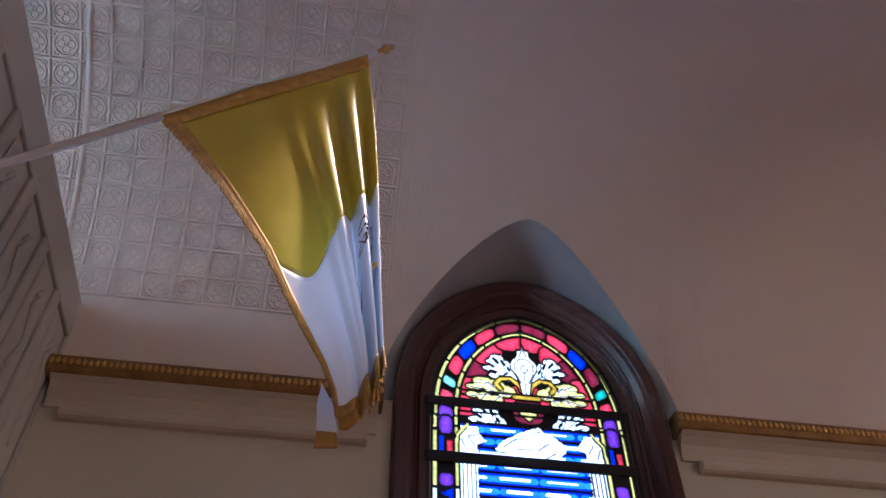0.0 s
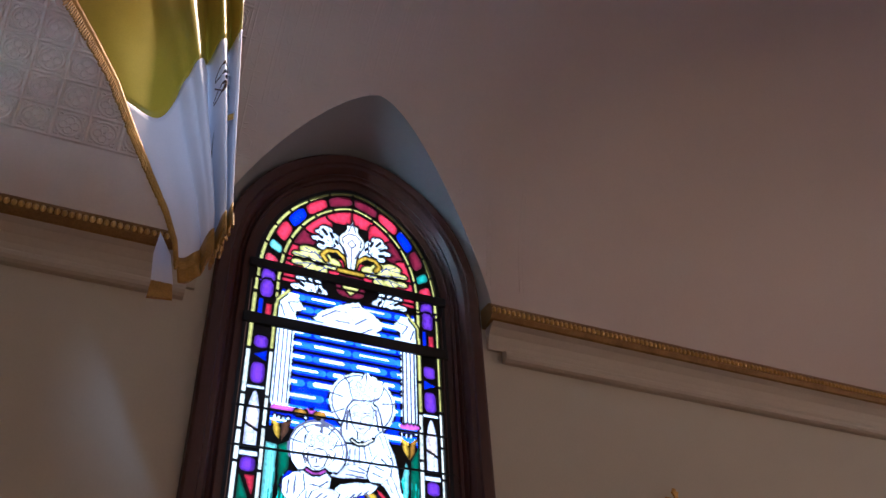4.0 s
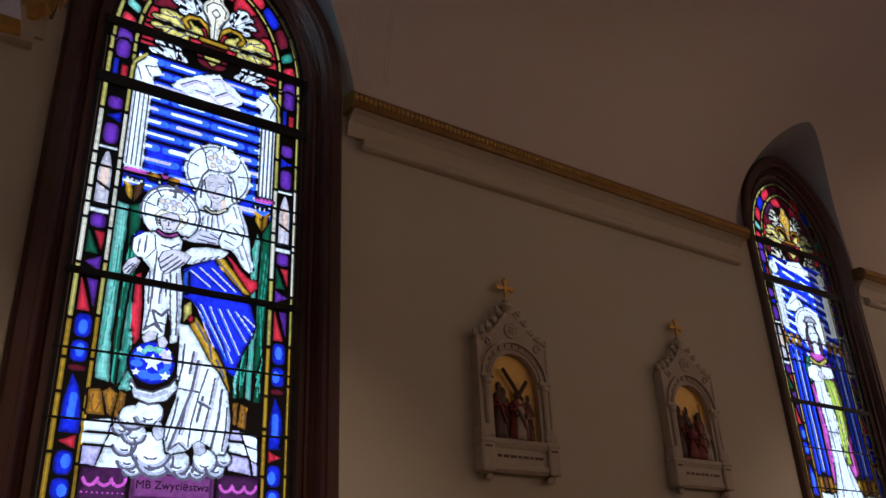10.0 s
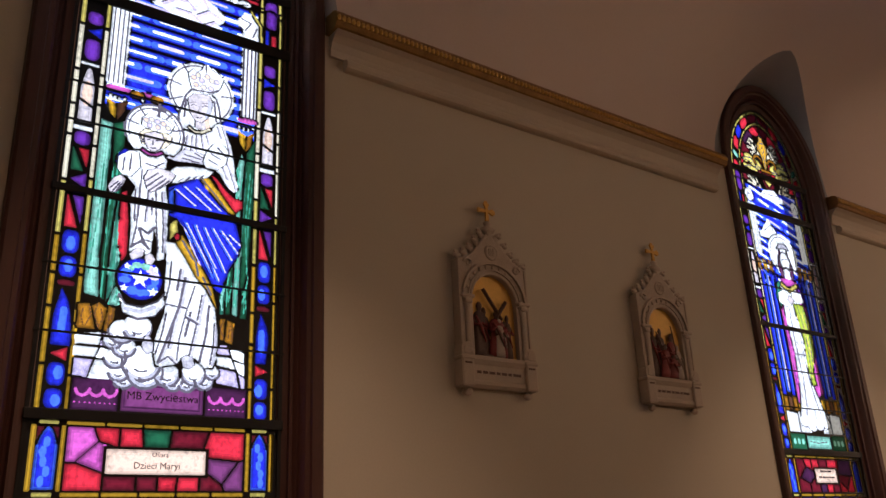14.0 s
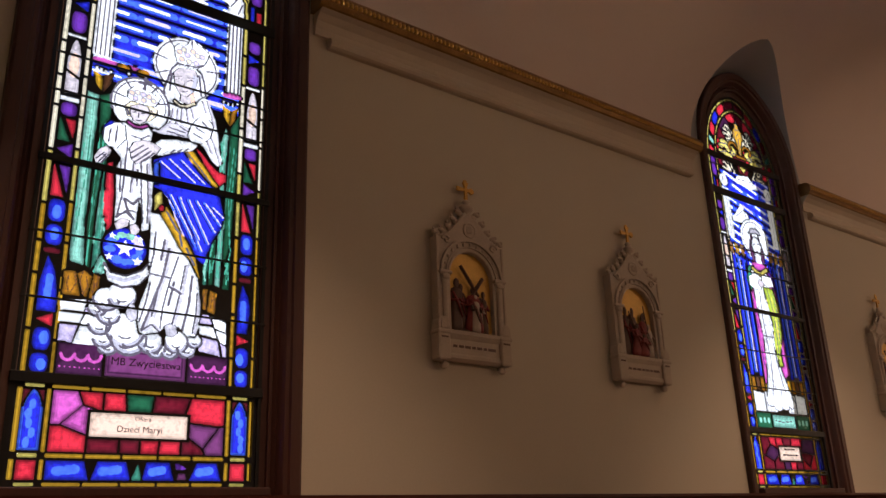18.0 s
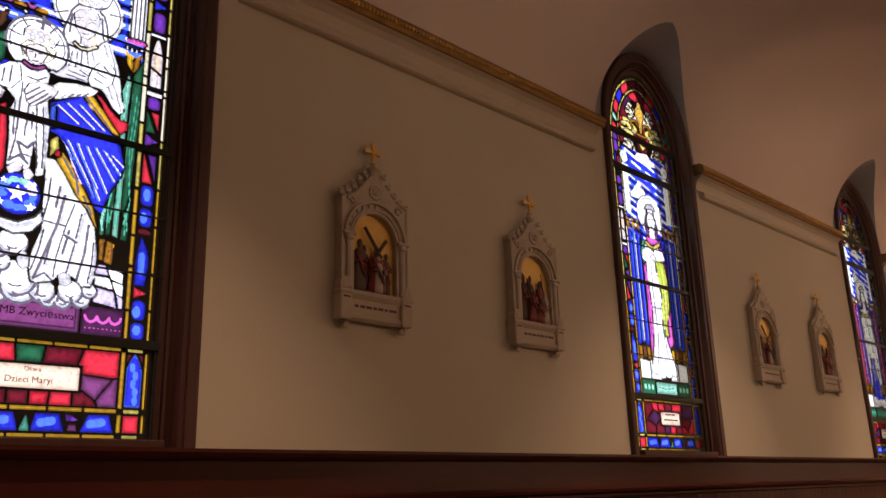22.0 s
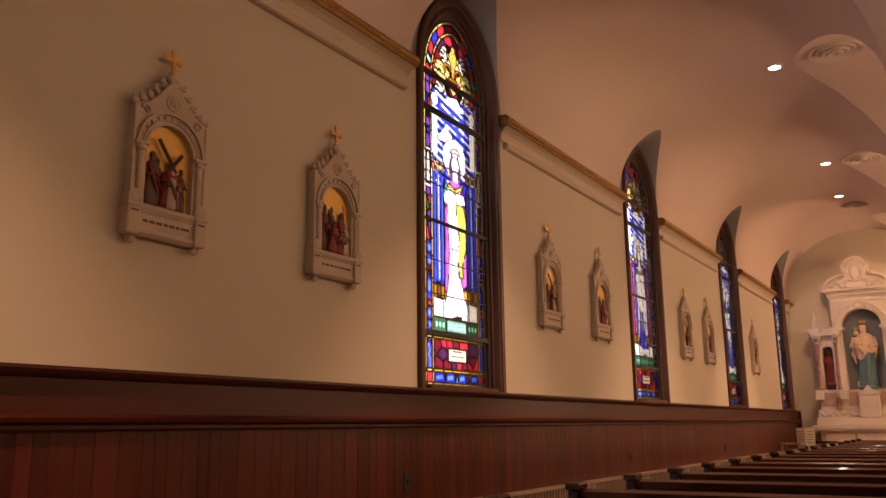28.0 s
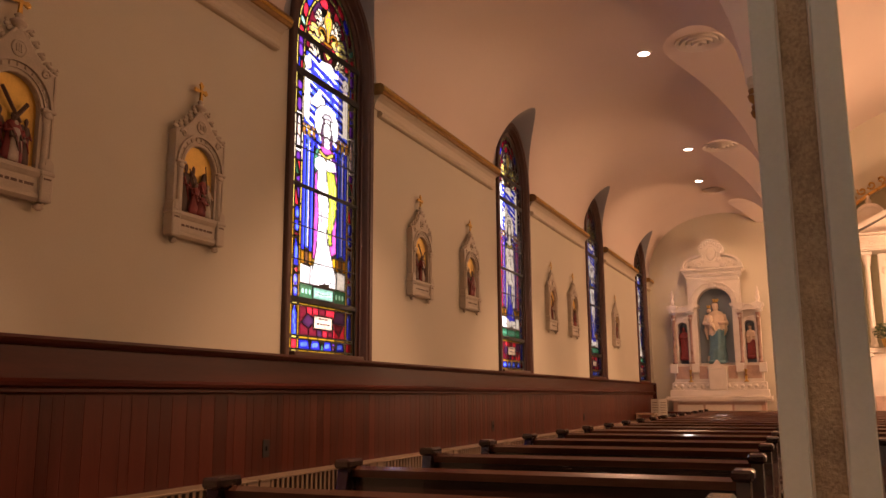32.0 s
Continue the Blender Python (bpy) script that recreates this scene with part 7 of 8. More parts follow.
for s in (-1, 1):
    for u, v, r in ((0.27, 4.1, 0.075), (0.2, 4.55, 0.05), (0.17, 4.2, 0.045)):
        pts = [(s * (u + r * math.cos(a) * (1 - a / 11)), -0.09, v + r * math.sin(a) * (1 - a / 11)) for a in [0.5 * k for k in range(17)]]
        part("volute", tube(bmesh.new(), pts, 0.02, 6), MARBLE, slab, smooth=True)
for k in range(-2, 3):
    part("palmette", ball(bmesh.new(), (0.05 * k, -0.09, 4.655 - 0.012 * k * k), 0.03, 7, 5, (0.7, 0.5, 1.5)), MARBLE, slab, smooth=True)
for k in range(1, 14):
    a = math.pi * k / 14
    part("rosette", ball(bmesh.new(), (-0.445 * math.cos(a), 0.05, 3.18 + 0.445 * math.sin(a)), 0.026, 8, 5, (1, 0.5, 1)), MARBLE, alt)
for s in (-1, 1):
    part("impost", prism(bmesh.new(), [(s * 0.47 - 0.1, 3.1), (s * 0.47 + 0.1, 3.1), (s * 0.47 + 0.12, 3.17), (s * 0.47 - 0.12, 3.17)], 1, -0.06, 0.3), MARBLE, alt)
part("keystone", ball(bmesh.new(), (0, 0.02, 3.62), 0.07, 10, 6, (1.2, 0.6, 1)), MARBLE, alt)
for s in (-1, 1):
    part("vine_carving", tube(bmesh.new(), [(s * (0.56 * math.cos(a)), 0.085, 3.2 + 0.45 * math.sin(a)) for a in [0.45 + 0.1 * k for k in range(9)]], 0.025, 6), MARBLE, alt)
for x in (-0.76, 0.76):
    part("predella_panel", boxed((x - 0.2, 0.085, 1.42), (x + 0.2, 0.1, 1.72), 0.004), ROSE, pedestal)
for x in (-0.33, 0.33):
    part("predella_panel", boxed((x - 0.1, 0.085, 1.42), (x + 0.1, 0.1, 1.72), 0.004), ROSE, pedestal)
bm = bmesh.new()
for k in range(26):
    box(bm, (-0.63 + 0.05 * k, -0.018, 3.885), (-0.605 + 0.05 * k, 0.02, 3.94))
tagged(part("dentils", bm, MARBLE, alt), kind="stuff")
bm = bmesh.new()
for k in range(33):
    q = math.pi * k / 32
    ball(bm, (-0.52 * math.cos(q), 0.02, 3.18 + 0.52 * math.sin(q)), 0.022, 6, 4)
for s in (-1, 1):
    for k in range(24):
        ball(bm, (s * (0.60 - 0.01), 0.08, 1.85 + 0.055 * k), 0.016, 5, 4)
    for k in range(11):
        ball(bm, (s * (0.49 + 0.05 * k), -0.05, 3.125), 0.017, 5, 4)
tagged(part("beading", bm, MARBLE, alt), kind="stuff")
for s in (-1, 1):
    for x in (0.5, 1.0):
        part("pedestal_block", boxed((s * x - 0.085, 0.0, 1.56), (s * x + 0.085, 0.12, 1.78), 0.006), MARBLE, alt)
rnd = random.Random(8)
for x0, x1, z0, z1, y, n in ((-0.95, 0.95, 1.36, 1.5, -0.005, 30), (-0.58, -0.42, 3.3, 3.68, 0.095, 8), (0.42, 0.58, 3.3, 3.68, 0.095, 8), (-1.0, -0.5, 3.02, 3.06, -0.042, 9), (0.5, 1.0, 3.02, 3.06, -0.042, 9)):
    bm = bmesh.new()
    for k in range(n):
        x, z, r = x0 + (x1 - x0) * (k + 0.5) / n, z0 - 0.2 + (z1 - z0) * rnd.random(), rnd.uniform(0.012, 0.024)
        pts = [(x + r * 1.4 * math.cos(q + k) * (1 - q / 8), y, z + r * 1.4 * math.sin(q + k) * (1 - q / 8)) for q in [0.8 * i for i in range(7)]]
        tube(bm, pts, 0.009, 4)
    tagged(part("carved_leaves", bm, MARBLE, alt), kind="stuff")
statue("statue", (AX, AY + 0.22, 2.03), 1.5, (TEALROBE, CREAMROBE, DARKTOP, GOLD), "painted plaster statue in teal and cream in the niche", True)
for s in (-1, 1):
    statue("small_statue", (AX + s * 0.76, AY + 0.25, 2.13), 0.78, (REDROBE, CREAMROBE if s > 0 else REDROBE, DARKTOP), "small painted statue in red in a side niche")
BRASS = surface("brass", (0.55, 0.33, 0.10), 0.3, 0.9, vary=0.2, scale=9)
for s in (-1, 1):
    thing = empty("candlestick", pose(AX + s * 0.62, AY + 0.02, 1.54), "brass candlestick with a white candle on the altar", "candlestick", "altar candlesticks")
    part("stem", lathe(bmesh.new(), [(0.06, 0), (0.06, 0.02), (0.02, 0.05), (0.03, 0.12), (0.015, 0.2), (0.04, 0.27), (0.04, 0.29)], 12), BRASS, thing, smooth=True)
    part("candle", lathe(bmesh.new(), [(0.016, 0.29), (0.016, 0.47), (0.004, 0.48)], 10), MARBLE, thing)

# ---- high altar in the sanctuary, seen past the pillar ----
HX, HY = 7.12, 21.63
high = empty("high_altar", pose(HX, HY, 0.0), "white marble high altar with columns and a pediment", "altar")
part("altar_block", boxed((-1.5, -1.0, 0.3), (1.5, -0.2, 1.3), 0.01), ROSE, high)
part("plinth", boxed((-2.3, -0.2, 0.0), (2.3, 0.6, 2.2), 0.01), MARBLE, high)
part("lower_cornice", boxed((-2.4, -0.26, 2.2), (2.4, 0.6, 2.32), 0.02), MARBLE, high)
part("screen", boxed((-2.25, 0.2, 2.32), (2.25, 0.6, 4.66), 0.01), MARBLE, high)
for k in range(10):
    x = -2.1 + 0.38 * k
    if k % 2:
        pil = part("pilaster", boxed((x - 0.13, 0.1, 2.32), (x + 0.13, 0.2, 4.62), 0.01), MARBLE, high)
        part("pilaster_panel", ring_arch(bmesh.new(), half_arch(0.085, 2.5, 3.5, 0.085), half_arch(0.06, 2.53, 3.5, 0.06), 1, 0.07, 0.1), MARBLE, pil)
        pil.children[-1].location.x = x
        part("medallion", ball(bmesh.new(), (x, 0.09, 4.2), 0.07, 10, 6, (1, 0.4, 1.5)), MARBLE, pil, smooth=True)
    else:
        c = part("column", lathe(bmesh.new(), [(0.09, 2.32), (0.09, 2.42), (0.065, 2.46), (0.058, 4.3), (0.08, 4.34), (0.11, 4.54), (0.11, 4.62)], 14, (x, 0.0, 0)), MARBLE, high, smooth=True)
        part("capital", boxed((x - 0.12, -0.12, 4.58), (x + 0.12, 0.12, 4.66), 0.01), MARBLE, c)
for z0, z1, y in ((4.66, 4.7, -0.21), (4.7, 4.76, -0.225), (5.0, 5.03, -0.25), (5.06, 5.1, -0.29)):
    part("moulding", boxed((-2.3, y, z0), (2.3, -0.1, z1), 0.01), MARBLE, high)
part("entablature", prism(bmesh.new(), [(-2.25, 4.66), (2.25, 4.66), (2.25, 4.95), (2.35, 5.02), (2.35, 5.12), (-2.35, 5.12), (-2.35, 5.02), (-2.25, 4.95)], 1, -0.2, 0.6), MARBLE, high)
bm = bmesh.new()
for k in range(44):
    box(bm, (-2.24 + 0.1 * k, -0.24, 4.88), (-2.19 + 0.1 * k, -0.19, 4.95))
tagged(part("dentils", bm, MARBLE, high), kind="stuff")
part("pediment_field", prism(bmesh.new(), [(-2.3, 5.12), (2.3, 5.12), (0, 6.3)], 1, 0.0, 0.4), MARBLE, high)
for s in (-1, 1):
    part("raking_cornice", prism(bmesh.new(), [(s * 2.4, 5.12), (s * 2.4, 5.24), (0, 6.46), (0, 6.32)], 1, -0.16, 0.4), MARBLE, high)
    block = part("arched_block", prism(bmesh.new(), half_arch(0.33, 5.12, 5.62, 0.3, 18), 1, 0.42, 0.7), MARBLE, high)
    block.location.x = s * 1.9
    rim = part("block_rim", ring_arch(bmesh.new(), half_arch(0.35, 5.12, 5.62, 0.33, 18), half_arch(0.28, 5.12, 5.62, 0.25, 18), 1, 0.38, 0.42), MARBLE, block)
    part("finial", lathe(bmesh.new(), [(0.08, 5.93), (0.05, 5.98), (0.075, 6.04), (0.03, 6.1), (0.045, 6.14), (0.01, 6.19)], 10, (0, 0.55, 0)), MARBLE, block, smooth=True)
part("ledge_niche", ring_arch(bmesh.new(), half_arch(0.24, 1.35, 1.8, 0.24), half_arch(0.17, 1.35, 1.8, 0.17), 1, -0.26, -0.2), MARBLE, high)
high.children[-1].location.x = -1.85
part("lower_panel", boxed((-2.2, -0.24, 0.3), (-1.5, -0.2, 1.2), 0.01), ROSE, high, "rose marble panel")
for k in range(9):
    pts = [(-2.2 + 0.22 * k + 0.07 * math.cos(a) * (1 - a / 9), -0.21, 4.82 + 0.05 * math.sin(a) * (1 - a / 9)) for a in [0.6 * i for i in range(11)]]
    part("frieze_scroll", tube(bmesh.new(), pts, 0.013, 5), MARBLE, high)
    part("corbel", boxed((-2.2 + 0.38 * k - 0.05, -0.28, 2.1), (-2.2 + 0.38 * k + 0.05, -0.2, 2.2), 0.02), MARBLE, high)
for s in (-1, 1):
    part("block_panel", ring_arch(bmesh.new(), half_arch(0.2, 5.2, 5.6, 0.19, 14), half_arch(0.17, 5.23, 5.6, 0.16, 14), 1, 0.39, 0.42), MARBLE, high)
    high.children[-1].location.x = s * 1.9
SAGEWALL = surface("sage_apse_paint", (0.30, 0.27, 0.17), 0.7, vary=0.08, scale=2)
tagged(part("apse_panel", prism(bmesh.new(), half_arch(2.9, 2.0, 4.6, 2.2, 24), 1, 22.97, 22.995), SAGEWALL), "sage painted arched field behind the high altar", "wall panel", kind="structure")
bpy.data.objects["apse_panel"].location.x = HX
orn = empty("arch_stencil", pose(HX, 22.9, 4.6), "band of gilded scrolls over the sanctuary arch", "ornament")
part("band", ring_arch(bmesh.new(), [(-2.95 * math.cos(math.pi * k / 40), 2.3 * math.sin(math.pi * k / 40)) for k in range(41)], [(-2.87 * math.cos(math.pi * k / 40), 2.22 * math.sin(math.pi * k / 40)) for k in range(41)], 1, 0.0, 0.06), BRASS, orn)
for k in range(34):
    a = math.pi * (k + 0.5) / 34
    cx, cz = -3.08 * math.cos(a), 2.44 * math.sin(a)
    pts = [(cx + 0.11 * math.cos(b + k) * (1 - b / 9), 0.04, cz + 0.11 * math.sin(b + k) * (1 - b / 9)) for b in [0.6 * i for i in range(12)]]
    part("scroll", tube(bmesh.new(), pts, 0.028, 5), BRASS, orn)
LEAF = surface("dark_leaves", (0.03, 0.06, 0.02), 0.5, vary=0.4, scale=9)
rnd = random.Random(5)
plant = empty("potted_plant", pose(5.27, 21.23, 2.32), "dark green leafy plant on the high altar ledge", "plant")
part("pot", lathe(bmesh.new(), [(0.09, 0), (0.13, 0.2), (0.12, 0.2)], 12), BRASS, plant)
bm = bmesh.new()
for k in range(110):
    a, e, r = rnd.uniform(0, 6.28), rnd.uniform(-0.3, 1.3), rnd.uniform(0.1, 0.34)
    p = Vector((r * math.cos(a) * math.cos(e), r * math.sin(a) * math.cos(e), 0.3 + r * math.sin(e)))
    d = Vector((rnd.uniform(-1, 1), rnd.uniform(-1, 1), rnd.uniform(-0.5, 1))).normalized() * 0.07
    s = d.orthogonal().normalized() * 0.022
    bm.faces.new([bm.verts.new(v) for v in (p - d, p + s, p + d, p - s)])
tagged(part("leaves", bm, LEAF, plant), kind="stuff")

# ---- small things by the front pews ----
PAPER = surface("white_card", (0.72, 0.66, 0.56), 0.7, vary=0.04)
easel = empty("sign_stand", pose(0.46, 17.98, 0), "white folded card on a slim wooden stand", "sign")
part("leg", tube(bmesh.new(), [(0, 0, 0), (0, 0, 0.8)], 0.02, 8), PEWWOOD, easel)
part("foot", boxed((-0.15, -0.15, 0), (0.15, 0.15, 0.03), 0.005), PEWWOOD, easel)
for a in (-1, 1):
    card = part("card", boxed((-0.09, -0.006, 0.8), (0.09, 0.006, 1.16)), PAPER, easel)
    card.matrix_local = pose(a * 0.085, 0, 0, 0, 0, 14 * a)
    for k in range(5):
        part("text_line", boxed((-0.06, -0.009, 0.86 + 0.055 * k), (0.06, -0.0065, 0.873 + 0.055 * k)), GRILLE, card)
rail = empty("altar_rail", pose(1.9, 18.2, 0), "low wooden rail before the side altar", "rail")
part("handrail", boxed((-1.6, -0.05, 0.84), (1.6, 0.05, 0.89), 0.012), RAILWOOD, rail)
for k in range(9):
    part("baluster", lathe(bmesh.new(), [(0.03, 0), (0.03, 0.1), (0.018, 0.16), (0.035, 0.4), (0.018, 0.7), (0.03, 0.84)], 8, (-1.5 + 0.375 * k, 0, 0)), RAILWOOD, rail)
chair = empty("kneeler_frame", pose(0.27, 17.5, 0), "small pale wooden frame seat by the wall", "stool")
PALEWOOD = surface("pale_wood", (0.42, 0.28, 0.18), 0.45, vary=0.2, scale=5)
part("top_board", boxed((-0.2, -0.2, 0.84), (0.2, 0.2, 0.87), 0.005), PALEWOOD, chair)
for x in (-0.17, 0.17):
    for y in (-0.17, 0.17):
        part("leg", boxed((x - 0.02, y - 0.02, 0), (x + 0.02, y + 0.02, 0.84)), PALEWOOD, chair)

# ---- rear transverse arch with carved panels ----
RELIEF = surface("grey_carved_plaster", (0.46, 0.43, 0.38), 0.7, vary=0.1, scale=3, fine=60, bump=0.1)
screen = empty("panelled_screen", pose(0, REAR, 0), "grey painted screen of tall recessed panels with carved scrolls", "screen", "", "structure")
part("wall_face", boxed((0, -0.3, 0), (AISLE + 0.3, -0.02, 4.44)), RELIEF, screen)
part("top_rail", boxed((0, -0.32, 4.26), (AISLE + 0.3, 0.0, 4.47), 0.006), RELIEF, screen)
for k in range(11):
    x = 0.315 * k
    part("stile", boxed((max(0.0, x - 0.055), -0.02, 2.4), (x + 0.02, 0.0, 4.26), 0.005), RELIEF, screen)
    part("panel", boxed((x + 0.045, -0.02, 2.5), (x + 0.235, -0.006, 4.22), 0.008), RELIEF, screen)
    pts = [(x + 0.14 + 0.035 * math.sin(0.9 * i) * (1 - i / 16), -0.004, 4.12 - 0.05 * i) for i in range(12)]
    part("carved_scroll", tube(bmesh.new(), pts, [0.012 + 0.004 * math.sin(i) for i in range(12)], 6), RELIEF, screen)
part("lower_rail", boxed((0, -0.02, 2.2), (AISLE + 0.3, 0.0, 2.42), 0.006), RELIEF, screen)

# ---- pressed metal relief of the vault near the flag ----
TIN = surface("grey_painted_tin", (0.58, 0.56, 0.54), 0.5, vary=0.06, scale=2, fine=50, bump=0.03)
TABLE = []
acc, last = 0.0, None
for k in range(400):
    th = 0.0001 + (math.pi * 0.62) * k / 399
    x = MID - HALF * math.cos(th)
    p = Vector((x, 0, vault_z(x)))
    if last is not None:
        acc += (p - last).length
    TABLE.append((acc, p.x, p.z))
    last = p
ARC = np.array(TABLE)


def on_vault(s, y, lift):
    """The place at the arc length s from the springing, lifted off the vault."""
    x, z = np.interp(s, ARC[:, 0], ARC[:, 1]), np.interp(s, ARC[:, 0], ARC[:, 2])
    x2, z2 = np.interp(s + 0.01, ARC[:, 0], ARC[:, 1]), np.interp(s + 0.01, ARC[:, 0], ARC[:, 2])
    t = Vector((x2 - x, 0, z2 - z)).normalized()
    return Vector((x, y, z)) + Vector((t.z, 0, -t.x)) * lift


def clear_of_window(s, y):
    p = on_vault(s, y, 0)
    return p.z > lunette_z(y) + 0.06


def ridge(bm, pts, w, h):
    """A low raised line over the vault through (s, y) points."""
    rows = []
    for i, (s, y) in enumerate(pts):
        a, b = pts[max(i - 1, 0)], pts[min(i + 1, len(pts) - 1)]
        if i == 0 and pts[0] == pts[-1]:
            a = pts[-2]
        if i == len(pts) - 1 and pts[0] == pts[-1]:
            b = pts[1]
        d = Vector((b[0] - a[0], b[1] - a[1]))
        d = d.normalized() if d.length else Vector((1, 0))
        n = (-d.y * w, d.x * w)
        rows.append([bm.verts.new(on_vault(s + n[0] * k, y + n[1] * k, l)) for k, l in ((-1, 0.0), (-0.3, h), (0.3, h), (1, 0.0))])
    for a, b in zip(rows, rows[1:]):
        for k in range(3):
            bm.faces.new((a[k], a[k + 1], b[k + 1], b[k]))


bm = bmesh.new()
T = 0.152
for j in range(-9, 16):
    y0 = REAR + 0.1 + T * j
    for i in range(1, 17):
        s0 = 0.30 + T * i
        if not (clear_of_window(s0, y0) and clear_of_window(s0, y0 + T) and clear_of_window(s0, y0 + T / 2)):
            continue
        if j > 8:
            # plain seamed strips beyond the squares
            fade = max(0.25, 1 - 0.12 * (j - 8))
            for off in (0.0, 0.022, T / 2):
                ridge(bm, [(s0, y0 + off), (s0 + T / 2, y0 + off), (s0 + T, y0 + off)], 0.005, 0.0028 * fade)
            ridge(bm, [(s0, y0), (s0, y0 + T)], 0.005, 0.002 * fade)
            ridge(bm, [(s0 + T / 2 + 0.05 * math.cos(a), y0 + 0.09 + 0.05 * math.sin(a)) for a in [2 * math.pi * k / 10 for k in range(11)]], 0.006, 0.002 * fade)
            continue
        ridge(bm, [(s0, y0), (s0 + T / 2, y0), (s0 + T, y0)], 0.009, 0.008)
        ridge(bm, [(s0, y0), (s0, y0 + T / 2), (s0, y0 + T)], 0.009, 0.008)
        c = (s0 + T / 2, y0 + T / 2)
        ridge(bm, [(c[0] + 0.058 * math.cos(a), c[1] + 0.058 * math.sin(a)) for a in [2 * math.pi * k / 14 for k in range(15)]], 0.008, 0.007)
        for q in range(4):
            e = (c[0] + 0.026 * math.cos(q * math.pi / 2), c[1] + 0.026 * math.sin(q * math.pi / 2))
            ridge(bm, [(e[0] + 0.02 * math.cos(a), e[1] + 0.02 * math.sin(a)) for a in [2 * math.pi * k / 7 for k in range(8)]], 0.006, 0.005)
            f = (c[0] + 0.066 * math.cos(q * math.pi / 2 + 0.785), c[1] + 0.066 * math.sin(q * math.pi / 2 + 0.785))
            ridge(bm, [(f[0] + 0.012 * math.cos(a), f[1] + 0.012 * math.sin(a)) for a in [2 * math.pi * k / 5 for k in range(6)]], 0.005, 0.006)
for j in range(3):
    y0 = REAR + 0.1 + T * (17.5 + 1.3 * j)
    for off in (0.0, 0.022):
        run = [(0.2 + 0.06 * i, y0 + off) for i in range(45) if clear_of_window(0.2 + 0.06 * i, y0 + off)]
        if len(run) > 2:
            ridge(bm, run[:6 + 3 * j], 0.003, 0.0025)
tin = part("pressed_tin_relief", bm, VAULT, vault, "pressed metal pattern of circles in squares", True)
tin.data.set_sharp_from_angle(angle=radians(35))
bm = bmesh.new()
ridge(bm, [(0.3 + 0.06 * i, REAR - 0.16) for i in range(45)], 0.022, 0.012)
part("edge_strip", bm, VAULT, vault, smooth=True)

# ---- flag ----
YELLOW = surface("yellow_satin", (0.56, 0.45, 0.02), 0.42, vary=0.12, scale=6, fine=200, bump=0.03)
CLOTH = surface("white_satin", (0.90, 0.87, 0.92), 0.45, vary=0.05, scale=6, fine=200, bump=0.03)
FRINGE = surface("gold_fringe", (0.50, 0.29, 0.05), 0.5, 0.2, vary=0.4, scale=30, fine=200, bump=0.2)
STAFF = surface("white_staff", (0.62, 0.60, 0.62), 0.4, vary=0.08, scale=6)
FX = 1.6
P0, P1 = Vector((FX, -1.406, 3.898)), Vector((FX, -0.813, 4.432))
SLOPE = (P1 - P0).normalized()
flag = empty("flag", pose(FX, REAR, 3.26), "yellow and white satin flag with gold fringe on a slanted staff", "flag")


NEAR_EDGE = [(-1.408, 3.888), (-1.306, 3.756), (-1.179, 3.581), (-1.080, 3.423), (-1.007, 3.300), (-0.939, 3.152), (-0.874, 3.019), (-0.824, 2.923), (-0.791, 2.839), (-0.776, 2.757)]
FAR_EDGE = [(-0.813, 4.432), (-0.784, 4.187), (-0.756, 3.913), (-0.739, 3.700), (-0.729, 3.536), (-0.720, 3.387), (-0.710, 3.228), (-0.701, 3.104), (-0.693, 2.999), (-0.685, 2.905)]


def flag_point(a, b):
    """a: across the cloth from the fringed edge, b: down the cloth, which hangs in folds from the tip of the staff."""
    k = np.linspace(0, 1, len(NEAR_EDGE))
    n0, n1 = [np.interp(b, k, [p[i] for p in NEAR_EDGE]) + (NEAR_EDGE[-1][i] - NEAR_EDGE[-2][i]) * 9 * max(0.0, b - 1) for i in (0, 1)]
    f0, f1 = [np.interp(b, k, [p[i] for p in FAR_EDGE]) + (FAR_EDGE[-1][i] - FAR_EDGE[-2][i]) * 9 * max(0.0, b - 1) for i in (0, 1)]
    y, z = n0 + (f0 - n0) * a, n1 + (f1 - n1) * a
    g = min(1.0, max(0.0, b) * 1.6)
    inner = math.sin(math.pi * min(1.0, max(0.0, a)))
    w = max(0.0, a)
    deep = 1 / (1 + math.exp(-(w - 0.62) * 14))
    fold = (0.008 + 0.05 * deep) * math.sin(2 * math.pi * 3.1 * w ** 2.2 + 0.6) + 0.012 * math.sin(2 * math.pi * (2.1 * w + 0.25 * b)) * 0.3
    fold += 0.03 * math.exp(-((w - 0.5 - 0.06 * b) / 0.05) ** 2)
    x = g * fold + 0.004 * math.sin(7 * b + 5 * a) * inner
    z -= 0.05 * inner * b * (1 - a)
    return Vector((FX + x, y, z)) - Vector((FX, REAR, 3.26))


def cloth(name, a0, a1, b0, b1, na, nb, material, edge=None, label="", off=0.0):
    bm = bmesh.new()
    rows = []
    for i in range(na + 1):
        a = a0 + (a1 - a0) * i / na
        lo, hi = (b0(a) if callable(b0) else b0), (b1(a) if callable(b1) else b1)
        rows.append([bm.verts.new(flag_point(a, lo + (hi - lo) * k / nb) + Vector((off, 0, 0))) for k in range(nb + 1)])
    for r, s in zip(rows, rows[1:]):
        for k in range(nb):
            bm.faces.new((r[k], r[k + 1], s[k + 1], s[k]))
    ob = part(name, bm, material, flag, label, True)
    m = ob.modifiers.new("thickness", "SOLIDIFY")
    m.thickness = 0.003
    return ob


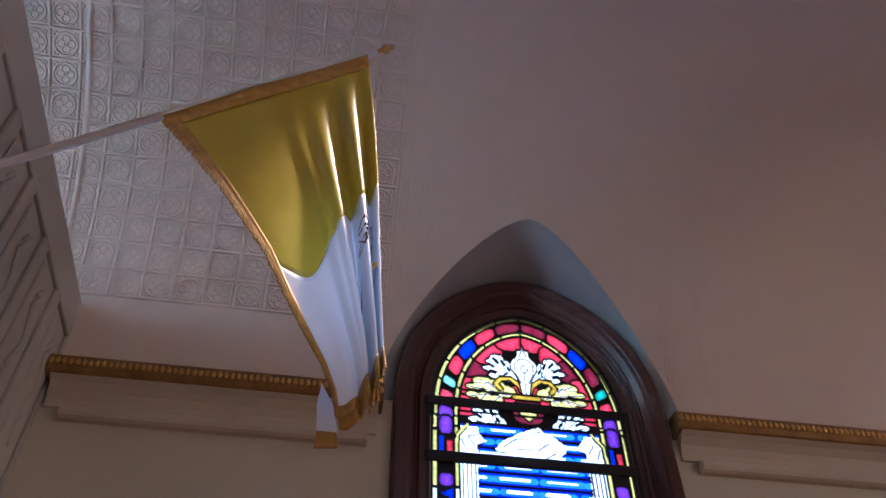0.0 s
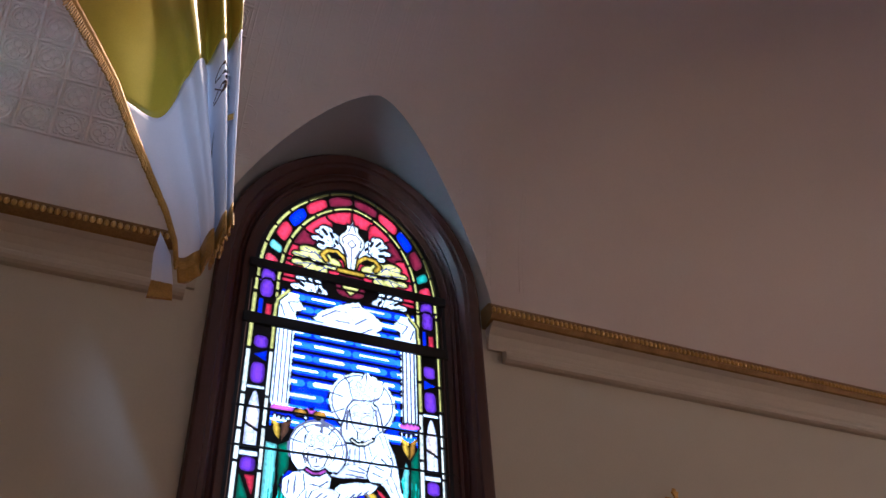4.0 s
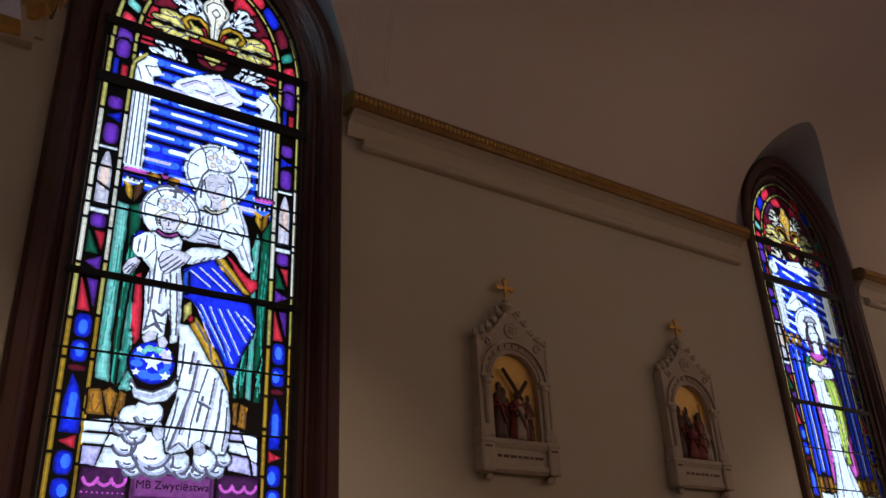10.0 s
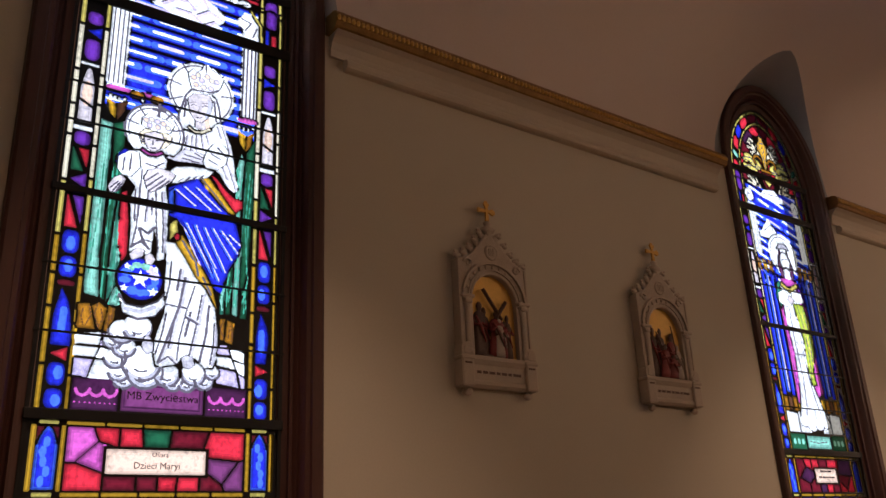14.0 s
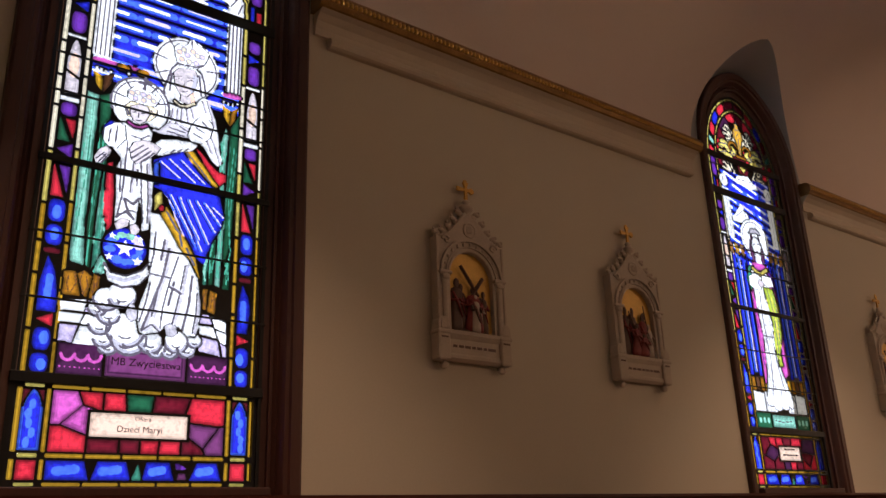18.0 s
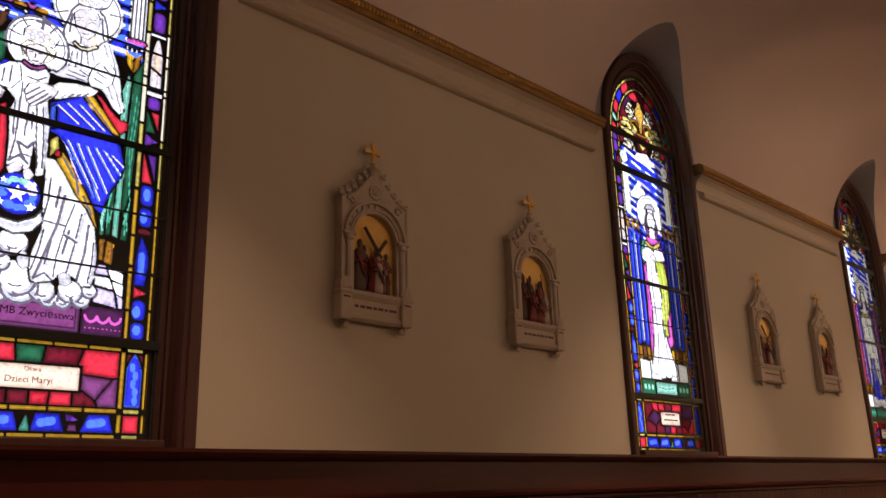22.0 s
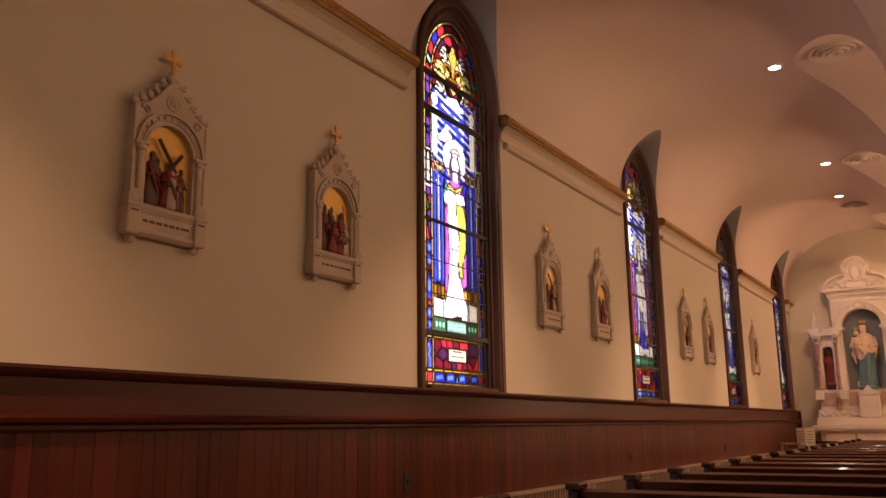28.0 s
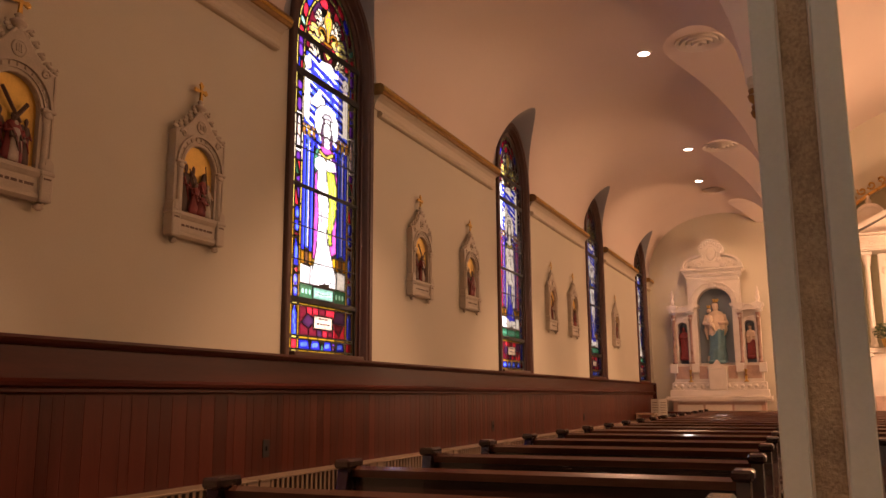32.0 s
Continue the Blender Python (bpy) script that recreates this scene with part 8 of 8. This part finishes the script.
split = lambda a: 0.43 + 0.11 * math.exp(-((a - 0.25) / 0.3) ** 2) - 0.09 * max(0.0, a - 0.55)
cloth("yellow_half", 0, 1, 0, split, 60, 26, YELLOW, label="yellow satin")
cloth("white_half", 0, 1, split, 0.97, 60, 30, CLOTH, label="white satin")
cloth("edge_fringe", -0.035, 0.012, 0.0, 0.98, 3, 60, FRINGE, label="gold fringe", off=0.006)
cloth("lower_fringe", 0, 1, 0.945, 1.01, 70, 3, FRINGE, label="gold fringe", off=0.005)
cloth("sleeve", 0, 1, -0.01, 0.045, 40, 2, FRINGE, label="gold staff sleeve", off=0.006)
bm = bmesh.new()
rnd = random.Random(3)
for k in range(170):
    b = 0.01 + 0.96 * k / 170
    p, q = flag_point(-0.02, b), flag_point(-0.055 - rnd.uniform(0, 0.012), b + 0.012)
    tube(bm, [p + Vector((0.008, 0, 0)), q + Vector((0.008, 0, 0))], 0.0035, 4)
for k in range(120):
    a = k / 119
    p, q = flag_point(a, 0.985), flag_point(a + rnd.uniform(-0.01, 0.01), 1.03)
    tube(bm, [p + Vector((0.006, 0, 0)), q + Vector((0.006, 0, 0))], 0.0032, 4)
tagged(part("fringe_threads", bm, FRINGE, flag), kind="stuff")
end0, end1 = P0 - SLOPE * ((P0.y - REAR) / SLOPE.y), P1 + SLOPE * 0.09
base = Vector((FX, REAR, 3.26))
part("staff", tube(bmesh.new(), [end0 - base, P1 + SLOPE * 0.04 - base], 0.014, 10), STAFF, flag, "white painted staff")
bm = bmesh.new()
tube(bm, [P1 + SLOPE * 0.035 - base, end1 - base], 0.009, 8)
ball(bm, end1 - base, 0.02, 10, 6)
ball(bm, end1 + SLOPE * 0.03 - base, 0.012, 8, 5)
part("finial", bm, BRASS, flag, "small metal finial")
def stroke(bm, line, r):
    tube(bm, [flag_point(0.84 + (a - 0.84) * 0.9, 0.5 + (b - 0.585) * 0.75) + Vector((0.008, 0, 0)) for a, b in line], r, 5)


bm = bmesh.new()
for line in ([(0.74, 0.86), (0.78, 0.76), (0.84, 0.66), (0.88, 0.60)], [(0.93, 0.84), (0.88, 0.74), (0.82, 0.66), (0.79, 0.61)],
             [(0.84 + 0.05 * math.cos(q), 0.585 + 0.02 * math.sin(q)) for q in [0.7 * i for i in range(10)]], [(0.80, 0.64), (0.86, 0.625), (0.92, 0.635)],
             [(0.82 + 0.04 * math.cos(q), 0.655 + 0.014 * math.sin(q)) for q in [0.7 * i for i in range(10)]], [(0.92 + 0.025 * math.cos(q), 0.66 + 0.016 * math.sin(q)) for q in [0.7 * i for i in range(10)]],
             [(0.72 + 0.03 * math.cos(q), 0.87 + 0.014 * math.sin(q)) for q in [0.7 * i for i in range(10)]], [(0.93 + 0.03 * math.cos(q), 0.85 + 0.014 * math.sin(q)) for q in [0.7 * i for i in range(10)]]):
    stroke(bm, line, 0.003)
part("emblem", bm, LETTER, flag, "dark embroidered emblem")
bm = bmesh.new()
for ring in range(3):
    vs = [bm.verts.new(flag_point(a, b + 0.028 * ring) + Vector((0.006, 0, 0))) for a, b in ((0.84, 0.475), (0.95, 0.465), (0.955, 0.488), (0.835, 0.498))]
    bm.faces.new(vs)
part("emblem_crown", bm, STAFF, flag, "grey embroidered crown")
bm = bmesh.new()
for a, b in ((0.70, 0.62), (0.725, 0.60)):
    bm.faces.new([bm.verts.new(flag_point(a + p, b + q) + Vector((0.007, 0, 0))) for p, q in ((-0.02, 0), (0.02, -0.012), (0.025, 0.012), (-0.01, 0.02))])
part("emblem_tassel", bm, REDROBE, flag, "red embroidered tassel")
bm = bmesh.new()
for a, b, w, h in ((0.9, 0.635, 0.16, 0.016),):
    bm.faces.new([bm.verts.new(flag_point(a + da * w, b + db * h) + Vector((0.008, 0, 0))) for da, db in ((-0.5, -0.5), (0.5, -0.5), (0.5, 0.5), (-0.5, 0.5))])
part("emblem_cord", bm, FRINGE, flag, "gold embroidered cord")
# the far corner of the cloth, hanging behind the fringed edge
flap = [(-0.828, 2.916), (-0.795, 2.855), (-0.778, 2.779), (-0.780, 2.772), (-0.826, 2.774), (-0.833, 2.851)]
bm = prism(bmesh.new(), flap, 0, FX - 0.06, FX - 0.057)
o = part("hanging_corner", bm, CLOTH, flag, "white satin")
o.location = -base
bm = prism(bmesh.new(), [(-0.826, 2.772), (-0.780, 2.771), (-0.774, 2.733), (-0.828, 2.727)], 0, FX - 0.058, FX - 0.05)
o = part("corner_fringe", bm, FRINGE, flag, "gold fringe")
o.location = -base
bracket = empty("flag_bracket", pose(FX, REAR, end0.z), "small metal wall bracket for the flag staff", "bracket")
part("bracket_plate", boxed((-0.05, 0.0, -0.1), (0.05, 0.012, 0.1), 0.004), BRASS, bracket)

# ---- boards of the wainscot ----
boards = []
for BW in (0.075, 0.1, 0.13):
    me = bpy.data.meshes.new("board")
    bm = bmesh.new()
    prism(bm, [(0.0, -BW / 2), (0.0225, -BW / 2), (0.024, -BW / 2 + 0.0025), (0.024, BW / 2 - 0.0025), (0.0225, BW / 2), (0.0, BW / 2)], 2, 0.02, 1.262)
    bmesh.ops.recalc_face_normals(bm, faces=bm.faces[:])
    bm.to_mesh(me)
    bm.free()
    me.materials.append(MAHOGANY)
    boards.append((BW, me))
rnd, y = random.Random(11), 0.45
while y < 19.9:
    BW, me = rnd.choice(boards)
    o = link("board", me, None, wains)
    o.location = (0, y + BW / 2 - 9.4, 0)
    y += BW
